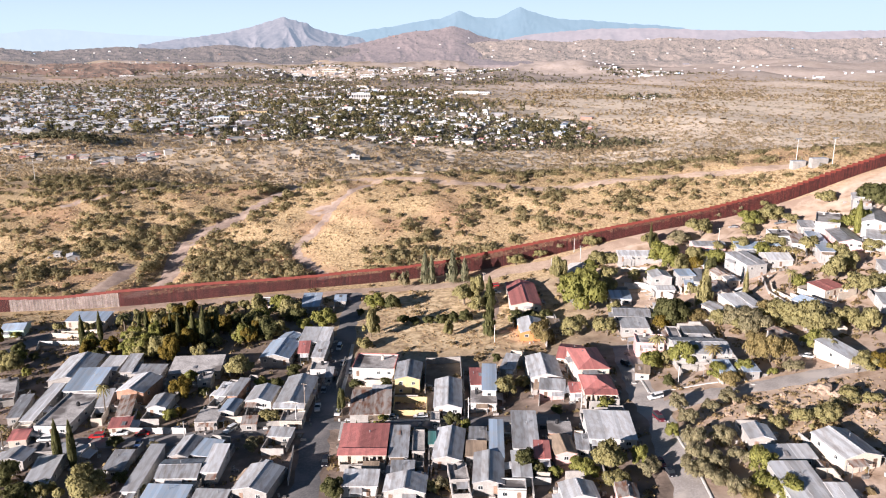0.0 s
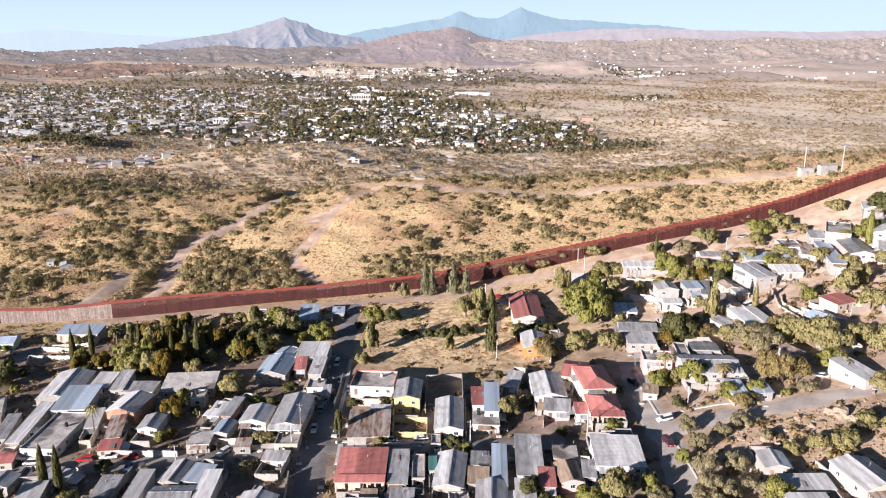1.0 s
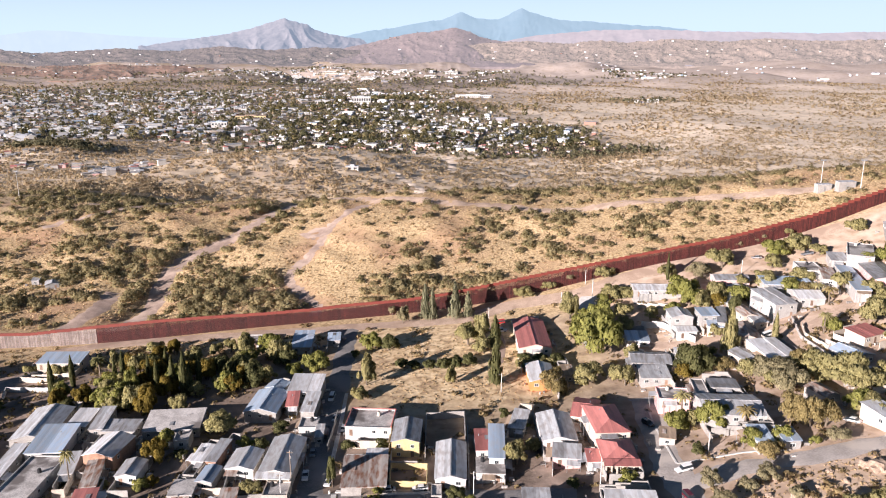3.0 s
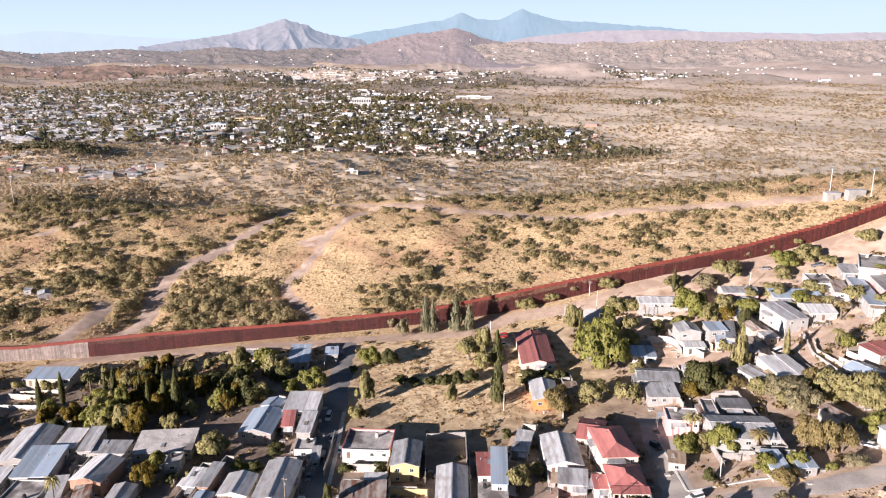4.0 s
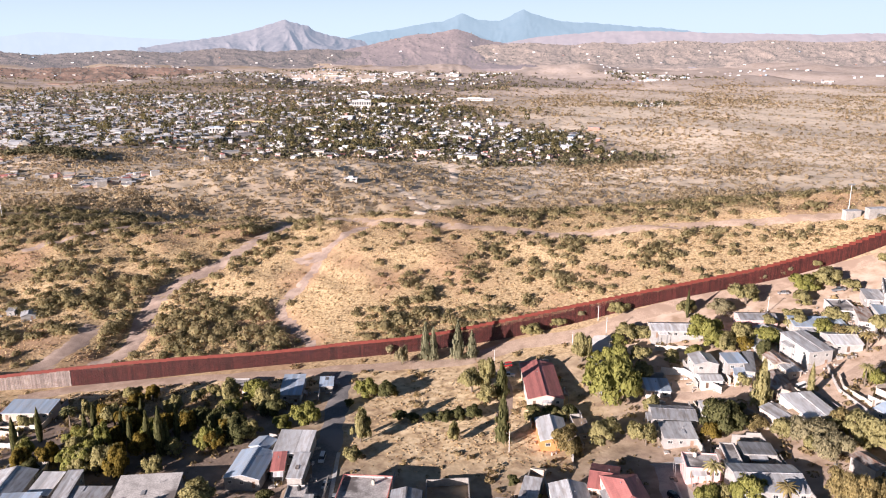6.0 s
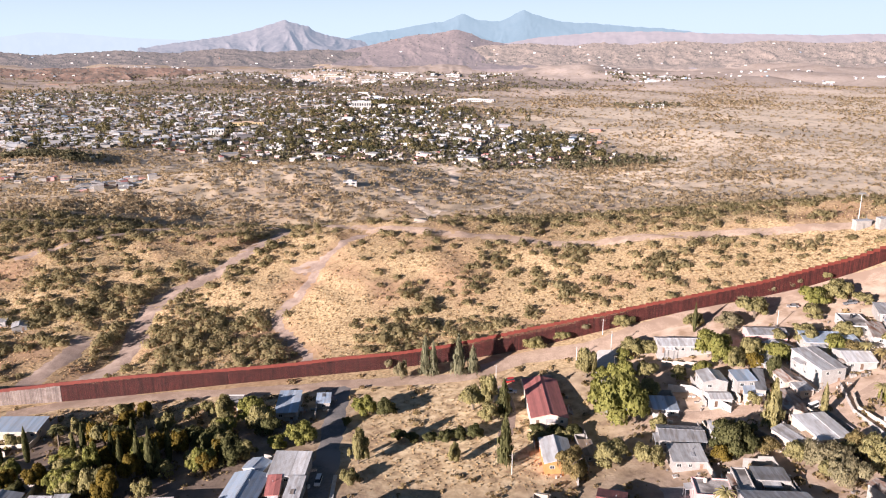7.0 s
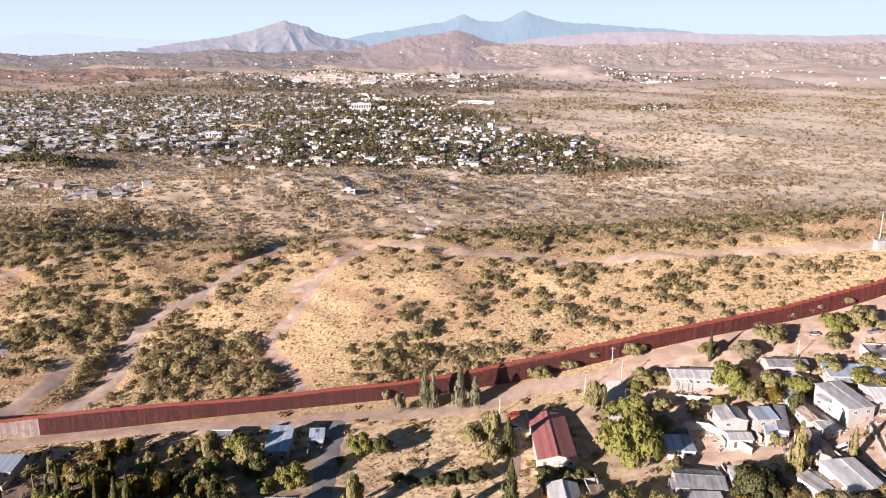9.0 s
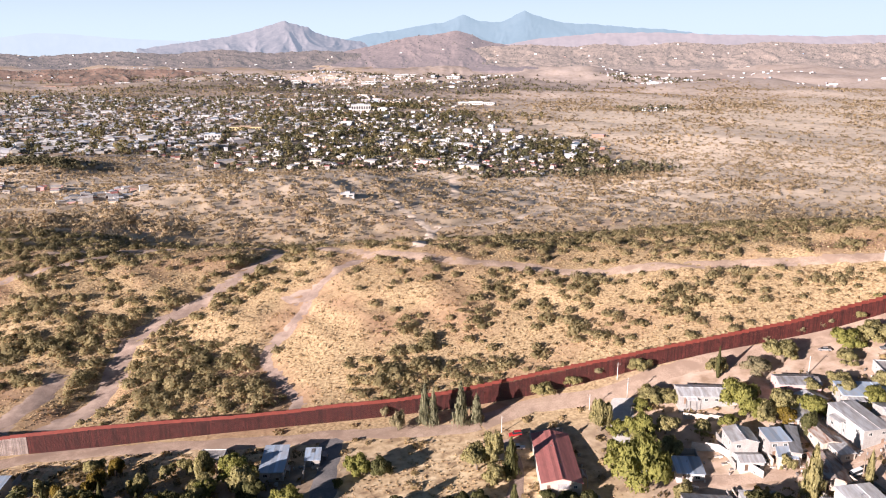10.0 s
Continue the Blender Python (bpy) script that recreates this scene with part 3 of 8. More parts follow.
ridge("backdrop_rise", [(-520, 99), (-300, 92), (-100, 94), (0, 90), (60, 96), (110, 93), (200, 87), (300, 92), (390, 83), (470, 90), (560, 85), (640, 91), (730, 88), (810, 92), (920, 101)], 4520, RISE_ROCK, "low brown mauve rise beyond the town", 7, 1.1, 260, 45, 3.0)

BARE_ROCK = surface("reddish bare earth", (0.24, 0.15, 0.115), (0.36, 0.24, 0.185), 1.0, 30, 5, 0.0, third=(0.2, 0.14, 0.11))
ridge("backdrop_bare_ridge", [(-260, 130), (-150, 121), (-60, 119), (0, 118), (50, 122), (90, 117), (150, 119), (190, 115), (240, 119), (300, 117), (350, 121), (400, 124), (450, 134)], 3800, BARE_ROCK, "reddish bare ridge behind the far houses", 8, 0.9, 420, 40, 2.5)

# ---- the village: houses ----
TANK = plain("black plastic", (0.02, 0.02, 0.022), 0.5)
TANK_PALE = plain("cream plastic", (0.55, 0.5, 0.42), 0.5)
DOOR = surface("painted door", (0.16, 0.1, 0.07), (0.26, 0.17, 0.12), 0.7, 1.0, 4, 0.05, vary=0.5)
FRAME = plain("white window frame", (0.62, 0.61, 0.58), 0.6)
LABEL_ROOF = {"grey": "grey sheet-metal roof", "dark": "dark weathered sheet roof", "white": "white-coated sheet roof", "blue": "bluish sheet-metal roof", "red": "red sheet roof",
              "rust": "rust-streaked sheet roof", "tan": "tan sheet roof", "teal": "teal sheet roof", "tar": "flat weathered concrete roof"}
LABEL_WALL = {"pale": "pale grey-plastered", "white": "white-painted", "cream": "cream-plastered", "block": "bare concrete-block", "pink": "pink-plastered", "yellow": "yellow-plastered", "mint": "mint-green", "orange": "orange-plastered", "brick": "brown brick"}
PANE = None


def window_meshes():
    bm = bmesh.new()
    for a in ((-0.6, -0.5, -0.55, 0.55), (0.5, 0.6, -0.55, 0.55), (-0.5, 0.5, 0.45, 0.55), (-0.5, 0.5, -0.55, -0.45), (-0.03, 0.03, -0.45, 0.45)):
        box(bm, a[0], a[1], -0.07, 0.03, a[2], a[3])
    fr = bpy.data.meshes.new("window")
    bm.to_mesh(fr)
    bm.free()
    fr.materials.append(FRAME)
    bm = bmesh.new()
    box(bm, -0.5, 0.5, -0.02, 0.02, -0.45, 0.45)
    pn = bpy.data.meshes.new("pane")
    bm.to_mesh(pn)
    bm.free()
    pn.materials.append(GLASS)
    bm = bmesh.new()
    box(bm, -0.48, 0.48, -0.06, 0.02, 0, 2.05)
    dr = bpy.data.meshes.new("door")
    bm.to_mesh(dr)
    bm.free()
    dr.materials.append(DOOR)
    return fr, pn, dr


WINDOW, PANE, DOORLEAF = window_meshes()


def add_window(root, m):
    w = new("window", WINDOW)
    w.parent = root
    w.matrix_basis = m
    p = new("pane", PANE)
    p.parent = w


house_count = 0
HOUSE_PLANS = []


def house(x, y, w, d, turn, h, form, roof, wall, porch=0, rim=None):
    """A house of w by d metres under its roof, eaves at h, with its openings; form: flat, shed, gd and gw (gables along the depth or the width), hip, arch."""
    global house_count
    house_count += 1
    rng = random.Random(house_count * 17)
    g = ground(x, y)
    HOUSE_PLANS.append((x, y, w / 2, d / 2, turn))
    storeys = "two-storey" if h > 5 else "single-storey"
    root = tagged(new("house"), "%s %s house with a %s" % (LABEL_WALL[wall], storeys, LABEL_ROOF[roof]), "house", "houses of the village")
    root.matrix_basis = pose(x, y, g, 0, 0, turn)
    over = 0.0 if form == "flat" else 0.3
    hw, hd = w / 2 - over, d / 2 - over
    rise = 0.0
    low = -3.0 if h > 3 else -2.2
    bm = bmesh.new()
    if form == "flat":
        box(bm, -hw, hw, -hd, hd, low, h - 0.3)
    elif form == "shed":
        rise = min(0.09 * d, 1.1)
        v = [bm.verts.new(p) for p in ((-hw, -hd, low), (hw, -hd, low), (hw, hd, low), (-hw, hd, low), (-hw, -hd, h - 0.15), (hw, -hd, h - 0.15), (hw, hd, h + rise - 0.15), (-hw, hd, h + rise - 0.15))]
        for f in ((3, 2, 1, 0), (4, 5, 6, 7), (0, 1, 5, 4), (1, 2, 6, 5), (2, 3, 7, 6), (3, 0, 4, 7)):
            bm.faces.new([v[i] for i in f])
    elif form in ("gd", "gw", "arch"):
        span = w if form != "gw" else d
        rise = min(0.13 * span, 1.5) if form != "arch" else 0.12 * w
        box(bm, -hw, hw, -hd, hd, low, h - 0.12)
        if form != "gw":
            n = 1 if form == "gd" else 4
            prof = [(hw * (2 * i / (2 * n) - 1), h - 0.12 + (rise - 0.05) * (1 - abs(2 * i / (2 * n) - 1) ** (1 if n == 1 else 2.2))) for i in range(2 * n + 1)]
            for yy in (-hd, hd):
                ring = [bm.verts.new((a, yy * 0.998, b)) for a, b in prof]
                bm.faces.new(ring if yy > 0 else ring[::-1])
        else:
            for xx in (-hw, hw):
                ring = [bm.verts.new((xx * 0.998, a, b)) for a, b in ((-hd, h - 0.12), (hd, h - 0.12), (0, h + rise - 0.17))]
                bm.faces.new(ring if xx > 0 else ring[::-1])
    else:
        rise = min(0.17 * min(w, d), 1.7)
        box(bm, -hw, hw, -hd, hd, low, h - 0.12)
    part("wall", bm, WALL[wall], root)
    # roof: each slope, slab and coping is a part
    W2, D2, T = w / 2, d / 2, 0.14

    def slope(pts, name="roof", thick=0.14):
        bm = bmesh.new()
        prism(bm, pts, thick)
        part(name, bm, ROOF[roof], root)

    def block(name, *a):
        bm = bmesh.new()
        box(bm, *a)
        part(name, bm, ROOF[roof] if name != "parapet" else WALL[wall], root)

    r = h + rise
    if form == "flat":
        block("roof", -hw - 0.05, hw + 0.05, -hd - 0.05, hd + 0.05, h - 0.3, h - 0.1)
        if rng.random() < 0.75:
            e = 0.18
            for a in ((-hw - 0.05, hw + 0.05, hd - e, hd + 0.05), (-hw - 0.05, -hw + e, -hd - 0.05, hd - e), (hw - e, hw + 0.05, -hd - 0.05, hd - e), (-hw + e, hw - e, -hd - 0.05, -hd + e)):
                block("parapet", a[0], a[1], a[2], a[3], h - 0.1, h + 0.28)
    elif form == "shed":
        cut = W2 * rng.uniform(-0.25, 0.25)
        step = rng.choice((0, 0, 0.05, 0.12))
        slope([(-W2, -D2, h), (cut, -D2, h), (cut, D2, r), (-W2, D2, r)])
        slope([(cut, -D2, h + step), (W2, -D2, h + step), (W2, D2 - step * 2, r + step), (cut, D2 - step * 2, r + step)])
        for _ in range(rng.choice((0, 0, 0, 1))):      # patch sheets laid over leaks
            px, py = rng.uniform(-0.7, 0.5) * W2, rng.uniform(-0.8, 0.4) * D2
            a = r + (h - r) * (0.5 - py / d) + 0.15
            b = r + (h - r) * (0.5 - (py + 2.2) / d) + 0.15
            bm = bmesh.new()
            prism(bm, [(px, py, a), (px + 1.1, py, a), (px + 1.1, py + 2.2, b), (px, py + 2.2, b)], 0.03)
            part("patch_sheet", bm, ROOF[rng.choice(("rust", "dark", "dark", "grey"))], root, "odd patch sheet")
    elif form == "gd":
        slope([(-W2, -D2, h), (0, -D2, r), (0, D2, r), (-W2, D2, h)])
        slope([(0, -D2, r), (W2, -D2, h), (W2, D2, h), (0, D2, r)])
        block("ridge_cap", -0.16, 0.16, -D2, D2, r - 0.03, r + 0.05)
    elif form == "gw":
        slope([(-W2, -D2, h), (W2, -D2, h), (W2, 0, r), (-W2, 0, r)])
        slope([(-W2, 0, r), (W2, 0, r), (W2, D2, h), (-W2, D2, h)])
        block("ridge_cap", -W2, W2, -0.16, 0.16, r - 0.03, r + 0.05)
    elif form == "arch":
        n = 14
        pr = [(W2 * (2 * i / n - 1), h + rise * (1 - abs(2 * i / n - 1) ** 2.2)) for i in range(n + 1)]
        bm = bmesh.new()
        rings = [[bm.verts.new((a, yy, z + dz)) for a, z in pr] for yy, dz in ((-D2, 0), (D2, 0), (D2, -T), (-D2, -T))]
        for q in range(4):
            A, B = rings[q], rings[(q + 1) % 4]
            for i in range(n):
                bm.faces.new((A[i], A[i + 1], B[i + 1], B[i]))
        for i in (0, n):
            bm.faces.new([ring[i] for ring in rings])
        bmesh.ops.recalc_face_normals(bm, faces=bm.faces[:])
        part("roof", bm, ROOF[roof], root)
    else:
        k = min(W2, D2) * 0.98
        if W2 >= D2:
            a, b = (-(W2 - k), 0, r), (W2 - k + 0.01, 0, r)
            for q in ([(-W2, -D2, h), (W2, -D2, h), b, a], [(W2, D2, h), (-W2, D2, h), a, b], [(W2, -D2, h), (W2, D2, h), b], [(-W2, D2, h), (-W2, -D2, h), a]):
                slope(q)
        else:
            a, b = (0, -(D2 - k), r), (0, D2 - k + 0.01, r)
            for q in ([(-W2, -D2, h), (W2, -D2, h), a], [(W2, D2, h), (-W2, D2, h), b], [(W2, -D2, h), (W2, D2, h), b, a], [(-W2, D2, h), (-W2, -D2, h), a, b]):
                slope(q)
    # openings on the street side and on both flanks
    levels = [h - 1.35] if h < 5 else [h - 1.5, h - 4.2]
    n = max(1, int(w / 3.2))
    for li, z in enumerate(levels):
        ground_floor = li == len(levels) - 1
        door_at = rng.randrange(n) if ground_floor and n > 1 else -1
        for i in range(n):
            px = -hw + (i + 0.5) * 2 * hw / n
            if i == door_at:
                o = new("door", DOORLEAF)
                o.parent = root
                o.matrix_basis = pose(px, -hd, max(0.05, z - 1.5), 0, 0, 0)
            elif rng.random() < 0.85:
                add_window(root, pose(px, -hd, z) @ Matrix.Diagonal((rng.uniform(0.9, 1.3), 1, 1, 1)))
        k = max(1, int(d / 4.5))
        for i in range(k):
            py = -hd + (i + 0.5) * 2 * hd / k
            for side in (-1, 1):
                if rng.random() < 0.6:
                    add_window(root, pose(side * hw, py, z, 0, 0, 90 * side))
    # lean-to roofs, porches and their posts
    def lean_to(x0, x1, y0, y1, z0, z1, tone, along):
        bm = bmesh.new()
        if along == "y":
            prism(bm, [(x0, y0, z0), (x1, y0, z0), (x1, y1, z1), (x0, y1, z1)], 0.1)
        else:
            prism(bm, [(x0, y0, z0), (x1, y0, z1), (x1, y1, z1), (x0, y1, z0)], 0.1)
        part("lean_to_roof", bm, ROOF[tone], root, LABEL_ROOF[tone])
        for px in (x0 + 0.15, x1 - 0.15):
            for py in (y0 + 0.15, y1 - 0.15):
                if abs(px) < hw and abs(py) < hd:
                    continue
                bm = bmesh.new()
                rod(bm, (px, py, -2.2), (px, py, min(z0, z1) - 0.06), 0.07, 0.07, 6)
                part("post", bm, STEEL_GREY, root)

    tones = ("rust", "grey", "dark", "white", "tan")
    if porch:
        depth_p = 2.4
        for i in range(porch):
            px = -hw + 0.25 + i * (2 * hw - 0.5) / (porch - 1)
            bm = bmesh.new()
            box(bm, px - 0.2, px + 0.2, -hd - depth_p, -hd - depth_p + 0.4, -2, h - 0.55)
            part("column", bm, WALL[wall], root)
        bm = bmesh.new()
        box(bm, -hw, hw, -hd - depth_p - 0.05, -hd - depth_p + 0.45, h - 0.55, h - 0.1)
        part("beam", bm, WALL[wall], root)
        bm = bmesh.new()
        prism(bm, [(-W2, -hd - depth_p - 0.4, h), (W2, -hd - depth_p - 0.4, h), (W2, -hd + 0.1, h + 0.5), (-W2, -hd + 0.1, h + 0.5)], 0.12)
        part("porch_roof", bm, ROOF[roof], root)
    elif rng.random() < 0.4 and h > 2.9:
        a = rng.uniform(-hw, 0)
        lean_to(a, min(hw, a + rng.uniform(2.5, 5)), -hd - rng.uniform(1.6, 2.6), -hd + 0.05, h - 0.9, h - 0.45, rng.choice(tones), "y")
    if rng.random() < 0.45 and d > 5:
        side = rng.choice((-1, 1))
        b = rng.uniform(-hd, 0)
        e = rng.uniform(1.5, 2.8)
        x0, x1 = (-hw - e, -hw + 0.05) if side < 0 else (hw - 0.05, hw + e)
        z0, z1 = (h - 1.0, h - 0.5) if side < 0 else (h - 0.5, h - 1.0)
        lean_to(x0, x1, b, min(hd, b + rng.uniform(3, 6)), z0, z1, rng.choice(tones), "x")
    if rim:
        for a in ((-hw - 0.1, hw + 0.1, hd - 0.2, hd + 0.1), (-hw - 0.1, -hw + 0.2, -hd - 0.1, hd - 0.2), (hw - 0.2, hw + 0.1, -hd - 0.1, hd - 0.2)):
            bm = bmesh.new()
            box(bm, a[0], a[1], a[2], a[3], h + 0.285, h + 0.6)
            part("coping", bm, ROOF[rim], root, "red painted coping")
    # loose things on the roof
    if form == "flat" and min(w, d) > 4 and rng.random() < 0.7:
        tank_at(root, rng.uniform(-hw, hw) * 0.6, hd * rng.uniform(0.2, 0.7), h - 0.1, rng)
    if form != "flat" and rng.random() < 0.35:
        bm = bmesh.new()
        rod(bm, (0, 0, 0), (0, 0, 0.9), 0.09, 0.09, 8)
        rod(bm, (0, 0, 0.9), (0, 0, 1.05), 0.2, 0.05, 8)
        vent = part("vent_pipe", bm, STEEL_GREY, root, "grey metal vent pipe")
        vent.matrix_basis = pose(rng.uniform(-0.5, 0.5) * hw, 0.3 * hd, h + rise * 0.5 - 0.2)


STEEL_GREY = plain("galvanised steel", (0.4, 0.41, 0.42), 0.4, 0.6)
TANKS = {}


def tank_at(root, lx, ly, lz, rng):
    key = rng.choice(("black", "black", "cream"))
    if key not in TANKS:
        bm = bmesh.new()
        rod(bm, (0, 0, 0), (0, 0, 1.05), 0.55, 0.55, 14)
        for z in (0.25, 0.55, 0.85):
            rod(bm, (0, 0, z - 0.03), (0, 0, z + 0.03), 0.575, 0.575, 14)
        rod(bm, (0, 0, 1.05), (0, 0, 1.3), 0.55, 0.24, 14)
        a = bpy.data.meshes.new("body")
        bm.to_mesh(a)
        bm.free()
        a.materials.append(TANK if key == "black" else TANK_PALE)
        bm = bmesh.new()
        rod(bm, (0, 0, 1.29), (0, 0, 1.38), 0.26, 0.25, 12)
        b = bpy.data.meshes.new("lid")
        bm.to_mesh(b)
        bm.free()
        b.materials.append(TANK)
        TANKS[key] = (a, b)
    t = tagged(new("water_tank"), "%s plastic water tank on a flat roof" % key, "water tank", "roof water tanks")
    t.matrix_basis = root.matrix_basis @ pose(lx, ly, lz)
    for nm, me in zip(("body", "lid"), TANKS[key]):
        o = new(nm, me)
        o.parent = t


house(-179.0, 308.3, 9.4, 10.0, 10, 3.2, 'gw', 'blue', 'mint')
house(-150.2, 314.0, 17.1, 9.8, 1, 4.5, 'shed', 'blue', 'cream')
house(-129.8, 257.3, 12.6, 22.3, 5, 4.0, 'gd', 'grey', 'block')
house(-120.7, 245.4, 11.1, 16.5, 4, 4.0, 'shed', 'blue', 'white')
house(-118.1, 260.1, 6.9, 11.3, -1, 3.4, 'shed', 'white', 'block')
house(-110.5, 257.7, 4.7, 14.3, 4, 4.0, 'shed', 'grey', 'block')
house(-102.8, 254.0, 10.9, 7.3, -1, 3.0, 'shed', 'dark', 'block')
house(-86.4, 255.4, 17.8, 13.0, 6, 3.2, 'shed', 'tar', 'block')
house(-99.8, 237.3, 9.8, 13.3, -8, 5.2, 'gd', 'white', 'brick')
house(-128.5, 230.4, 4.4, 25.0, 3, 3.4, 'shed', 'white', 'block')
house(-117.3, 224.0, 10.3, 23.0, -1, 3.6, 'flat', 'tar', 'white')
house(-108.9, 231.4, 4.2, 11.4, 10, 3.0, 'shed', 'white', 'white')
house(-89.3, 226.7, 6.5, 9.4, -0, 3.4, 'gd', 'grey', 'white')
house(-97.2, 214.4, 6.5, 6.0, 9, 2.6, 'shed', 'red', 'cream')
house(-125.6, 210.0, 5.5, 6.2, 11, 2.6, 'shed', 'red', 'cream')
house(-119.5, 196.7, 7.9, 7.0, -3, 3.2, 'gd', 'grey', 'block')
house(-106.8, 186.3, 6.6, 14.1, 8, 3.2, 'shed', 'white', 'block')
house(-79.4, 185.7, 4.2, 22.2, -0, 3.2, 'shed', 'white', 'white')
house(-69.2, 184.4, 11.2, 9.7, 2, 3.4, 'gw', 'dark', 'white')
house(-69.1, 173.1, 11.5, 6.1, -2, 3.2, 'shed', 'blue', 'white')
house(-71.7, 196.7, 5.7, 11.4, -5, 3.2, 'gd', 'grey', 'block')
house(-65.2, 195.4, 6.4, 8.3, -12, 3.0, 'shed', 'blue', 'block')
house(-60.9, 187.9, 4.7, 13.2, -0, 3.6, 'shed', 'white', 'white')
house(-148.7, 245.4, 6.1, 12.9, 24, 3.8, 'flat', 'tar', 'white')
house(-135.5, 229.4, 4.3, 15.0, 10, 2.8, 'shed', 'dark', 'block')
house(-102.4, 198.0, 3.5, 5.7, -8, 2.8, 'shed', 'grey', 'block')
house(-88.4, 191.1, 5.7, 9.6, 0, 2.8, 'shed', 'dark', 'block')
house(-79.7, 330.1, 8.2, 7.0, 1, 3.0, 'flat', 'tar', 'white')
house(-57.2, 323.8, 8.3, 15.9, 3, 3.6, 'shed', 'blue', 'white')
house(-45.2, 327.8, 5.4, 7.4, 5, 2.6, 'shed', 'blue', 'block')
house(-47.9, 278.1, 11.5, 13.1, -2, 4.2, 'shed', 'white', 'white')
house(-58.4, 280.1, 6.9, 6.7, -16, 3.6, 'gd', 'blue', 'white')
house(-59.1, 266.1, 11.1, 16.5, -5, 4.0, 'gd', 'blue', 'block')
house(-44.4, 264.9, 4.9, 13.0, -2, 3.4, 'shed', 'grey', 'block')
house(-50.8, 267.5, 4.3, 9.8, 5, 3.6, 'shed', 'red', 'block')
house(-46.6, 229.7, 10.0, 20.7, -2, 4.2, 'gd', 'grey', 'cream', porch=4)
house(-57.4, 228.9, 8.7, 11.3, -4, 3.6, 'gd', 'white', 'white')
house(-66.4, 234.2, 3.8, 11.8, -9, 3.4, 'shed', 'dark', 'brick')
house(-70.9, 233.6, 4.4, 9.0, -7, 3.2, 'shed', 'white', 'white')
house(-65.9, 222.3, 5.2, 8.7, -5, 3.0, 'gd', 'blue', 'block')
house(-46.6, 204.0, 7.2, 5.2, -5, 2.6, 'shed', 'grey', 'block')
house(-46.9, 177.2, 9.5, 12.6, -10, 3.6, 'gd', 'grey', 'block')
house(-57.4, 171.4, 8.8, 4.2, -3, 3.0, 'shed', 'grey', 'block')
house(-21.6, 195.2, 13.2, 13.4, 0, 4.2, 'shed', 'red', 'cream', porch=4)
house(-11.9, 193.7, 5.4, 15.8, -0, 3.2, 'shed', 'dark', 'block')
house(-20.6, 175.0, 9.2, 7.2, -1, 3.2, 'shed', 'grey', 'white')
house(-9.2, 171.0, 10.6, 8.1, -3, 3.4, 'gd', 'grey', 'block')
house(-23.1, 250.4, 14.2, 12.0, -4, 4.6, 'flat', 'tar', 'white', rim='red')
house(-11.4, 241.0, 8.7, 14.2, -2, 5.2, 'gd', 'dark', 'yellow')
house(-22.2, 221.0, 12.6, 15.1, 2, 3.0, 'shed', 'rust', 'block')
house(1.6, 224.2, 8.9, 20.3, -1, 4.0, 'gd', 'grey', 'white')
house(10.5, 231.6, 4.0, 11.0, 1, 5.6, 'shed', 'red', 'white')
house(14.7, 230.2, 4.8, 18.0, -3, 5.6, 'shed', 'blue', 'white')
house(12.5, 221.0, 8.0, 8.5, -2, 3.4, 'flat', 'tar', 'white')
house(23.0, 248.4, 5.2, 11.5, -16, 3.2, 'shed', 'grey', 'block')
house(33.1, 239.3, 10.6, 17.5, -0, 4.4, 'gd', 'grey', 'white')
house(34.0, 224.1, 8.2, 7.5, -9, 3.6, 'shed', 'grey', 'pink')
house(43.7, 250.0, 8.2, 13.4, -16, 4.6, 'gw', 'red', 'cream')
house(47.1, 237.2, 10.4, 17.7, 4, 6.4, 'hip', 'red', 'cream')
house(47.1, 220.7, 9.9, 12.0, -1, 4.0, 'hip', 'red', 'cream', porch=7)
house(40.6, 220.4, 4.1, 6.5, -2, 3.2, 'shed', 'red', 'white')
house(44.6, 190.3, 12.7, 14.3, -3, 3.6, 'shed', 'white', 'white')
house(1.7, 190.6, 8.1, 17.2, -5, 3.4, 'gd', 'grey', 'block')
house(8.8, 187.1, 5.6, 7.4, -4, 2.8, 'shed', 'tan', 'block')
house(14.3, 189.2, 4.1, 18.7, -3, 4.2, 'shed', 'blue', 'white')
house(22.2, 192.8, 7.2, 19.4, -3, 4.2, 'shed', 'grey', 'white')
house(25.5, 181.5, 4.3, 8.3, -3, 3.6, 'shed', 'red', 'white')
house(31.2, 183.6, 6.1, 9.6, 4, 3.4, 'gd', 'tan', 'pink')
house(36.4, 184.6, 3.6, 7.5, -5, 2.8, 'shed', 'dark', 'block')
house(11.4, 174.9, 7.9, 14.7, -4, 3.8, 'gd', 'grey', 'block')
house(31.7, 161.7, 8.7, 7.4, 4, 3.2, 'gd', 'white', 'white')
house(42.5, 159.8, 5.1, 6.4, -5, 3.0, 'gd', 'rust', 'pink')
house(16.6, 167.5, 6.8, 4.5, -3, 3.0, 'flat', 'tar', 'white')
house(33.8, 315.2, 12.6, 30.5, 0, 4.2, 'gd', 'red', 'cream')
house(33.6, 282.9, 9.4, 15.8, -0, 3.4, 'gd', 'white', 'orange')
house(43.5, 284.9, 4.4, 8.6, 4, 2.4, 'shed', 'tan', 'block')
house(83.4, 237.9, 17.8, 14.1, -3, 4.4, 'gw', 'grey', 'pale')
house(71.1, 251.8, 9.8, 8.4, -7, 4.6, 'flat', 'tar', 'pink')
house(79.1, 251.1, 3.9, 13.7, -6, 5.2, 'flat', 'tar', 'pale')
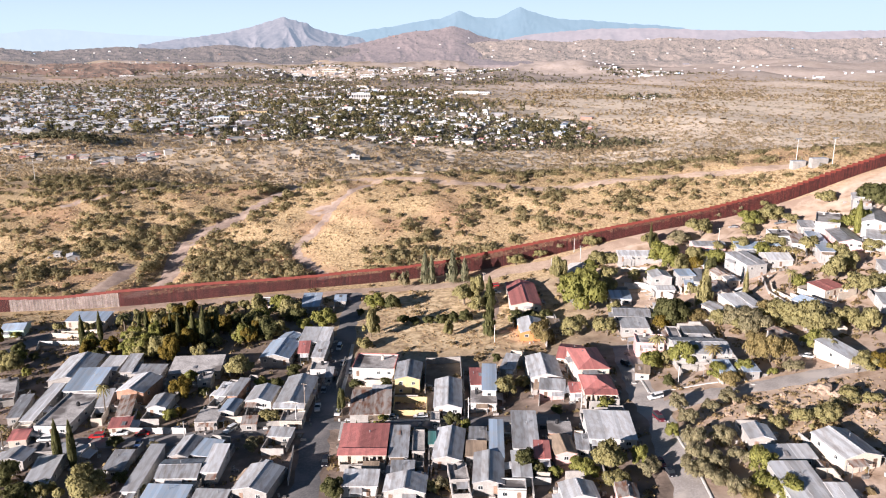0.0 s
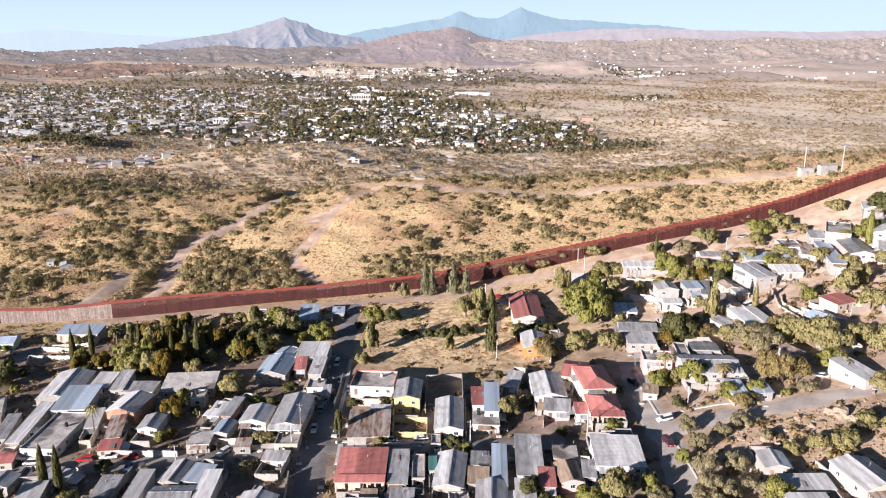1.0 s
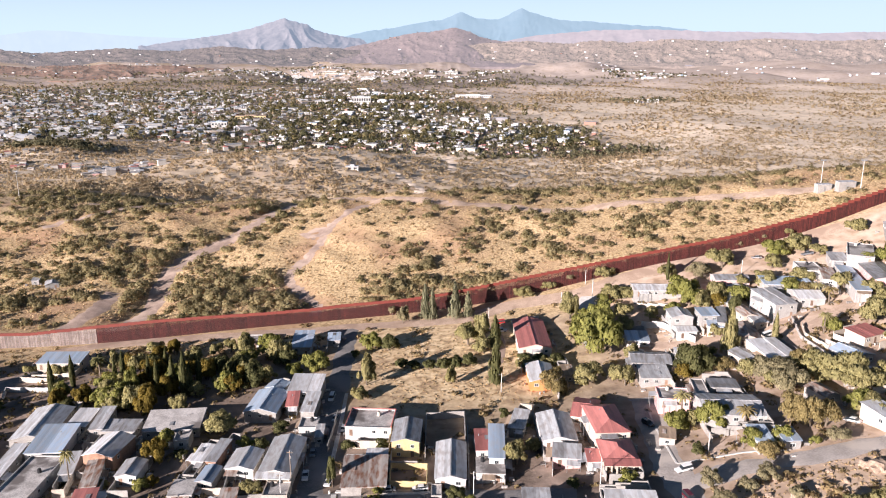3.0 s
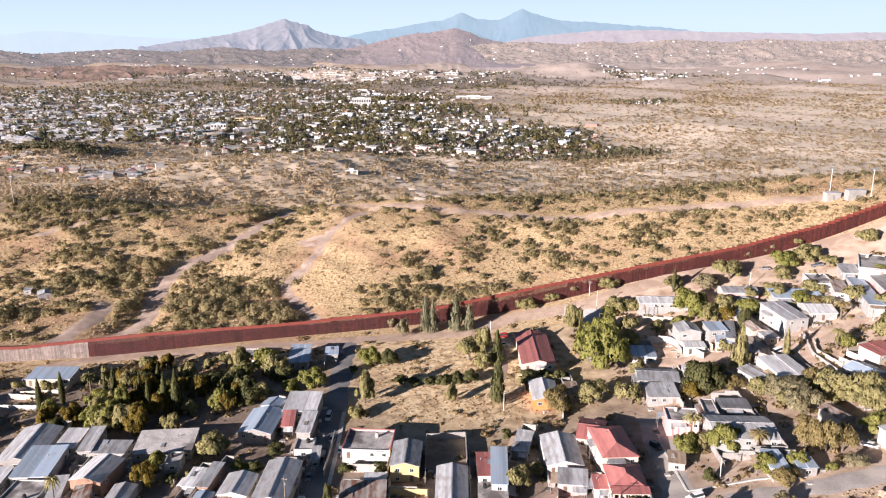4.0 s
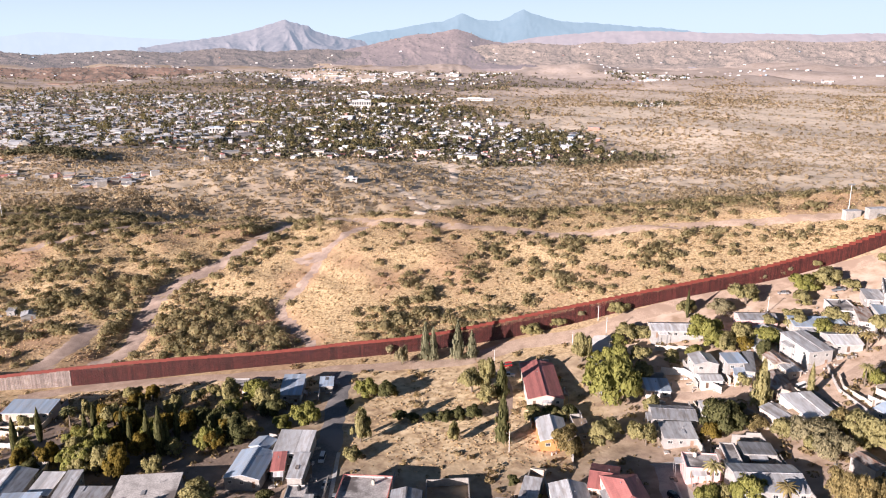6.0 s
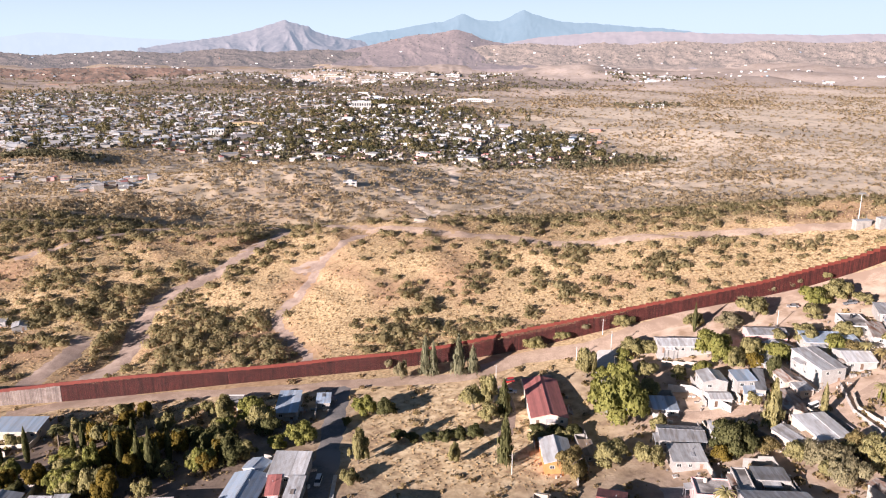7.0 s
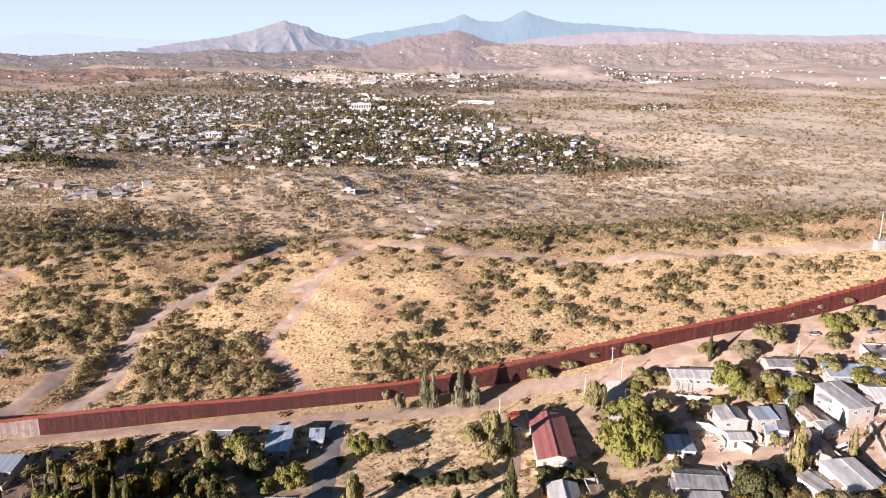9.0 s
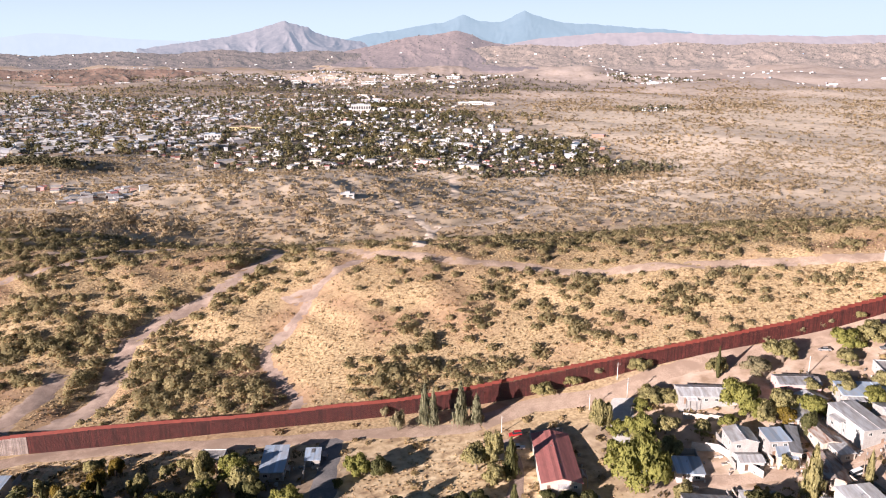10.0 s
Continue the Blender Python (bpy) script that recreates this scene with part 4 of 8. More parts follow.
house(87.6, 255.4, 9.1, 6.9, -5, 4.0, 'flat', 'dark', 'pale')
house(85.1, 219.3, 5.2, 8.2, 0, 3.0, 'shed', 'blue', 'white')
house(91.1, 216.3, 5.0, 7.0, 1, 3.0, 'shed', 'blue', 'pale')
house(63.1, 229.1, 4.8, 6.0, -15, 2.6, 'shed', 'tan', 'block')
house(72.6, 285.9, 14.2, 10.4, -6, 3.6, 'gw', 'dark', 'pale')
house(86.5, 285.6, 10.6, 6.4, -3, 3.2, 'shed', 'grey', 'block')
house(90.4, 312.9, 8.6, 9.6, -0, 6.0, 'gd', 'grey', 'pale')
house(90.7, 305.6, 7.7, 6.5, 1, 3.0, 'gw', 'grey', 'white')
house(99.9, 310.3, 7.1, 7.8, 4, 5.6, 'shed', 'blue', 'pale')
house(101.1, 304.2, 5.8, 7.5, -13, 3.4, 'shed', 'blue', 'cream')
house(104.9, 308.6, 3.6, 15.6, -16, 3.8, 'shed', 'dark', 'block')
house(89.5, 341.5, 21.5, 9.6, -2, 3.6, 'gw', 'grey', 'pale')
house(118.8, 340.3, 14.4, 8.8, -2, 3.6, 'gw', 'dark', 'pink')
house(119.3, 330.5, 9.6, 6.2, 15, 3.0, 'gd', 'grey', 'pale')
house(136.3, 327.5, 19.1, 9.4, -4, 3.4, 'shed', 'blue', 'block')
house(113.7, 310.6, 6.1, 14.0, 5, 3.4, 'gd', 'rust', 'cream')
house(116.0, 301.2, 5.5, 5.9, 10, 2.8, 'shed', 'grey', 'cream')
house(110.1, 274.6, 10.9, 14.0, 11, 3.8, 'shed', 'white', 'cream')
house(101.6, 274.6, 7.5, 9.6, 19, 3.6, 'gd', 'dark', 'cream')
house(108.4, 256.1, 5.6, 8.4, 10, 3.0, 'shed', 'red', 'block')
house(110.9, 239.6, 6.3, 8.4, 21, 3.2, 'gd', 'rust', 'block')
house(129.9, 261.3, 9.7, 10.0, 24, 3.6, 'gd', 'blue', 'pale')
house(140.6, 273.9, 10.8, 8.2, 26, 3.4, 'shed', 'red', 'cream')
house(127.1, 245.8, 7.0, 7.8, 2, 3.0, 'shed', 'grey', 'block')
house(60.0, 319.4, 6.8, 7.4, -16, 2.6, 'flat', 'tar', 'block')
house(72.9, 306.5, 8.7, 9.0, -4, 2.6, 'shed', 'blue', 'white')
house(170.3, 337.9, 9.7, 21.9, -26, 4.2, 'flat', 'tar', 'pale')
house(185.0, 328.7, 9.6, 28.7, -26, 3.8, 'gd', 'grey', 'pale')
house(178.3, 312.6, 7.7, 23.2, -27, 3.4, 'shed', 'grey', 'pale')
house(167.7, 318.4, 10.1, 25.8, -12, 3.4, 'gd', 'dark', 'pink')
house(149.3, 336.8, 8.4, 13.4, -8, 3.2, 'flat', 'tar', 'white')
house(138.2, 313.1, 10.4, 12.3, -2, 3.2, 'gw', 'white', 'pale')
house(157.2, 316.7, 6.0, 29.8, -12, 3.4, 'shed', 'blue', 'pale')
house(78.7, 176.7, 6.6, 7.9, -4, 3.4, 'gd', 'white', 'block')
house(79.2, 154.5, 9.4, 14.0, 1, 3.6, 'shed', 'white', 'pale')
house(81.9, 166.4, 11.4, 6.1, 1, 3.2, 'shed', 'white', 'block')
house(95.0, 166.3, 9.9, 13.0, 10, 3.6, 'gd', 'grey', 'cream')
house(86.3, 150.2, 5.2, 5.9, -2, 3.0, 'shed', 'white', 'block')
house(118.7, 218.1, 7.0, 14.0, 19, 3.4, 'shed', 'grey', 'cream')
house(152.4, 252.6, 7.8, 11.0, -13, 3.0, 'shed', 'grey', 'white')
house(-80.4, 245.0, 4.5, 6.5, 6, 3.4, 'flat', 'tar', 'white')
house(-71.1, 216.1, 6.6, 8.1, 3, 3.0, 'flat', 'tar', 'block')
house(-10.4, 180.1, 6.3, 5.8, -0, 2.8, 'shed', 'dark', 'block')
house(-6.7, 194.1, 3.3, 11.9, 1, 3.0, 'flat', 'tar', 'block')
house(-3.0, 193.6, 2.3, 6.3, 1, 3.8, 'shed', 'teal', 'block')
house(9.6, 196.3, 5.0, 6.4, -3, 2.8, 'shed', 'dark', 'block')
house(32.0, 195.1, 6.5, 7.0, -4, 3.0, 'flat', 'tar', 'brick')
house(3.8, 175.5, 4.8, 7.7, 5, 3.0, 'flat', 'tar', 'block')
house(19.7, 175.8, 5.1, 11.1, -2, 3.2, 'shed', 'grey', 'white')
house(71.0, 274.3, 10.4, 9.6, -2, 3.2, 'shed', 'grey', 'pale')
house(-18.8, 182.2, 4.4, 3.9, 0, 2.6, 'shed', 'tan', 'block')
house(-99.2, 224.0, 4.8, 12.9, 12, 3.4, 'shed', 'rust', 'white')
house(-107.0, 200.3, 4.2, 5.1, -0, 2.6, 'shed', 'dark', 'block')
house(-113.5, 201.3, 5.3, 5.6, 6, 2.6, 'flat', 'tar', 'block')
house(-57.7, 212.4, 4.8, 4.9, 6, 2.6, 'shed', 'rust', 'block')
house(-45.1, 213.7, 6.6, 6.7, 0, 2.8, 'flat', 'tar', 'cream')
house(-38.6, 246.6, 2.8, 7.5, 3, 2.6, 'shed', 'grey', 'block')
house(-42.8, 251.7, 5.6, 6.8, -0, 3.0, 'flat', 'tar', 'white')
house(-19.7, 230.6, 6.4, 6.7, -1, 2.8, 'shed', 'grey', 'block')
house(-2.3, 210.7, 2.7, 5.4, 0, 2.4, 'flat', 'tar', 'block')
house(112.3, 323.0, 7.0, 11.1, -13, 3.0, 'shed', 'grey', 'pale')
house(108.7, 293.6, 8.6, 15.6, -11, 3.2, 'gd', 'rust', 'cream')
house(125.3, 311.5, 9.6, 16.8, 12, 5.4, 'shed', 'grey', 'pale')
house(152.2, 326.0, 5.4, 14.0, -16, 3.0, 'shed', 'rust', 'white')
house(167.3, 280.4, 8.2, 12.1, -15, 3.0, 'shed', 'grey', 'pale')
house(190.9, 351.0, 8.2, 15.3, -23, 3.0, 'gd', 'white', 'pale')
house(161.9, 339.1, 7.0, 10.9, -13, 3.0, 'shed', 'grey', 'block')

house(-205.0, 418.0, 7.0, 8.5, 24, 2.6, 'gd', 'white', 'pale')
house(-215.0, 421.5, 4.2, 5.0, 10, 2.2, 'shed', 'grey', 'pale')


def yard_wall(points, h, tone, label):
    """A masonry wall that steps along the ground between its corners."""
    bm = bmesh.new()
    for (x0, y0), (x1, y1) in zip(points, points[1:]):
        L = math.hypot(x1 - x0, y1 - y0)
        n = max(1, round(L / 4))
        ux, uy = (x1 - x0) / L, (y1 - y0) / L
        for i in range(n):
            a, b = i * L / n, (i + 1) * L / n + 0.02
            z = max(ground(x0 + ux * a, y0 + uy * a), ground(x0 + ux * b, y0 + uy * b))
            q = [(x0 + ux * s + uy * o, y0 + uy * s - ux * o, z + h) for s, o in ((a, 0.1), (b, 0.1), (b, -0.1), (a, -0.1))]
            prism(bm, q, h + 1.5)
            cap = [(x0 + ux * s + uy * o, y0 + uy * s - ux * o, z + h + 0.08) for s, o in ((a, 0.14), (b, 0.14), (b, -0.14), (a, -0.14))]
            prism(bm, cap, 0.077)
    ob = object_from("yard_wall", bm, tone)
    return tagged(ob, label, "wall", "yard walls")


yard_wall([(-158.4, 284.3), (-161.4, 292.4), (-142.2, 290.1), (-138.6, 285.9)], 1.8, WALL["white"], "low white-painted block wall round a yard")
yard_wall([(-161.4, 301.6), (-147.1, 298.5)], 2.0, WALL["cream"], "pale plastered block wall beside a barn")
yard_wall([(-69.5, 216.3), (-59.1, 216.2), (-45.4, 216.4)], 2.0, WALL["cream"], "cream plastered wall along the street")
yard_wall([(-93.8, 212.1), (-76.3, 210.4)], 1.8, WALL["white"], "white-painted wall along the street")
yard_wall([(-5.8, 232.1), (-6.0, 257.7), (6.2, 258.2), (6.2, 230.6)], 2.2, WALL["block"], "bare block wall behind the houses")
yard_wall([(128.4, 301.6), (124.6, 285.1), (125.8, 267.8), (128.7, 256.5)], 1.2, WALL["block"], "low block wall by the lane")
yard_wall([(7.0, 249.2), (6.4, 212.7)], 1.8, WALL["block"], "bare block wall by a yard")
yard_wall([(77.1, 317.4), (84.8, 314.7), (92.5, 298.5)], 2.4, WALL["white"], "tall white-painted wall round a sunken yard")
yard_wall([(79.1, 333.8), (90.7, 329.3)], 1.8, WALL["cream"], "cream wall on the hillside")
yard_wall([(117.3, 289.4), (118.7, 281.1), (119.7, 274.8)], 1.0, WALL["block"], "low block wall along the dirt lane")
yard_wall([(-41.8, 196.9), (-39.9, 178.8)], 1.8, WALL["block"], "block wall behind the bottom houses")
yard_wall([(-35.2, 238.4), (-35.1, 262.1)], 2, WALL["block"], "bare block wall between plots")
yard_wall([(14.8, 172.1), (26.5, 170.4)], 1.8, WALL["block"], "bare block wall between plots")
yard_wall([(39.6, 177.9), (39.6, 167.2), (44.0, 165.7)], 1.8, WALL["block"], "bare block wall between plots")
yard_wall([(129.0, 294.2), (126.3, 285.8), (128.5, 272.8), (130.8, 273.9)], 1.3, WALL["cream"], "pale wall of a hillside yard")
yard_wall([(-60.6, 211.9), (-44.9, 213.8)], 1.6, WALL["block"], "low block wall by the road")
yard_wall([(-15.2, 217.4), (-5.1, 216.4), (-5.0, 226.4), (-15.4, 227.3), (-15.2, 217.4)], 1.9, WALL["yellow"], "yellow-plastered wall round an open patio")
yard_wall([(-142.0, 318.7), (-142.1, 324.3)], 2.4, WALL["block"], "bare concrete-block wall between village plots")
yard_wall([(-141.9, 309.5), (-141.8, 303.9), (-157.8, 303.7)], 1.8, WALL["cream"], "cream-plastered wall between village plots")
yard_wall([(-136.7, 267.6), (-137.4, 274.8), (-126.2, 275.7)], 2.4, WALL["block"], "bare concrete-block wall between village plots")
yard_wall([(-124.8, 268.6), (-125.4, 275.8), (-136.6, 274.8)], 2.1, WALL["cream"], "cream-plastered wall between village plots")
yard_wall([(-114.9, 265.4), (-114.7, 274.2), (-120.3, 274.3)], 1.9, WALL["block"], "bare concrete-block wall between village plots")
yard_wall([(-115.0, 254.7), (-115.1, 249.9)], 2.0, WALL["block"], "bare concrete-block wall between village plots")
yard_wall([(-112.1, 250.7), (-111.6, 244.3)], 1.9, WALL["block"], "bare concrete-block wall between village plots")
yard_wall([(-108.0, 251.0), (-107.6, 246.2), (-111.6, 245.9)], 1.7, WALL["block"], "bare concrete-block wall between village plots")
yard_wall([(-108.0, 250.7), (-108.1, 243.5)], 2.1, WALL["block"], "bare concrete-block wall between village plots")
yard_wall([(-97.6, 257.3), (-97.5, 262.9)], 1.7, WALL["block"], "bare concrete-block wall between village plots")
yard_wall([(-97.7, 250.6), (-97.8, 244.2), (-100.2, 244.2)], 2.4, WALL["block"], "bare concrete-block wall between village plots")
yard_wall([(-94.3, 248.3), (-93.7, 242.8), (-83.4, 243.9)], 1.8, WALL["block"], "bare concrete-block wall between village plots")
yard_wall([(-105.2, 231.7), (-105.8, 227.7), (-102.6, 227.2)], 2.1, WALL["block"], "bare concrete-block wall between village plots")
yard_wall([(-94.4, 242.9), (-93.8, 246.9), (-102.5, 248.1)], 1.8, WALL["cream"], "cream-plastered wall between village plots")
yard_wall([(-131.0, 242.5), (-131.2, 245.7)], 2.5, WALL["block"], "bare concrete-block wall between village plots")
yard_wall([(-129.8, 218.1), (-129.5, 214.1)], 2.4, WALL["cream"], "cream-plastered wall between village plots")
yard_wall([(-127.2, 242.7), (-127.4, 245.9), (-130.6, 245.7)], 2.1, WALL["block"], "bare concrete-block wall between village plots")
yard_wall([(-126.0, 218.3), (-125.8, 214.3)], 2.3, WALL["block"], "bare concrete-block wall between village plots")
yard_wall([(-112.3, 235.1), (-112.2, 239.1)], 1.8, WALL["block"], "bare concrete-block wall between village plots")
yard_wall([(-109.7, 225.8), (-108.8, 220.3)], 2.5, WALL["block"], "bare concrete-block wall between village plots")
yard_wall([(-108.1, 237.0), (-109.2, 243.3)], 1.9, WALL["block"], "bare concrete-block wall between village plots")
yard_wall([(-106.2, 226.4), (-104.8, 218.5), (-108.0, 218.0)], 2.5, WALL["cream"], "cream-plastered wall between village plots")
yard_wall([(-92.2, 222.3), (-92.2, 216.7), (-86.6, 216.7)], 2.1, WALL["block"], "bare concrete-block wall between village plots")
yard_wall([(-86.3, 231.1), (-86.3, 237.5), (-92.0, 237.5)], 2.3, WALL["block"], "bare concrete-block wall between village plots")
yard_wall([(-94.7, 217.5), (-95.7, 223.8)], 2.5, WALL["block"], "bare concrete-block wall between village plots")
yard_wall([(-123.7, 213.2), (-124.6, 217.9), (-129.4, 217.0)], 2.2, WALL["cream"], "cream-plastered wall between village plots")
yard_wall([(-123.0, 200.1), (-122.8, 203.3)], 2.0, WALL["block"], "bare concrete-block wall between village plots")
yard_wall([(-104.8, 193.4), (-105.3, 197.4), (-110.9, 196.6)], 2.4, WALL["block"], "bare concrete-block wall between village plots")
yard_wall([(-102.9, 180.0), (-101.9, 172.9)], 1.8, WALL["block"], "bare concrete-block wall between village plots")
yard_wall([(-81.2, 174.9), (-81.2, 167.7), (-78.0, 167.7)], 2.1, WALL["cream"], "cream-plastered wall between village plots")
yard_wall([(-77.6, 174.9), (-77.6, 166.1), (-80.8, 166.1)], 2.1, WALL["cream"], "cream-plastered wall between village plots")
yard_wall([(-74.3, 179.7), (-74.2, 176.5)], 2.5, WALL["block"], "bare concrete-block wall between village plots")
yard_wall([(-63.7, 180.0), (-63.6, 176.8), (-74.0, 176.5)], 2.1, WALL["block"], "bare concrete-block wall between village plots")
yard_wall([(-74.5, 176.0), (-74.3, 179.2), (-63.9, 178.9)], 1.8, WALL["cream"], "cream-plastered wall between village plots")
yard_wall([(-74.6, 170.5), (-74.9, 163.3), (-64.5, 163.0)], 2.0, WALL["block"], "bare concrete-block wall between village plots")
yard_wall([(-63.6, 175.7), (-63.4, 178.9), (-73.8, 179.2)], 2.0, WALL["cream"], "cream-plastered wall between village plots")
yard_wall([(-63.7, 170.2), (-64.0, 163.8), (-74.4, 164.1)], 2.1, WALL["cream"], "cream-plastered wall between village plots")
yard_wall([(-67.2, 199.8), (-66.4, 203.7), (-60.9, 202.5)], 2.5, WALL["block"], "bare concrete-block wall between village plots")
yard_wall([(-62.9, 181.6), (-62.9, 175.2), (-58.9, 175.2)], 2.0, WALL["cream"], "cream-plastered wall between village plots")
yard_wall([(-58.9, 194.2), (-58.9, 199.0), (-61.2, 199.0)], 2.0, WALL["block"], "bare concrete-block wall between village plots")
yard_wall([(-153.7, 249.9), (-156.3, 255.7)], 2.1, WALL["block"], "bare concrete-block wall between village plots")
yard_wall([(-148.7, 238.7), (-146.8, 234.3)], 2.4, WALL["block"], "bare concrete-block wall between village plots")
yard_wall([(-148.7, 252.1), (-150.3, 255.8)], 1.9, WALL["block"], "bare concrete-block wall between village plots")
yard_wall([(-143.7, 240.9), (-142.1, 237.2), (-146.4, 235.3)], 2.1, WALL["block"], "bare concrete-block wall between village plots")
yard_wall([(-138.6, 236.2), (-140.0, 244.0)], 2.1, WALL["block"], "bare concrete-block wall between village plots")
yard_wall([(-132.4, 222.6), (-131.3, 216.3)], 2.2, WALL["cream"], "cream-plastered wall between village plots")
yard_wall([(-100.6, 200.3), (-100.3, 202.7), (-101.9, 202.9)], 2.3, WALL["cream"], "cream-plastered wall between village plots")
yard_wall([(-91.0, 186.6), (-91.0, 181.0)], 1.8, WALL["cream"], "cream-plastered wall between village plots")
yard_wall([(-85.9, 195.6), (-85.9, 202.0)], 2.4, WALL["block"], "bare concrete-block wall between village plots")
yard_wall([(-85.9, 186.6), (-85.9, 182.6)], 2.2, WALL["block"], "bare concrete-block wall between village plots")
yard_wall([(-47.3, 324.2), (-46.7, 317.0)], 2.1, WALL["block"], "bare concrete-block wall between village plots")
yard_wall([(-54.5, 282.2), (-53.0, 287.5), (-58.4, 289.1)], 1.8, WALL["block"], "bare concrete-block wall between village plots")
yard_wall([(-50.9, 239.9), (-50.7, 246.3), (-42.7, 246.0)], 1.8, WALL["block"], "bare concrete-block wall between village plots")
yard_wall([(-51.6, 219.8), (-51.8, 215.0)], 1.9, WALL["block"], "bare concrete-block wall between village plots")
yard_wall([(-61.1, 234.5), (-60.8, 238.5)], 2.1, WALL["block"], "bare concrete-block wall between village plots")
yard_wall([(-53.0, 234.0), (-52.7, 237.9)], 2.2, WALL["block"], "bare concrete-block wall between village plots")
yard_wall([(-67.1, 240.0), (-65.9, 247.9), (-63.5, 247.5)], 1.9, WALL["block"], "bare concrete-block wall between village plots")
yard_wall([(-68.9, 228.9), (-69.6, 224.2)], 2.5, WALL["cream"], "cream-plastered wall between village plots")
yard_wall([(-72.3, 238.0), (-71.6, 243.6), (-68.4, 243.2)], 2.2, WALL["block"], "bare concrete-block wall between village plots")
yard_wall([(-73.3, 229.7), (-74.2, 222.5), (-71.0, 222.1)], 2.1, WALL["block"], "bare concrete-block wall between village plots")
yard_wall([(-68.5, 237.5), (-67.8, 243.1), (-71.0, 243.5)], 1.8, WALL["block"], "bare concrete-block wall between village plots")
yard_wall([(-69.5, 229.2), (-70.3, 222.8), (-73.5, 223.2)], 2.5, WALL["block"], "bare concrete-block wall between village plots")
yard_wall([(-63.3, 226.1), (-62.6, 234.1), (-64.2, 234.2)], 1.8, WALL["block"], "bare concrete-block wall between village plots")
yard_wall([(-50.1, 202.0), (-50.6, 195.6), (-44.3, 195.1)], 2.0, WALL["block"], "bare concrete-block wall between village plots")
yard_wall([(-43.5, 201.4), (-43.9, 196.6)], 2.1, WALL["block"], "bare concrete-block wall between village plots")
yard_wall([(-50.2, 183.9), (-49.1, 190.2)], 1.8, WALL["block"], "bare concrete-block wall between village plots")
yard_wall([(-52.3, 172.1), (-53.2, 167.3), (-44.5, 165.8)], 2.4, WALL["block"], "bare concrete-block wall between village plots")
yard_wall([(-41.5, 182.3), (-41.1, 184.7), (-49.7, 186.2)], 1.9, WALL["block"], "bare concrete-block wall between village plots")
yard_wall([(-61.6, 169.8), (-61.9, 164.2), (-53.9, 163.8)], 1.8, WALL["block"], "bare concrete-block wall between village plots")
yard_wall([(-27.9, 201.6), (-27.9, 207.2), (-15.9, 207.2)], 2.3, WALL["block"], "bare concrete-block wall between village plots")
yard_wall([(-15.3, 201.6), (-15.3, 208.0), (-24.1, 208.0)], 2.0, WALL["block"], "bare concrete-block wall between village plots")
yard_wall([(-15.3, 188.8), (-15.3, 184.8), (-27.3, 184.8)], 1.8, WALL["block"], "bare concrete-block wall between village plots")
yard_wall([(-14.3, 186.1), (-14.3, 178.9)], 1.7, WALL["block"], "bare concrete-block wall between village plots")
yard_wall([(-9.5, 186.1), (-9.5, 183.7)], 2.2, WALL["block"], "bare concrete-block wall between village plots")
yard_wall([(-24.8, 178.4), (-24.7, 184.0), (-21.5, 183.9)], 1.8, WALL["block"], "bare concrete-block wall between village plots")
yard_wall([(-25.0, 171.8), (-25.1, 164.6)], 2.0, WALL["cream"], "cream-plastered wall between village plots")
yard_wall([(-16.4, 171.6), (-16.4, 167.6)], 1.8, WALL["block"], "bare concrete-block wall between village plots")
yard_wall([(-14.0, 175.0), (-13.7, 181.4)], 2.0, WALL["cream"], "cream-plastered wall between village plots")
yard_wall([(-14.4, 167.5), (-14.6, 163.5)], 1.8, WALL["block"], "bare concrete-block wall between village plots")
yard_wall([(-4.0, 174.5), (-3.6, 181.7)], 2.0, WALL["block"], "bare concrete-block wall between village plots")
yard_wall([(-4.4, 167.0), (-4.7, 162.2), (-14.2, 162.7)], 2.2, WALL["block"], "bare concrete-block wall between village plots")
yard_wall([(-15.9, 255.6), (-15.4, 262.8)], 2.1, WALL["block"], "bare concrete-block wall between village plots")
yard_wall([(-16.7, 244.2), (-17.0, 239.5), (-29.8, 240.3)], 2.5, WALL["cream"], "cream-plastered wall between village plots")
yard_wall([(-15.2, 247.9), (-15.1, 251.9)], 1.7, WALL["cream"], "cream-plastered wall between village plots")
yard_wall([(-15.7, 234.3), (-15.9, 227.9), (-7.9, 227.7)], 2.1, WALL["block"], "bare concrete-block wall between village plots")
yard_wall([(-7.1, 247.7), (-7.0, 251.7)], 2.4, WALL["block"], "bare concrete-block wall between village plots")
yard_wall([(-28.4, 228.0), (-28.6, 232.0), (-23.0, 232.2)], 2.4, WALL["block"], "bare concrete-block wall between village plots")
yard_wall([(-2.4, 234.1), (-2.3, 238.9), (5.7, 238.8)], 1.7, WALL["block"], "bare concrete-block wall between village plots")
yard_wall([(5.9, 234.0), (6.0, 238.0), (-2.0, 238.1)], 2.0, WALL["block"], "bare concrete-block wall between village plots")
yard_wall([(8.7, 236.8), (8.6, 241.6)], 2.2, WALL["block"], "bare concrete-block wall between village plots")
yard_wall([(17.3, 238.8), (17.7, 246.8), (13.7, 247.0)], 2.0, WALL["block"], "bare concrete-block wall between village plots")
yard_wall([(16.1, 216.9), (16.0, 214.5)], 2.0, WALL["block"], "bare concrete-block wall between village plots")
yard_wall([(22.3, 254.3), (24.5, 262.0), (28.3, 260.9)], 2.0, WALL["cream"], "cream-plastered wall between village plots")
yard_wall([(19.3, 243.8), (17.7, 238.4), (21.6, 237.3)], 2.2, WALL["cream"], "cream-plastered wall between village plots")
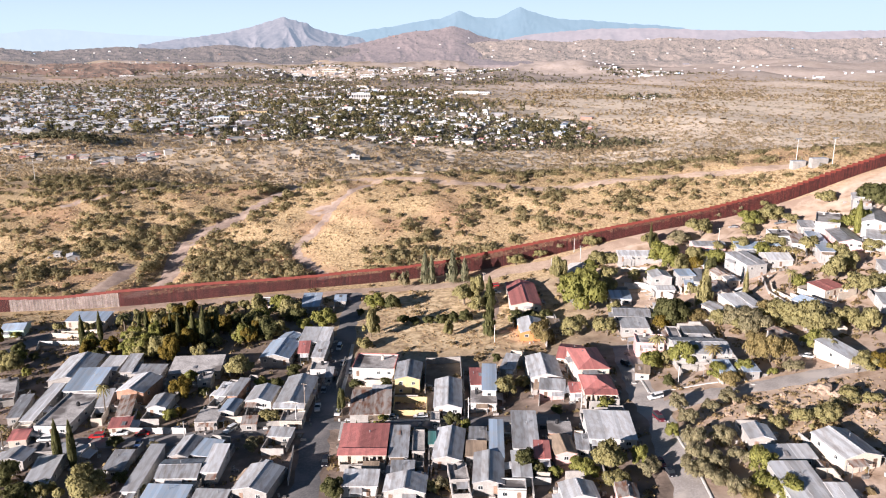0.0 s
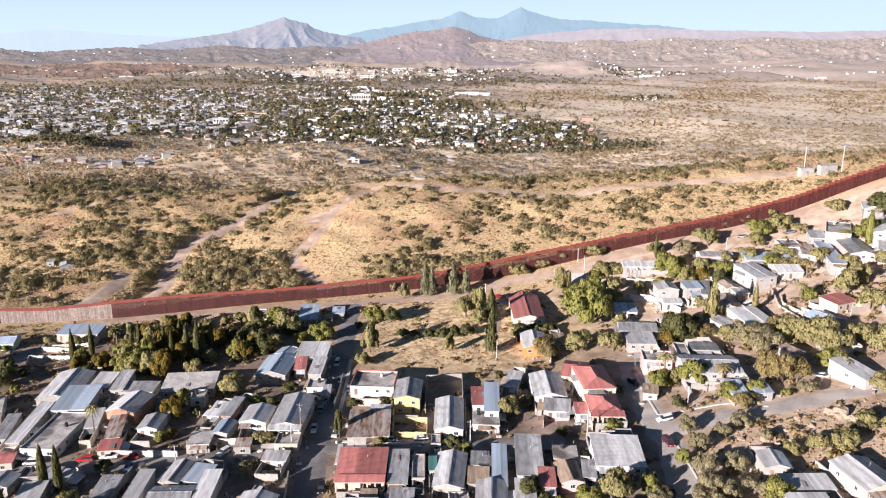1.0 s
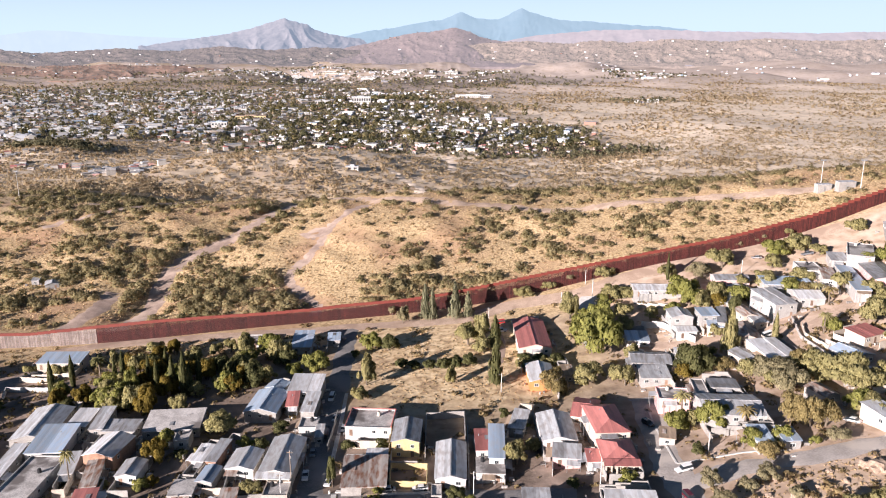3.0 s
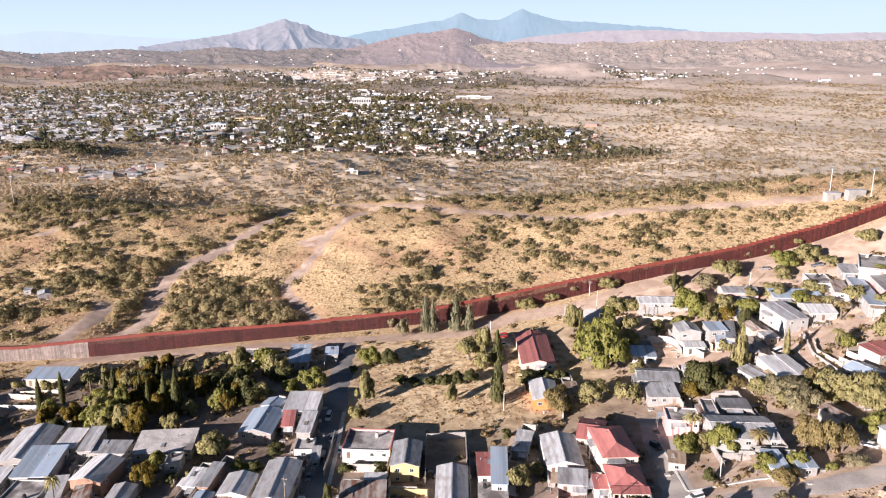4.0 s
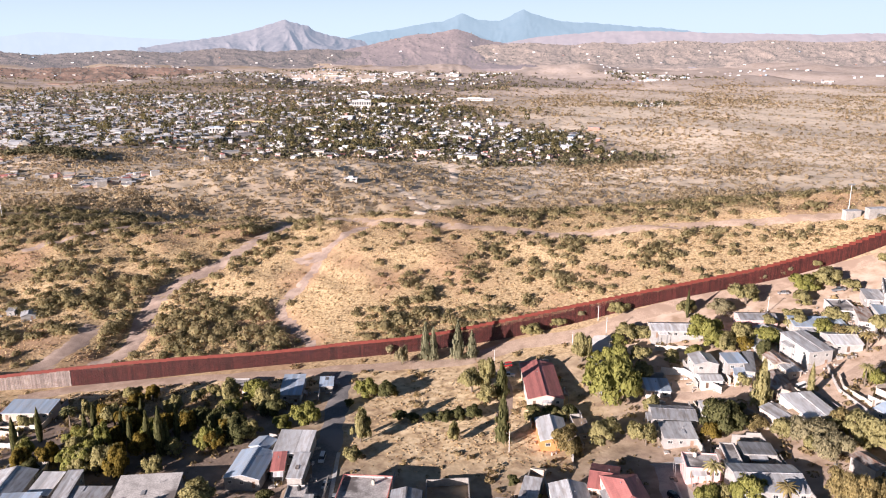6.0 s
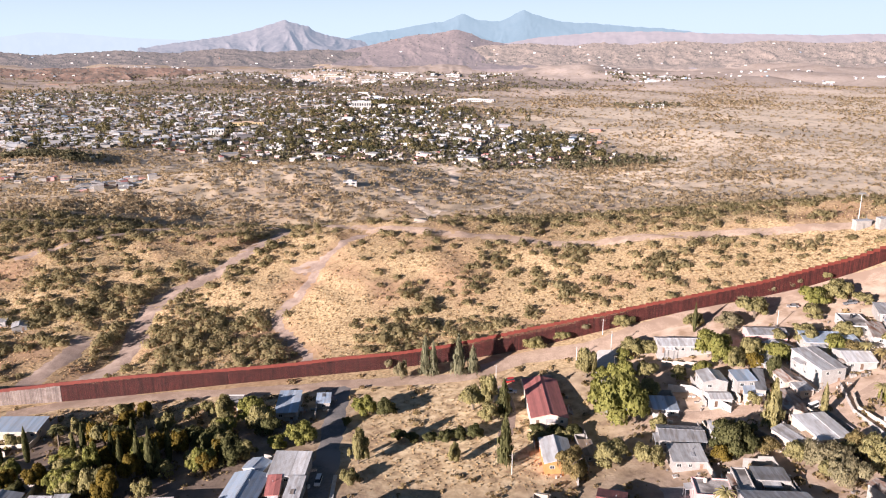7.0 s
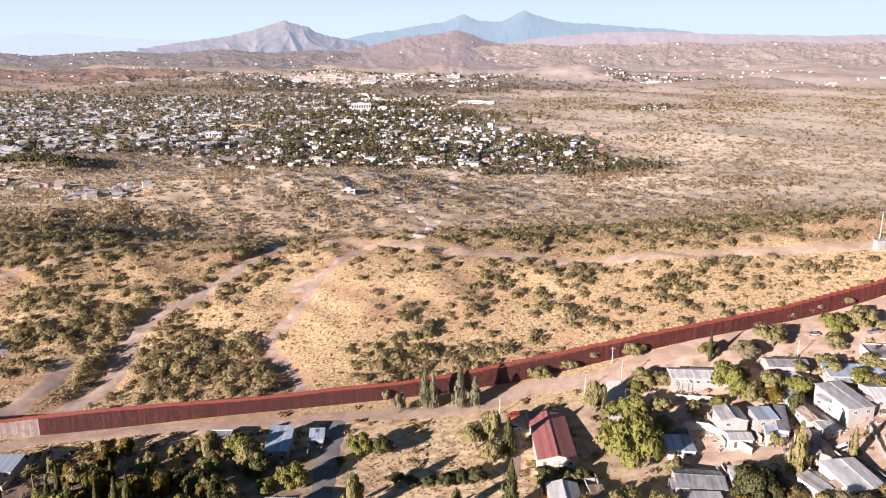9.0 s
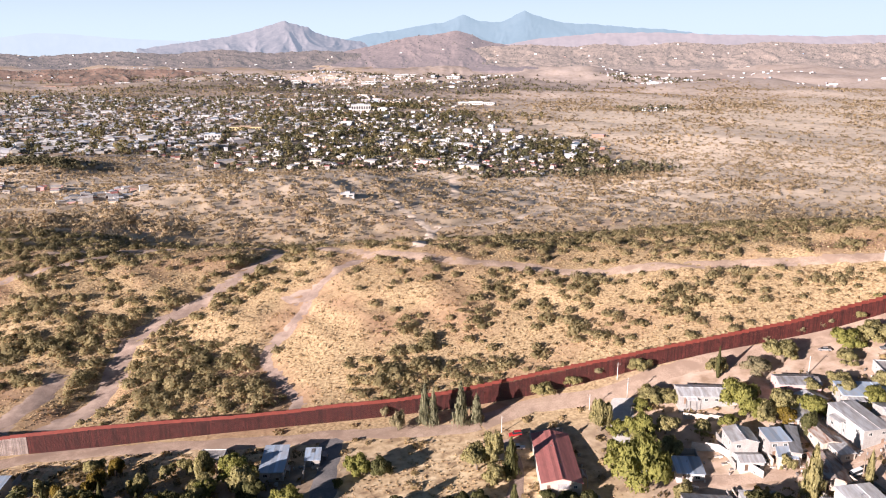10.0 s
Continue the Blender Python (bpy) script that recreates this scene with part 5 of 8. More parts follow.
yard_wall([(26.7, 253.0), (29.1, 261.5), (25.3, 262.6)], 1.8, WALL["cream"], "cream-plastered wall between village plots")
yard_wall([(28.1, 247.8), (28.1, 255.8)], 2.0, WALL["block"], "bare concrete-block wall between village plots")
yard_wall([(28.1, 230.9), (28.1, 226.1), (29.7, 226.1)], 2.1, WALL["block"], "bare concrete-block wall between village plots")
yard_wall([(29.7, 221.3), (29.1, 217.3)], 2.2, WALL["block"], "bare concrete-block wall between village plots")
yard_wall([(38.3, 226.9), (38.9, 230.9)], 2.1, WALL["block"], "bare concrete-block wall between village plots")
yard_wall([(41.8, 257.2), (43.1, 261.8), (50.1, 259.8)], 1.9, WALL["block"], "bare concrete-block wall between village plots")
yard_wall([(52.6, 229.0), (53.0, 222.6)], 2.4, WALL["block"], "bare concrete-block wall between village plots")
yard_wall([(42.4, 215.1), (42.3, 211.1)], 2.3, WALL["block"], "bare concrete-block wall between village plots")
yard_wall([(51.6, 214.9), (51.6, 209.3), (42.8, 209.5)], 2.3, WALL["block"], "bare concrete-block wall between village plots")
yard_wall([(39.0, 223.4), (39.1, 227.4), (42.3, 227.3)], 2.2, WALL["cream"], "cream-plastered wall between village plots")
yard_wall([(38.9, 197.5), (39.3, 203.8), (51.2, 203.2)], 2.1, WALL["block"], "bare concrete-block wall between village plots")
yard_wall([(51.0, 196.8), (51.4, 204.8), (39.4, 205.4)], 2.1, WALL["block"], "bare concrete-block wall between village plots")
yard_wall([(-1.3, 199.2), (-0.8, 205.6)], 1.9, WALL["cream"], "cream-plastered wall between village plots")
yard_wall([(-2.8, 182.7), (-3.1, 178.7)], 2.2, WALL["cream"], "cream-plastered wall between village plots")
yard_wall([(6.5, 190.7), (7.1, 198.6)], 1.8, WALL["block"], "bare concrete-block wall between village plots")
yard_wall([(23.5, 177.8), (23.2, 172.2), (26.4, 172.0)], 2.4, WALL["cream"], "cream-plastered wall between village plots")
yard_wall([(28.1, 187.9), (27.9, 191.9)], 2.3, WALL["cream"], "cream-plastered wall between village plots")
yard_wall([(33.6, 188.3), (33.5, 190.7), (28.7, 190.3)], 2.3, WALL["block"], "bare concrete-block wall between village plots")
yard_wall([(34.3, 179.3), (34.8, 171.3), (30.0, 171.0)], 2.3, WALL["block"], "bare concrete-block wall between village plots")
yard_wall([(35.2, 188.2), (35.6, 192.2), (37.9, 191.9)], 2.3, WALL["cream"], "cream-plastered wall between village plots")
yard_wall([(37.6, 181.0), (37.2, 176.3)], 1.8, WALL["block"], "bare concrete-block wall between village plots")
yard_wall([(7.3, 168.1), (6.8, 161.7), (14.0, 161.2)], 2.0, WALL["block"], "bare concrete-block wall between village plots")
yard_wall([(27.9, 158.0), (28.3, 151.6), (36.3, 152.2)], 2.4, WALL["block"], "bare concrete-block wall between village plots")
yard_wall([(40.5, 162.9), (41.1, 170.1)], 2.4, WALL["block"], "bare concrete-block wall between village plots")
yard_wall([(40.0, 157.1), (39.4, 149.9), (43.4, 149.6)], 1.8, WALL["block"], "bare concrete-block wall between village plots")
yard_wall([(44.5, 156.7), (43.9, 149.5)], 2.3, WALL["block"], "bare concrete-block wall between village plots")
yard_wall([(27.8, 330.6), (27.8, 334.6), (39.0, 334.6)], 2.0, WALL["block"], "bare concrete-block wall between village plots")
yard_wall([(27.8, 297.4), (27.8, 289.4)], 1.9, WALL["block"], "bare concrete-block wall between village plots")
yard_wall([(39.8, 297.4), (39.8, 293.4)], 1.8, WALL["block"], "bare concrete-block wall between village plots")
yard_wall([(29.2, 290.5), (29.2, 296.1), (38.0, 296.1)], 2.1, WALL["block"], "bare concrete-block wall between village plots")
yard_wall([(38.0, 275.3), (38.0, 267.3)], 2.4, WALL["block"], "bare concrete-block wall between village plots")
yard_wall([(41.3, 288.8), (41.0, 293.5), (44.2, 293.8)], 2.2, WALL["block"], "bare concrete-block wall between village plots")
yard_wall([(41.9, 280.8), (42.3, 275.2)], 2.0, WALL["cream"], "cream-plastered wall between village plots")
yard_wall([(45.1, 289.0), (44.5, 297.8), (41.3, 297.6)], 1.8, WALL["block"], "bare concrete-block wall between village plots")
yard_wall([(74.5, 231.6), (74.0, 223.6)], 1.8, WALL["block"], "bare concrete-block wall between village plots")
yard_wall([(92.3, 244.2), (92.8, 252.2)], 2.0, WALL["block"], "bare concrete-block wall between village plots")
yard_wall([(91.6, 230.7), (91.4, 225.9), (74.6, 226.8)], 2.4, WALL["block"], "bare concrete-block wall between village plots")
yard_wall([(76.1, 255.1), (76.9, 261.5)], 2.5, WALL["cream"], "cream-plastered wall between village plots")
yard_wall([(78.1, 257.8), (78.6, 261.8), (81.7, 261.4)], 2.0, WALL["cream"], "cream-plastered wall between village plots")
yard_wall([(83.6, 258.9), (84.0, 262.9)], 2.3, WALL["block"], "bare concrete-block wall between village plots")
yard_wall([(92.1, 258.2), (92.8, 266.1), (84.8, 266.8)], 2.4, WALL["block"], "bare concrete-block wall between village plots")
yard_wall([(91.6, 251.9), (90.9, 244.7), (83.0, 245.4)], 2.5, WALL["block"], "bare concrete-block wall between village plots")
yard_wall([(82.8, 223.1), (82.8, 228.7), (86.8, 228.7)], 2.0, WALL["block"], "bare concrete-block wall between village plots")
yard_wall([(82.8, 215.5), (82.8, 213.1)], 1.8, WALL["block"], "bare concrete-block wall between village plots")
yard_wall([(87.4, 215.5), (87.4, 213.1), (83.4, 213.1)], 2.3, WALL["block"], "bare concrete-block wall between village plots")
yard_wall([(88.8, 219.5), (88.8, 224.3), (92.8, 224.3)], 1.9, WALL["block"], "bare concrete-block wall between village plots")
yard_wall([(79.9, 290.1), (80.3, 294.0)], 1.9, WALL["block"], "bare concrete-block wall between village plots")
yard_wall([(81.7, 288.8), (82.0, 294.4)], 1.8, WALL["cream"], "cream-plastered wall between village plots")
yard_wall([(81.4, 283.0), (81.1, 279.0), (90.7, 278.5)], 2.1, WALL["block"], "bare concrete-block wall between village plots")
yard_wall([(91.3, 282.4), (91.0, 275.3), (81.4, 275.8)], 2.3, WALL["cream"], "cream-plastered wall between village plots")
yard_wall([(86.4, 317.4), (86.4, 322.2)], 1.7, WALL["block"], "bare concrete-block wall between village plots")
yard_wall([(86.4, 308.4), (86.4, 304.4)], 2.1, WALL["block"], "bare concrete-block wall between village plots")
yard_wall([(94.4, 317.4), (94.4, 321.4)], 2.1, WALL["cream"], "cream-plastered wall between village plots")
yard_wall([(96.9, 306.5), (97.1, 303.3)], 2.2, WALL["cream"], "cream-plastered wall between village plots")
yard_wall([(102.9, 314.1), (102.4, 320.5)], 2.4, WALL["block"], "bare concrete-block wall between village plots")
yard_wall([(108.4, 315.4), (109.1, 317.7)], 1.9, WALL["block"], "bare concrete-block wall between village plots")
yard_wall([(145.2, 322.5), (144.9, 317.7)], 2.4, WALL["block"], "bare concrete-block wall between village plots")
yard_wall([(118.0, 304.2), (117.0, 309.8)], 2.2, WALL["cream"], "cream-plastered wall between village plots")
yard_wall([(103.8, 280.2), (102.2, 288.0)], 2.3, WALL["block"], "bare concrete-block wall between village plots")
yard_wall([(113.9, 282.2), (112.5, 289.2)], 2.4, WALL["cream"], "cream-plastered wall between village plots")
yard_wall([(96.9, 277.7), (94.5, 284.5)], 2.0, WALL["block"], "bare concrete-block wall between village plots")
yard_wall([(132.1, 267.4), (128.6, 275.5)], 2.2, WALL["block"], "bare concrete-block wall between village plots")
yard_wall([(134.4, 275.1), (132.6, 278.7), (141.2, 282.9)], 2.1, WALL["cream"], "cream-plastered wall between village plots")
yard_wall([(146.8, 272.7), (149.0, 268.4), (140.3, 264.2)], 2.5, WALL["cream"], "cream-plastered wall between village plots")
yard_wall([(123.8, 249.3), (123.6, 254.1), (130.0, 254.3)], 2.3, WALL["cream"], "cream-plastered wall between village plots")
yard_wall([(130.4, 242.3), (130.6, 237.5), (124.2, 237.3)], 1.9, WALL["cream"], "cream-plastered wall between village plots")
yard_wall([(69.2, 311.0), (69.4, 315.0)], 1.8, WALL["cream"], "cream-plastered wall between village plots")
yard_wall([(77.2, 310.4), (77.6, 315.2), (69.6, 315.8)], 1.8, WALL["block"], "bare concrete-block wall between village plots")
yard_wall([(176.3, 300.9), (174.5, 297.4)], 2.0, WALL["cream"], "cream-plastered wall between village plots")
yard_wall([(157.6, 331.5), (158.1, 333.9), (162.0, 333.1)], 1.8, WALL["block"], "bare concrete-block wall between village plots")
yard_wall([(76.0, 180.6), (76.3, 185.3), (81.9, 184.9)], 1.7, WALL["block"], "bare concrete-block wall between village plots")
yard_wall([(81.4, 172.8), (81.2, 169.7), (75.6, 170.0)], 2.0, WALL["block"], "bare concrete-block wall between village plots")
yard_wall([(74.9, 147.7), (75.0, 143.7), (83.8, 143.9)], 1.9, WALL["block"], "bare concrete-block wall between village plots")
yard_wall([(76.5, 169.1), (76.4, 172.3)], 2.1, WALL["block"], "bare concrete-block wall between village plots")
yard_wall([(87.3, 163.7), (87.4, 158.9)], 2.1, WALL["block"], "bare concrete-block wall between village plots")
yard_wall([(89.3, 171.6), (88.5, 176.3)], 1.9, WALL["block"], "bare concrete-block wall between village plots")
yard_wall([(84.1, 152.9), (84.3, 157.7)], 2.3, WALL["block"], "bare concrete-block wall between village plots")
yard_wall([(83.9, 147.6), (83.7, 141.2), (87.7, 141.1)], 2.0, WALL["block"], "bare concrete-block wall between village plots")
yard_wall([(88.7, 152.8), (88.9, 159.2), (84.9, 159.3)], 2.4, WALL["cream"], "cream-plastered wall between village plots")
yard_wall([(88.5, 147.5), (88.3, 141.9)], 2.1, WALL["block"], "bare concrete-block wall between village plots")
yard_wall([(150.1, 258.5), (151.9, 266.3), (158.9, 264.7)], 2.5, WALL["block"], "bare concrete-block wall between village plots")
yard_wall([(-78.2, 242.3), (-77.4, 235.1)], 1.8, WALL["block"], "bare concrete-block wall between village plots")
yard_wall([(-74.3, 219.7), (-74.5, 223.7)], 2.4, WALL["block"], "bare concrete-block wall between village plots")
yard_wall([(-7.6, 177.5), (-7.6, 175.1)], 2.4, WALL["block"], "bare concrete-block wall between village plots")
yard_wall([(-8.1, 199.7), (-8.2, 204.5), (-5.8, 204.6)], 2.0, WALL["cream"], "cream-plastered wall between village plots")
yard_wall([(-8.0, 188.4), (-7.9, 183.6), (-5.5, 183.7)], 2.2, WALL["cream"], "cream-plastered wall between village plots")
yard_wall([(-5.3, 188.5), (-5.1, 181.3), (-6.7, 181.2)], 2.1, WALL["block"], "bare concrete-block wall between village plots")
yard_wall([(-3.9, 196.4), (-4.0, 202.0), (-2.4, 202.1)], 2.3, WALL["block"], "bare concrete-block wall between village plots")
yard_wall([(-3.8, 190.7), (-3.7, 185.1)], 2.1, WALL["block"], "bare concrete-block wall between village plots")
yard_wall([(-2.2, 196.5), (-2.3, 200.5)], 2.2, WALL["cream"], "cream-plastered wall between village plots")
yard_wall([(29.3, 198.5), (29.6, 202.5)], 2.5, WALL["block"], "bare concrete-block wall between village plots")
yard_wall([(35.2, 198.1), (35.4, 202.1)], 1.9, WALL["block"], "bare concrete-block wall between village plots")
yard_wall([(34.7, 191.7), (34.3, 186.1)], 2.0, WALL["block"], "bare concrete-block wall between village plots")
yard_wall([(2.0, 171.8), (2.5, 166.2), (6.5, 166.6)], 2.0, WALL["block"], "bare concrete-block wall between village plots")
yard_wall([(5.6, 179.2), (5.2, 183.2)], 2.1, WALL["block"], "bare concrete-block wall between village plots")
yard_wall([(6.2, 172.1), (6.8, 165.0)], 2.3, WALL["block"], "bare concrete-block wall between village plots")
yard_wall([(21.8, 170.5), (21.5, 163.3)], 2.3, WALL["block"], "bare concrete-block wall between village plots")
yard_wall([(75.7, 269.6), (75.5, 261.6)], 2.0, WALL["block"], "bare concrete-block wall between village plots")
yard_wall([(-20.7, 183.8), (-20.7, 187.8), (-17.5, 187.8)], 2.2, WALL["block"], "bare concrete-block wall between village plots")
yard_wall([(-60.0, 214.3), (-60.9, 223.1), (-59.3, 223.2)], 2.0, WALL["block"], "bare concrete-block wall between village plots")
yard_wall([(-55.8, 214.8), (-56.3, 219.5)], 2.3, WALL["block"], "bare concrete-block wall between village plots")
yard_wall([(-16.7, 233.6), (-16.6, 240.0), (-22.2, 240.1)], 1.9, WALL["cream"], "cream-plastered wall between village plots")
yard_wall([(110.4, 328.8), (112.0, 335.9), (118.2, 334.4)], 2.4, WALL["block"], "bare concrete-block wall between village plots")
yard_wall([(152.7, 318.9), (150.7, 312.0)], 1.8, WALL["block"], "bare concrete-block wall between village plots")


def kerb(points, width, label):
    """A raised concrete kerb along a street."""
    bm = bmesh.new()
    for (x0, y0), (x1, y1) in zip(points, points[1:]):
        L = math.hypot(x1 - x0, y1 - y0)
        n = max(1, round(L / 2))
        ux, uy = (x1 - x0) / L, (y1 - y0) / L
        for i in range(n):
            q = []
            for s, o in ((i * L / n, width), ((i + 1) * L / n + 0.01, width), ((i + 1) * L / n + 0.01, 0), (i * L / n, 0)):
                px, py = x0 + ux * s + uy * o, y0 + uy * s - ux * o
                q.append((px, py, ground(px, py) + 0.28))
            prism(bm, q, 0.5)
    return tagged(object_from("kerb", bm, CONCRETE), label, "kerb", kind="structure")


kerb([(64.0, 252.6), (62.7, 237.6), (62.1, 215.3)], 0.5, "pale concrete kerb beside the climbing street")
kerb([(62.1, 215.3), (69.6, 215.5), (79.1, 215.9), (92.2, 214.2)], 0.5, "pale concrete kerb along the cross road")
kerb([(61.8, 195.4), (61.7, 180.6), (61.7, 167.0), (61.2, 153.5)], 0.4, "pale concrete kerb below the corner")
kerb([(-30.2, 202.7), (-30.7, 214.3)], 1.4, "pale concrete pavement along the street")
kerb([(-29.6, 216.6), (-16.0, 214.3), (-4.1, 214.2)], 1.2, "pale concrete pavement beside the houses")
kerb([(-33.5, 225.6), (-33.9, 252.2), (-34.8, 278.0)], 1.2, "pale concrete pavement beside the street")


def yard_clutter():
    rng = random.Random(77)
    bm = bmesh.new()
    for hx, hy, hw, hd, turn in HOUSE_PLANS:
        c, s = math.cos(radians(turn)), math.sin(radians(turn))
        for _ in range(7):
            side = rng.choice((0, 1, 2, 3))
            u, v = rng.uniform(-hw, hw), rng.uniform(-hd, hd)
            off = rng.uniform(0.6, 3.2)
            lx, ly = ((u, -hd - off), (u, hd + off), (-hw - off, v), (hw + off, v))[side]
            x, y = hx + lx * c - ly * s, hy + lx * s + ly * c
            z = ground(x, y)
            w, d, e = rng.uniform(0.2, 1.0), rng.uniform(0.2, 0.8), rng.uniform(0.25, 1.1)
            if rng.random() < 0.3:
                rod(bm, (x, y, z - 0.1), (x, y, z + 0.9), 0.3, 0.3, 8)
            else:
                prism(bm, [(x - w, y - d, z + e), (x + w, y - d * 0.8, z + e), (x + w, y + d, z + e * 0.9), (x - w * 0.9, y + d, z + e)], e + 0.3)
    tagged(object_from("yard_clutter", bm, CLUTTER), "crates, drums and odds and ends lying in the yards", "clutter", kind="stuff")


CLUTTER = surface("assorted clutter", (0.22, 0.19, 0.17), (0.5, 0.47, 0.43), 0.8, 2.0, 4, 0, island=0.6)
yard_clutter()

# ---- roads ----
road("road_1", TRACK, 7.0, DIRT, "pinkish dirt track winding down the grassy hill")
road("road_2", VALLEY, 12, DIRT, "pinkish dirt road climbing the valley")
road("road_3", [(-240, 545), (-205, 556), (-169, 562), (-135, 566), (-105, 560), (-80, 538), (-61, 516), (-27, 490), (-9, 481), (16, 474), (42, 467), (70, 454), (106, 441), (151, 426), (185, 413), (199, 408)], 9, PALE_DIRT, "pale graded dirt road along the ridge")
road("road_4", [(-246, 493), (-230, 507), (-212, 522), (-195, 540), (-169, 562)], 6, DIRT, "narrow dirt track on the far slope")
road("road_5", [(-166, 333), (-147, 341), (-119, 343), (-79, 343), (-47, 344), (-31, 345), (-15, 345), (-1, 344), (11, 346)], 9, PALE_DIRT, "pale dirt patrol road below the fence")
road("road_6", [(11, 346), (28, 354), (51, 354), (63, 356), (81, 361), (98, 364), (118, 366), (137, 369), (164, 370), (178, 369)], 11, PALE_DIRT, "pale dirt road climbing beside the fence")
road("street_1", [(-34, 161), (-36, 187), (-37, 210), (-37, 239), (-38, 273), (-39, 310), (-41, 343)], 8.5, ASPHALT, "worn asphalt street between the houses")
road("street_2", [(-138, 208), (-114, 208), (-89, 207), (-64, 209), (-38, 212), (-14, 213), (11, 210), (34, 207)], 7.5, ASPHALT, "worn asphalt side street")
road("street_3", [(57, 148), (58, 170), (60, 194), (60, 217), (62, 240), (64, 262)], 9, PALE_ROAD, "worn street climbing beside the houses")
road("street_4", [(62, 204), (76, 208), (92, 208), (109, 210), (130, 213), (144, 215)], 8, PALE_ROAD, "pale concrete road across the slope")
road("street_5", [(63, 304), (88, 300), (105, 299), (118, 300), (133, 303)], 6, PALE_DIRT, "pale dirt lane between white houses")
road("street_6", [(120, 282), (132, 293), (146, 301), (159, 310), (170, 309)], 6, PALE_DIRT, "pale dirt lane on the hillside")
road("street_8", [(-150, 324), (-160, 309), (-167, 295), (-171, 281), (-172, 268)], 9, ASPHALT, "worn asphalt lane beside the mint-green house")
road("street_7", [(19, 298), (22, 314), (21, 324), (19, 334)], 5, DIRT, "pinkish dirt drive beside the red-roofed house")
road("road_8", [(-176, 361), (-174, 377), (-170, 392), (-170, 410)], 10, DIRT, "narrow dirt track by the junction")
road("road_9", [(-78, 457), (-72, 462), (-64, 463)], 13, DIRT, "bare dirt turning place on the hilltop")
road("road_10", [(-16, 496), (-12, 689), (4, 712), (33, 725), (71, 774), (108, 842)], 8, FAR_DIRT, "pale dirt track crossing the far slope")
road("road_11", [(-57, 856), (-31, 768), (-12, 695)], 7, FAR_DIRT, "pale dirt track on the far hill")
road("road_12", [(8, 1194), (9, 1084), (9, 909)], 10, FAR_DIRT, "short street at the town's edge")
road("driveway", [(63, 350), (60, 339), (58, 324), (58, 309)], 9, CONCRETE, "cracked pale concrete drive going down to the houses")
road("town_road", [(-732, 1267), (-630, 1306), (-540, 1346), (-361, 1434), (-241, 1535), (-141, 1596)], 24, ASPHALT, "grey highway through the far town")

# ---- plants ----
def leaf_sprays(centres, sizes, rng, outward, up=0.0, lay=0.75):
    """Small three-sided leaf sprays at the given places, laid loosely along the crown's swell; their normals follow it."""
    n = len(centres)
    o = np.asarray(outward) / (np.linalg.norm(outward, axis=1)[:, None] + 1e-9)
    face = o + lay * rng.normal(size=(n, 3)) * 0.7
    face /= np.linalg.norm(face, axis=1)[:, None] + 1e-9
    b = rng.normal(size=(n, 3))
    b[:, 2] += up
    b -= face * (face * b).sum(1)[:, None]
    b /= np.linalg.norm(b, axis=1)[:, None] + 1e-9
    a = np.cross(b, face)
    s = np.asarray(sizes)[:, None]
    c = np.asarray(centres)
    V = np.stack([c - a * s * 0.75 - b * s * 0.5, c + a * s * 0.75 - b * s * 0.5, c + b * s * 1.0], 1).reshape(-1, 3)
    F = np.arange(3 * n).reshape(n, 3)
    N = o + 0.45 * face + np.array([0, 0, 0.2])
    N /= np.linalg.norm(N, axis=1)[:, None]
    return V, F, np.repeat(N, 3, 0)


def mesh_of_sprays(name, V, F, N, material):
    me = bpy.data.meshes.new(name)
    me.vertices.add(len(V))
    me.vertices.foreach_set("co", np.ascontiguousarray(V, dtype=np.float32).ravel())
    me.loops.add(F.size)
    me.loops.foreach_set("vertex_index", F.ravel().astype(np.int32))
    me.polygons.add(len(F))
    me.polygons.foreach_set("loop_start", np.arange(0, F.size, F.shape[1]))
    me.update(calc_edges=True)
    me.shade_smooth()
    me.normals_split_custom_set_from_vertices(N)
    me.materials.append(material)
    return me


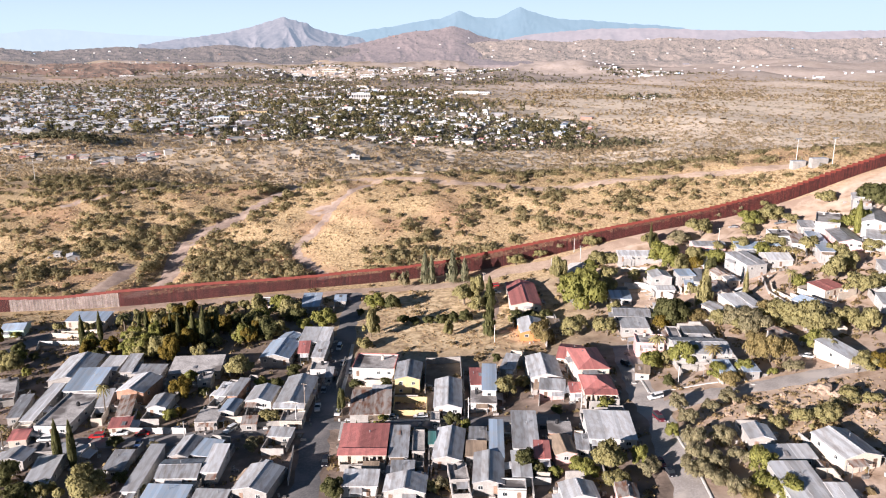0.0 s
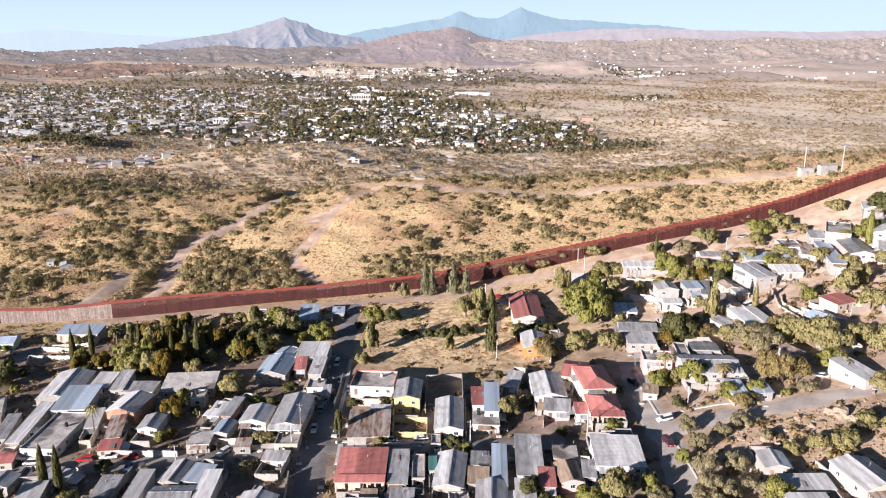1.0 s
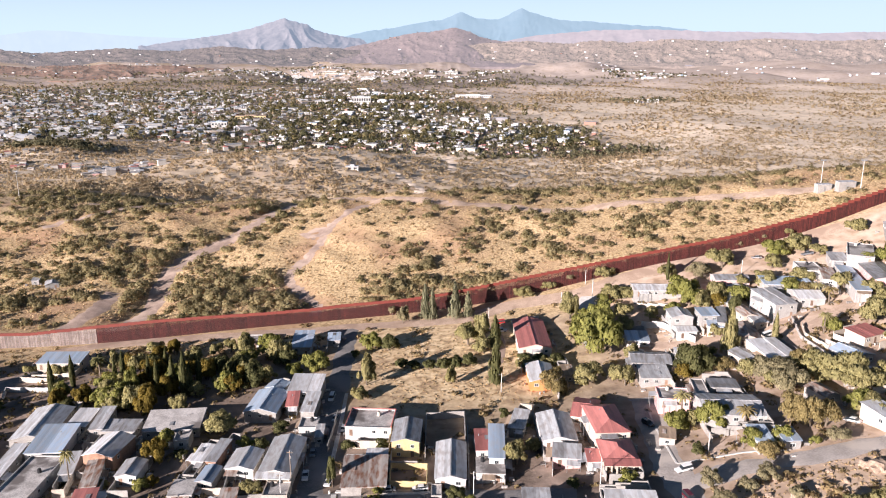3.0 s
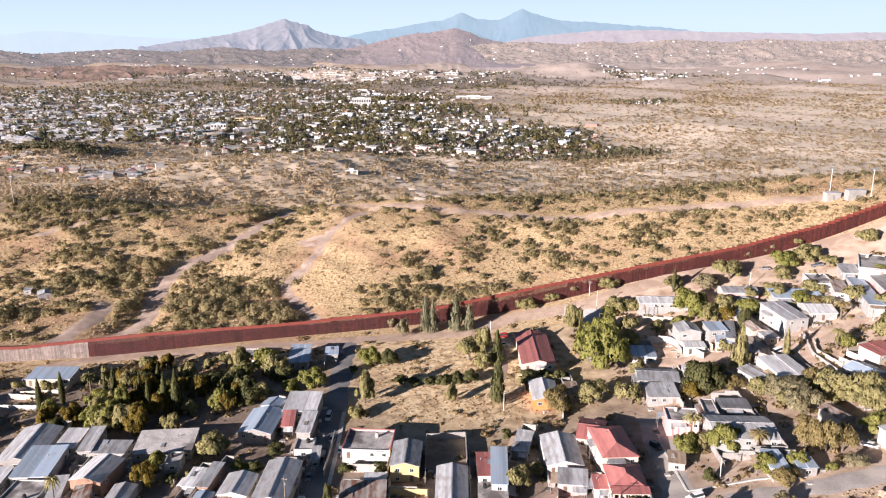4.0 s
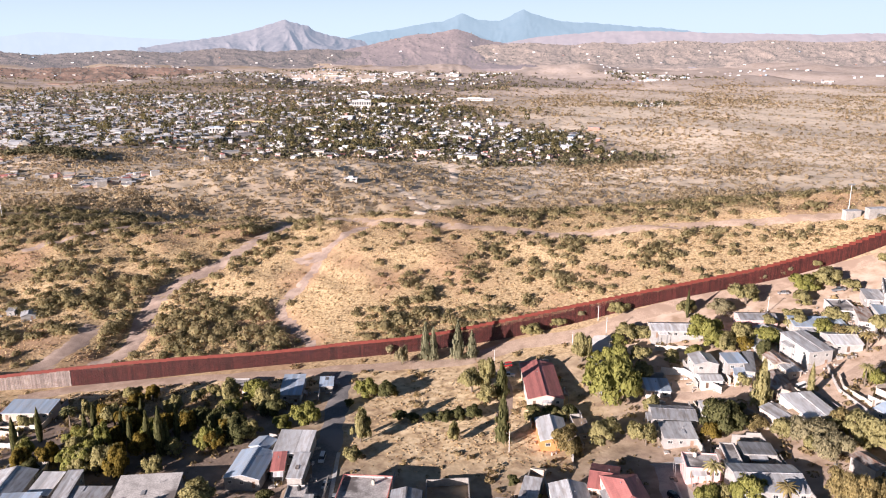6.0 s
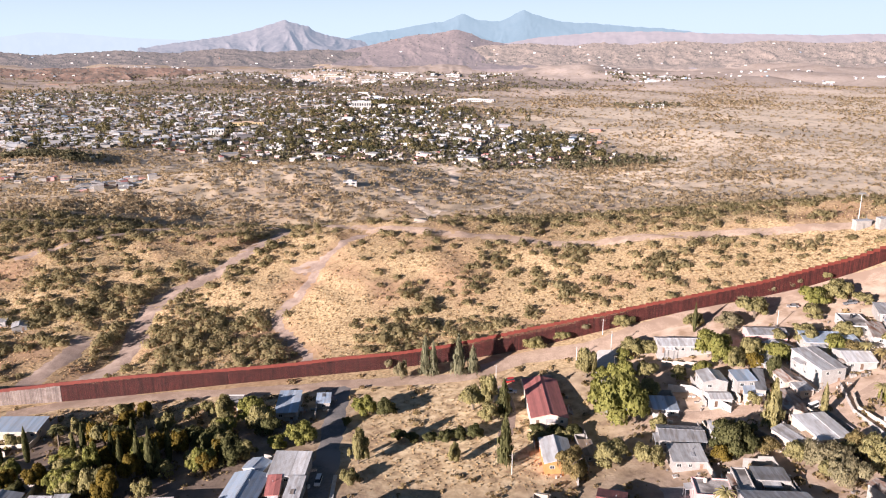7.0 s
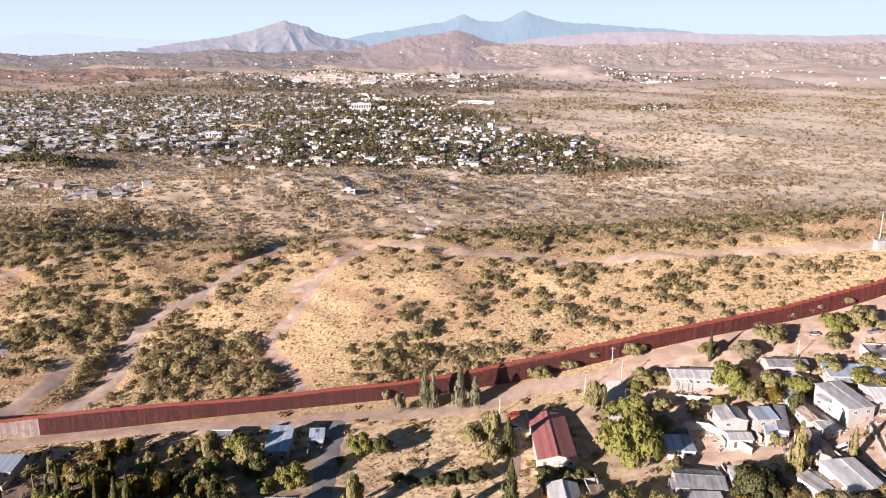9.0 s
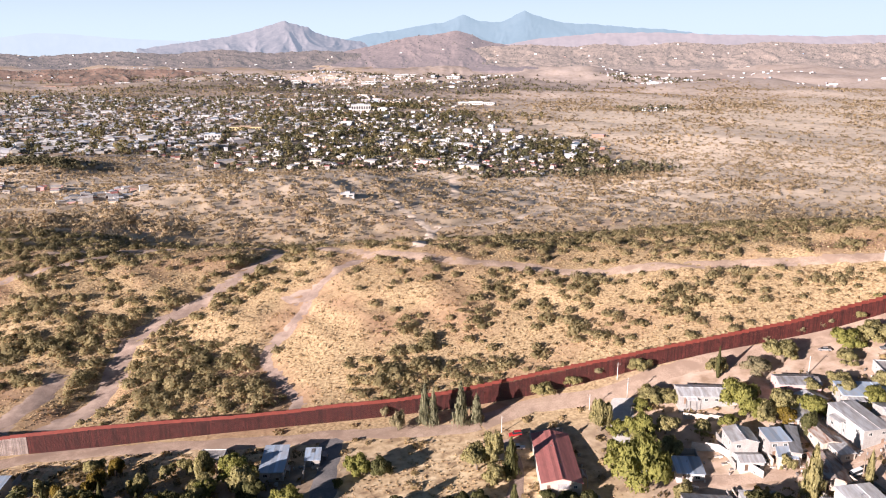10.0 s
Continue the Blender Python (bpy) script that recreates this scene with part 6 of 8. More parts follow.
def crown_points(kind, rng):
    """Places and sizes of the leaf sprays in a crown one unit high and one unit in radius."""
    if kind == "cypress":
        z = rng.uniform(0.03, 1.0, 1500)
        r = 0.92 * np.sin(np.pi * np.clip(z, 0, 1) ** 0.75) ** 0.7 * rng.uniform(0.7, 1.05, 1500)
        t = rng.uniform(0, math.tau, 1500)
        return np.stack([r * np.cos(t), r * np.sin(t), z], 1), rng.uniform(0.08, 0.2, 1500), np.stack([np.cos(t), np.sin(t), 0.1 + 0 * t], 1)
    if kind == "conifer":
        z = rng.uniform(0.08, 1.0, 1900) ** 0.9
        t = rng.uniform(0, math.tau, 1900)
        whorl = 0.75 + 0.25 * np.cos(z * 50) + 0.2 * np.sin(3 * t + z * 17)
        r = (1.03 - z) ** 0.7 * whorl * rng.uniform(0.35, 1.05, 1900)
        return np.stack([r * np.cos(t), r * np.sin(t), z], 1), rng.uniform(0.06, 0.15, 1900), np.stack([np.cos(t), np.sin(t), 0.4 + 0 * t], 1)
    lobes = [(0.0, 0.0, 0.55, 0.42)]
    for _ in range(19):
        t, q = rng.uniform(0, math.tau), rng.uniform(0.25, 0.8)
        lobes.append((q * math.cos(t), q * math.sin(t), rng.uniform(0.22, 0.84 - 0.25 * q), rng.uniform(0.17, 0.34)))
    P, O = [], []
    for x, y, z, r in lobes:
        n = int(1100 * r)
        d = rng.normal(size=(n, 3))
        d /= np.linalg.norm(d, axis=1)[:, None]
        d[:, 2] = np.where(d[:, 2] < -0.4, -d[:, 2], d[:, 2])
        rr = r * np.where(rng.uniform(0, 1, (n, 1)) < 0.1, rng.uniform(1.0, 1.3, (n, 1)), rng.uniform(0.66, 1.12, (n, 1)))
        P.append(np.array([x, y, z]) + d * rr * np.array([1, 1, 0.62]))
        O.append(d + 0.5 * np.array([x, y, z - 0.3]))
    P = np.concatenate(P)
    P[:, 2] = np.clip(P[:, 2], 0.06, 1.05)
    return P, rng.uniform(0.036, 0.08, len(P)), np.concatenate(O)


def palm_meshes(leaf):
    bm = bmesh.new()
    rng = random.Random(5)
    for i in range(26):
        t = i * 2.4
        drop = 0.3 - 0.75 * (i / 26)
        prev = None
        for k in range(6):
            s = k / 5
            r = s * 1.0 * (0.9 + 0.1 * rng.random())
            z = 0.86 + 0.2 * s * (0.4 + drop) - 0.2 * s * s * (0.9 - drop)
            w = 0.13 * math.sin(math.pi * (0.12 + 0.8 * s))
            c, sn = math.cos(t), math.sin(t)
            now = [bm.verts.new((r * c - w * sn, r * sn + w * c, z - 0.02)), bm.verts.new((r * c, r * sn, z)), bm.verts.new((r * c + w * sn, r * sn - w * c, z - 0.02))]
            if prev:
                bm.faces.new((prev[0], prev[1], now[1], now[0]))
                bm.faces.new((prev[1], prev[2], now[2], now[1]))
            prev = now
    crown = bpy.data.meshes.new("fronds")
    bm.to_mesh(crown)
    bm.free()
    crown.materials.append(LEAF[leaf])
    bm = bmesh.new()
    for k in range(6):
        rod(bm, (0.02 * math.sin(k), 0, -0.08 + 0.16 * k), (0.02 * math.sin(k + 1), 0, 0.08 + 0.16 * k), 0.12 - 0.008 * k, 0.105 - 0.008 * k, 8)
    trunk = bpy.data.meshes.new("trunk")
    bm.to_mesh(trunk)
    bm.free()
    trunk.materials.append(BARK)
    return trunk, crown


def tree_meshes(kind, leaf, variant):
    if kind == "palm":
        return palm_meshes(leaf)
    rng = np.random.default_rng(abs(hash_of(kind + leaf)) + variant)
    P, S, O = crown_points(kind, rng)
    V, F, N = leaf_sprays(P, S * (0.8 if leaf in ("grey", "reed") else 1.0), rng, O, up=3.0 if leaf == "reed" else 0.0, lay=1.15)
    crown = mesh_of_sprays("crown", V, F, N, LEAF[leaf])
    bm = bmesh.new()
    tall = 0.95 if kind in ("cypress", "conifer") else 0.5
    rod(bm, (0, 0, -0.1), (0.02, 0.01, tall * 0.55), 0.085, 0.06, 7)
    rod(bm, (0.02, 0.01, tall * 0.55), (0, 0, tall), 0.06, 0.02, 7)
    if kind == "broad":
        for i in range(6):
            t = i * 1.1 + variant
            q = rng.uniform(0.35, 0.6)
            rod(bm, (0.02, 0.01, 0.18 + 0.04 * i), (q * math.cos(t), q * math.sin(t), rng.uniform(0.5, 0.72)), 0.045, 0.012, 5)
    trunk = bpy.data.meshes.new("trunk")
    bm.to_mesh(trunk)
    bm.free()
    trunk.materials.append(BARK)
    return trunk, crown


def hash_of(s):
    k = 0
    for ch in s:
        k = (k * 31 + ord(ch)) % 100003
    return k


TREES = {}
LEAF_WORD = {"silver": "grey-green", "green": "fresh green", "olive": "dull olive", "dark": "dark green", "yellow": "autumn-yellow", "grey": "dry grey-brown", "reed": "straw-yellow"}
plant_count = 0


def plant(x, y, h, r, kind, leaf):
    global plant_count
    plant_count += 1
    variant = plant_count % 3
    key = (kind, leaf, variant)
    if key not in TREES:
        TREES[key] = tree_meshes(kind, leaf, variant)
    trunk, crown = TREES[key]
    small = h < 4.2
    name = {"broad": "shrub" if small else "tree", "cypress": "cypress_tree", "conifer": "conifer_tree", "palm": "palm_tree"}[kind]
    label = {"broad": "%s leafy %s with an uneven crown" % (LEAF_WORD[leaf], "shrub" if small else "tree"), "cypress": "slim %s cypress tree" % LEAF_WORD[leaf],
             "conifer": "pointed %s conifer tree" % LEAF_WORD[leaf], "palm": "palm tree with %s arching fronds" % LEAF_WORD[leaf]}[kind]
    root = tagged(new(name), label, "shrub" if small and kind == "broad" else "tree", "village trees")
    if kind == "broad":
        r, h = 1.1 * min(r, 0.5 * r + 0.33 * h), h * 1.12
    root.matrix_basis = pose(x, y, ground(x, y) - 0.1, 0, 0, plant_count * 77 % 360) @ Matrix.Diagonal((r, r, h, 1))
    for nm, me in (("trunk", trunk), ("fronds" if kind == "palm" else "crown", crown)):
        o = new(nm, me)
        o.parent = root


plant(-86.2, 323.1, 5.7, 2.7, 'broad', 'olive')
plant(-68.3, 317.8, 8.8, 5.8, 'broad', 'green')
plant(-48.8, 299.6, 7.2, 5.8, 'broad', 'green')
plant(-76.3, 284.5, 7.7, 3.7, 'broad', 'green')
plant(-69.6, 292.5, 7.2, 5.4, 'broad', 'dark')
plant(-81.0, 288.3, 4.7, 3.2, 'broad', 'olive')
plant(-70.0, 251.6, 7.4, 7.1, 'broad', 'olive')
plant(-60.6, 242.3, 3.8, 3.0, 'broad', 'green')
plant(-131.1, 303.0, 9.3, 3.3, 'palm', 'dark')
plant(-137.0, 283.3, 8.8, 3.1, 'palm', 'olive')
plant(-126.4, 279.1, 6.9, 4.0, 'broad', 'yellow')
plant(-117.7, 274.5, 7.7, 4.0, 'broad', 'green')
plant(-106.0, 272.5, 9.1, 4.7, 'broad', 'olive')
plant(-100.8, 269.1, 10.4, 4.6, 'broad', 'yellow')
plant(-105.8, 296.0, 9.0, 4.3, 'broad', 'yellow')
plant(-115.9, 303.9, 8.2, 4.0, 'broad', 'olive')
plant(-125.0, 311.9, 6.7, 3.3, 'broad', 'grey')
plant(-98.4, 290.5, 8.0, 3.4, 'broad', 'green')
plant(-87.7, 280.7, 5.4, 3.3, 'broad', 'olive')
plant(-88.7, 296.1, 6.9, 3.1, 'broad', 'olive')
plant(-138.7, 281.8, 14.4, 1.3, 'cypress', 'dark')
plant(-137.5, 294.5, 11.8, 1.1, 'cypress', 'dark')
plant(-119.9, 290.6, 10.8, 1.1, 'cypress', 'dark')
plant(-104.7, 300.4, 10.6, 1.2, 'cypress', 'dark')
plant(-96.6, 283.8, 13.6, 1.3, 'cypress', 'dark')
plant(-91.5, 280.8, 15.6, 1.7, 'cypress', 'dark')
plant(-90.2, 283.1, 11.4, 1.1, 'cypress', 'dark')
plant(-85.9, 234.8, 7.5, 4.1, 'broad', 'yellow')
plant(-86.3, 245.0, 5.7, 2.7, 'broad', 'green')
plant(-84.2, 220.4, 3.4, 2.8, 'broad', 'green')
plant(-82.0, 221.9, 3.5, 2.1, 'broad', 'yellow')
plant(-159.4, 266.7, 7.7, 4.6, 'broad', 'olive')
plant(-150.2, 261.0, 3.4, 2.0, 'broad', 'green')
plant(-135.1, 260.3, 3.6, 2.4, 'broad', 'dark')
plant(-105.8, 223.7, 12.8, 2.1, 'palm', 'olive')
plant(-106.8, 194.7, 13.2, 1.3, 'cypress', 'dark')
plant(-101.9, 193.0, 13.7, 1.2, 'cypress', 'dark')
plant(-92.6, 177.2, 8.1, 7.5, 'broad', 'olive')
plant(-117.4, 185.8, 7.6, 4.2, 'broad', 'dark')
plant(-130.2, 208.5, 7.7, 2.0, 'palm', 'olive')
plant(-95.2, 205.1, 2.8, 2.6, 'broad', 'dark')
plant(-78.5, 178.4, 2.6, 2.0, 'broad', 'olive')
plant(-52.1, 215.7, 4.0, 3.8, 'broad', 'olive')
plant(-54.0, 198.5, 3.6, 2.9, 'broad', 'grey')
plant(-29.6, 318.0, 6.9, 4.4, 'broad', 'green')
plant(-22.2, 316.2, 6.0, 3.9, 'broad', 'dark')
plant(-27.9, 284.5, 11.5, 3.5, 'broad', 'olive')
plant(-29.4, 273.6, 4.3, 3.4, 'broad', 'olive')
plant(-34.3, 311.0, 2.7, 1.9, 'broad', 'dark')
plant(-15.8, 298.6, 3.2, 2.7, 'broad', 'dark')
plant(-11.2, 297.0, 3.1, 3.0, 'broad', 'dark')
plant(-6.1, 295.2, 3.5, 2.9, 'broad', 'dark')
plant(-0.9, 296.1, 3.9, 3.2, 'broad', 'dark')
plant(3.6, 297.4, 4.0, 3.0, 'broad', 'dark')
plant(8.7, 298.1, 4.5, 3.0, 'broad', 'dark')
plant(1.7, 283.1, 6.9, 2.2, 'broad', 'olive')
plant(17.8, 281.7, 16.1, 3.3, 'conifer', 'dark')
plant(9.2, 317.1, 9.0, 5.3, 'broad', 'olive')
plant(15.1, 318.8, 12.6, 4.4, 'broad', 'olive')
plant(-8.4, 348.5, 15.3, 2.9, 'conifer', 'silver')
plant(-5.3, 348.1, 13.2, 2.4, 'conifer', 'silver')
plant(4.5, 346.1, 16.2, 3.1, 'conifer', 'silver')
plant(10.0, 346.7, 11.0, 2.9, 'conifer', 'silver')
plant(-18.1, 345.7, 8.3, 2.6, 'broad', 'grey')
plant(-23.2, 356.2, 4.7, 2.4, 'broad', 'grey')
plant(-29.0, 240.2, 3.1, 2.6, 'broad', 'dark')
plant(-30.9, 218.6, 8.9, 1.4, 'broad', 'dark')
plant(-28.0, 206.0, 4.3, 0.5, 'cypress', 'dark')
plant(-24.9, 205.0, 4.6, 0.5, 'cypress', 'dark')
plant(-21.1, 204.7, 4.9, 0.5, 'cypress', 'dark')
plant(-18.6, 213.0, 2.8, 2.7, 'broad', 'green')
plant(35.1, 360.7, 5.3, 5.0, 'broad', 'olive')
plant(46.4, 363.5, 4.6, 4.2, 'broad', 'olive')
plant(57.0, 367.0, 4.9, 4.7, 'broad', 'grey')
plant(71.7, 364.9, 5.3, 5.1, 'broad', 'olive')
plant(121.2, 357.1, 8.2, 7.8, 'broad', 'olive')
plant(145.7, 359.6, 7.3, 7.0, 'broad', 'green')
plant(154.6, 360.5, 7.3, 7.0, 'broad', 'olive')
plant(120.3, 371.3, 3.0, 2.6, 'broad', 'grey')
plant(133.2, 373.4, 3.6, 3.4, 'broad', 'grey')
plant(143.1, 375.5, 4.5, 4.3, 'broad', 'grey')
plant(155.6, 375.2, 4.1, 3.9, 'broad', 'olive')
plant(168.4, 384.7, 2.3, 2.2, 'broad', 'olive')
plant(51.5, 333.4, 12.1, 3.4, 'broad', 'olive')
plant(62.5, 325.8, 9.5, 4.8, 'broad', 'green')
plant(56.3, 368.6, 4.5, 4.3, 'broad', 'grey')
plant(55.8, 303.1, 16.0, 9.7, 'broad', 'green')
plant(48.4, 278.2, 7.8, 6.0, 'broad', 'olive')
plant(58.2, 279.2, 5.3, 3.4, 'broad', 'olive')
plant(36.8, 274.2, 8.0, 5.1, 'broad', 'reed')
plant(29.9, 298.4, 3.7, 2.7, 'broad', 'dark')
plant(35.5, 296.8, 3.9, 3.2, 'broad', 'dark')
plant(41.8, 296.9, 4.0, 3.0, 'broad', 'dark')
plant(52.1, 334.4, 7.9, 3.0, 'broad', 'olive')
plant(67.0, 341.1, 4.6, 3.6, 'broad', 'green')
plant(78.3, 342.9, 4.5, 4.1, 'broad', 'olive')
plant(97.8, 334.9, 10.0, 6.3, 'broad', 'green')
plant(102.2, 325.7, 7.3, 4.2, 'broad', 'olive')
plant(109.9, 328.6, 8.1, 4.6, 'broad', 'olive')
plant(108.4, 321.5, 6.8, 3.4, 'broad', 'yellow')
plant(120.0, 324.7, 5.9, 4.5, 'broad', 'green')
plant(71.0, 345.1, 6.1, 5.3, 'broad', 'olive')
plant(76.6, 343.1, 4.7, 4.5, 'broad', 'olive')
plant(56.8, 329.4, 5.5, 3.9, 'broad', 'green')
plant(63.6, 325.1, 4.8, 4.6, 'broad', 'olive')
plant(71.7, 327.5, 6.7, 3.9, 'broad', 'olive')
plant(96.9, 357.4, 5.3, 5.1, 'broad', 'olive')
plant(96.6, 353.0, 11.3, 0.8, 'cypress', 'dark')
plant(109.9, 352.9, 6.6, 6.3, 'broad', 'grey')
plant(131.4, 330.6, 6.9, 5.4, 'broad', 'olive')
plant(136.7, 324.2, 5.7, 4.9, 'broad', 'green')
plant(139.6, 348.8, 5.9, 4.5, 'broad', 'olive')
plant(99.8, 300.1, 5.1, 2.4, 'broad', 'olive')
plant(111.7, 314.7, 8.6, 2.6, 'broad', 'dark')
plant(139.8, 318.0, 5.9, 3.3, 'broad', 'reed')
plant(100.2, 285.0, 16.3, 3.9, 'conifer', 'olive')
plant(116.0, 285.8, 10.7, 1.1, 'cypress', 'olive')
plant(88.8, 292.9, 1.8, 1.7, 'broad', 'yellow')
plant(84.0, 274.2, 10.6, 6.7, 'broad', 'dark')
plant(80.3, 271.1, 6.4, 3.1, 'broad', 'yellow')
plant(94.0, 271.6, 5.3, 3.7, 'broad', 'reed')
plant(103.8, 258.3, 8.4, 6.3, 'broad', 'grey')
plant(105.6, 248.9, 8.3, 5.0, 'broad', 'grey')
plant(117.4, 256.7, 8.4, 6.2, 'broad', 'olive')
plant(122.5, 250.1, 9.5, 7.0, 'broad', 'olive')
plant(123.7, 241.5, 7.7, 5.5, 'broad', 'olive')
plant(115.7, 264.1, 6.7, 3.6, 'broad', 'reed')
plant(98.1, 228.4, 8.9, 4.0, 'broad', 'reed')
plant(100.7, 224.4, 9.7, 4.5, 'broad', 'reed')
plant(104.5, 223.2, 7.7, 3.9, 'broad', 'reed')
plant(116.6, 230.2, 6.6, 4.0, 'broad', 'green')
plant(77.6, 233.4, 8.0, 4.7, 'broad', 'green')
plant(67.6, 234.8, 5.6, 4.1, 'broad', 'green')
plant(72.1, 237.6, 5.1, 2.9, 'broad', 'olive')
plant(71.4, 243.7, 9.2, 3.0, 'palm', 'olive')
plant(85.2, 230.0, 7.1, 3.1, 'palm', 'reed')
plant(83.2, 218.1, 5.2, 3.2, 'broad', 'green')
plant(90.4, 217.7, 5.2, 2.8, 'broad', 'green')
plant(68.0, 218.3, 3.9, 1.8, 'broad', 'dark')
plant(97.5, 214.5, 2.5, 1.7, 'broad', 'green')
plant(104.1, 213.9, 3.9, 3.7, 'broad', 'grey')
plant(84.2, 211.3, 5.2, 3.4, 'broad', 'reed')
plant(132.3, 284.8, 8.8, 2.5, 'palm', 'olive')
plant(135.3, 284.1, 5.3, 2.7, 'broad', 'green')
plant(99.3, 329.0, 7.2, 4.5, 'broad', 'green')
plant(110.6, 330.0, 7.3, 4.5, 'broad', 'olive')
plant(117.2, 326.4, 6.3, 3.9, 'broad', 'green')
plant(135.6, 286.1, 4.8, 3.0, 'broad', 'green')
plant(143.7, 306.3, 7.8, 3.2, 'palm', 'reed')
plant(142.9, 314.4, 6.6, 2.8, 'palm', 'olive')
plant(153.6, 315.3, 7.3, 4.7, 'broad', 'olive')
plant(149.7, 284.7, 9.4, 5.2, 'broad', 'olive')
plant(156.3, 292.0, 8.5, 4.8, 'broad', 'olive')
plant(170.7, 331.1, 5.9, 3.9, 'palm', 'green')
plant(178.0, 327.9, 9.9, 5.8, 'broad', 'green')
plant(176.6, 324.5, 13.5, 1.7, 'cypress', 'green')
plant(193.7, 345.8, 9.6, 9.2, 'broad', 'dark')
plant(180.4, 362.8, 5.6, 5.3, 'broad', 'olive')
plant(62.5, 171.6, 5.9, 3.1, 'broad', 'grey')
plant(65.9, 168.4, 5.3, 2.8, 'broad', 'grey')
plant(62.4, 165.1, 4.3, 2.7, 'broad', 'grey')
plant(59.0, 169.2, 4.2, 2.1, 'broad', 'grey')
plant(66.4, 201.6, 4.8, 2.7, 'broad', 'grey')
plant(65.5, 190.9, 5.2, 2.6, 'broad', 'grey')
plant(60.3, 185.7, 4.4, 2.0, 'broad', 'green')
plant(66.4, 157.5, 4.9, 2.8, 'broad', 'grey')
plant(68.8, 153.7, 4.0, 2.6, 'broad', 'reed')
plant(74.5, 163.9, 6.8, 3.5, 'broad', 'green')
plant(76.0, 153.2, 5.9, 4.0, 'broad', 'green')
plant(93.1, 182.5, 4.6, 4.4, 'broad', 'olive')
plant(98.8, 182.7, 4.8, 4.1, 'broad', 'olive')
plant(80.0, 200.3, 4.3, 3.0, 'broad', 'grey')
plant(73.4, 196.7, 3.8, 2.4, 'broad', 'grey')
plant(86.4, 183.5, 3.2, 2.9, 'broad', 'olive')
plant(41.6, 173.7, 7.8, 5.1, 'broad', 'olive')
plant(35.9, 173.0, 4.6, 3.1, 'broad', 'green')
plant(33.4, 175.0, 4.0, 2.3, 'broad', 'green')
plant(48.8, 174.6, 5.6, 2.3, 'broad', 'green')
plant(50.3, 169.7, 4.1, 3.3, 'broad', 'grey')
plant(41.6, 167.0, 3.8, 3.5, 'broad', 'olive')
plant(20.8, 178.5, 5.8, 3.2, 'broad', 'dark')
plant(24.2, 174.6, 3.5, 2.0, 'broad', 'dark')
plant(28.3, 173.7, 2.8, 2.0, 'broad', 'green')
plant(20.3, 226.1, 7.2, 3.9, 'broad', 'olive')
plant(23.5, 249.4, 3.9, 3.1, 'broad', 'green')
plant(19.2, 256.7, 3.4, 1.8, 'broad', 'dark')
plant(47.4, 209.5, 3.5, 3.3, 'broad', 'green')
plant(2.7, 209.0, 4.2, 2.3, 'broad', 'dark')
plant(6.7, 206.2, 3.0, 1.6, 'broad', 'green')
plant(-27.3, 172.2, 5.3, 3.1, 'broad', 'dark')
plant(-51.5, 251.6, 3.7, 2.8, 'broad', 'dark')
plant(-9.5, 183.4, 1.9, 1.8, 'broad', 'olive')
plant(-0.6, 173.6, 3.3, 2.3, 'broad', 'grey')
plant(136.2, 233.8, 9.3, 5.0, 'broad', 'olive')
plant(121.9, 209.5, 5.2, 3.9, 'broad', 'olive')
plant(107.9, 191.0, 4.1, 3.9, 'broad', 'olive')
plant(125.7, 207.7, 5.5, 3.2, 'broad', 'yellow')
plant(157.7, 268.0, 6.8, 4.9, 'broad', 'olive')
plant(149.4, 267.2, 8.4, 6.1, 'broad', 'olive')
plant(-113.3, 273.1, 8.0, 4.3, 'broad', 'olive')
plant(-116.0, 289.3, 6.9, 3.8, 'broad', 'olive')
plant(-97.1, 279.4, 8.3, 4.0, 'broad', 'yellow')
plant(-118.3, 326.4, 5.5, 3.4, 'broad', 'olive')
plant(-97.6, 311.2, 7.2, 3.2, 'broad', 'olive')
plant(-92.3, 321.2, 5.0, 2.9, 'broad', 'olive')
plant(-80.6, 320.6, 8.5, 4.4, 'broad', 'olive')
plant(-60.9, 306.9, 6.7, 4.2, 'broad', 'dark')
plant(-55.5, 295.6, 4.7, 3.6, 'broad', 'green')
plant(-64.8, 290.8, 6.8, 4.0, 'broad', 'olive')
plant(-136.9, 313.3, 4.1, 2.5, 'broad', 'olive')
plant(-157.6, 313.6, 4.0, 3.9, 'broad', 'dark')
plant(-161.9, 309.9, 3.5, 3.3, 'broad', 'olive')
plant(-131.0, 274.5, 4.1, 3.0, 'broad', 'dark')
plant(-110.1, 324.4, 6.7, 3.0, 'broad', 'yellow')
plant(-155.6, 277.4, 2.7, 2.6, 'broad', 'dark')
plant(-176.2, 303.2, 2.5, 2.3, 'broad', 'green')
plant(-164.7, 271.4, 6.2, 4.2, 'broad', 'olive')
plant(-131.9, 249.2, 2.8, 2.0, 'broad', 'dark')
plant(-95.9, 222.0, 2.5, 1.8, 'broad', 'olive')
plant(-79.0, 236.5, 2.9, 2.2, 'broad', 'dark')
plant(-73.8, 238.2, 2.5, 2.2, 'broad', 'olive')
plant(-83.2, 201.6, 2.6, 1.6, 'broad', 'grey')
plant(-85.5, 184.9, 2.8, 2.7, 'broad', 'dark')
plant(-108.8, 176.1, 5.4, 4.3, 'broad', 'dark')
plant(-103.8, 179.2, 4.2, 3.8, 'broad', 'olive')
plant(-55.5, 265.6, 3.2, 2.5, 'broad', 'olive')
plant(-55.7, 241.4, 3.3, 2.3, 'broad', 'dark')
plant(-18.6, 239.3, 3.3, 2.3, 'broad', 'dark')
plant(-13.9, 238.7, 2.7, 1.9, 'broad', 'olive')
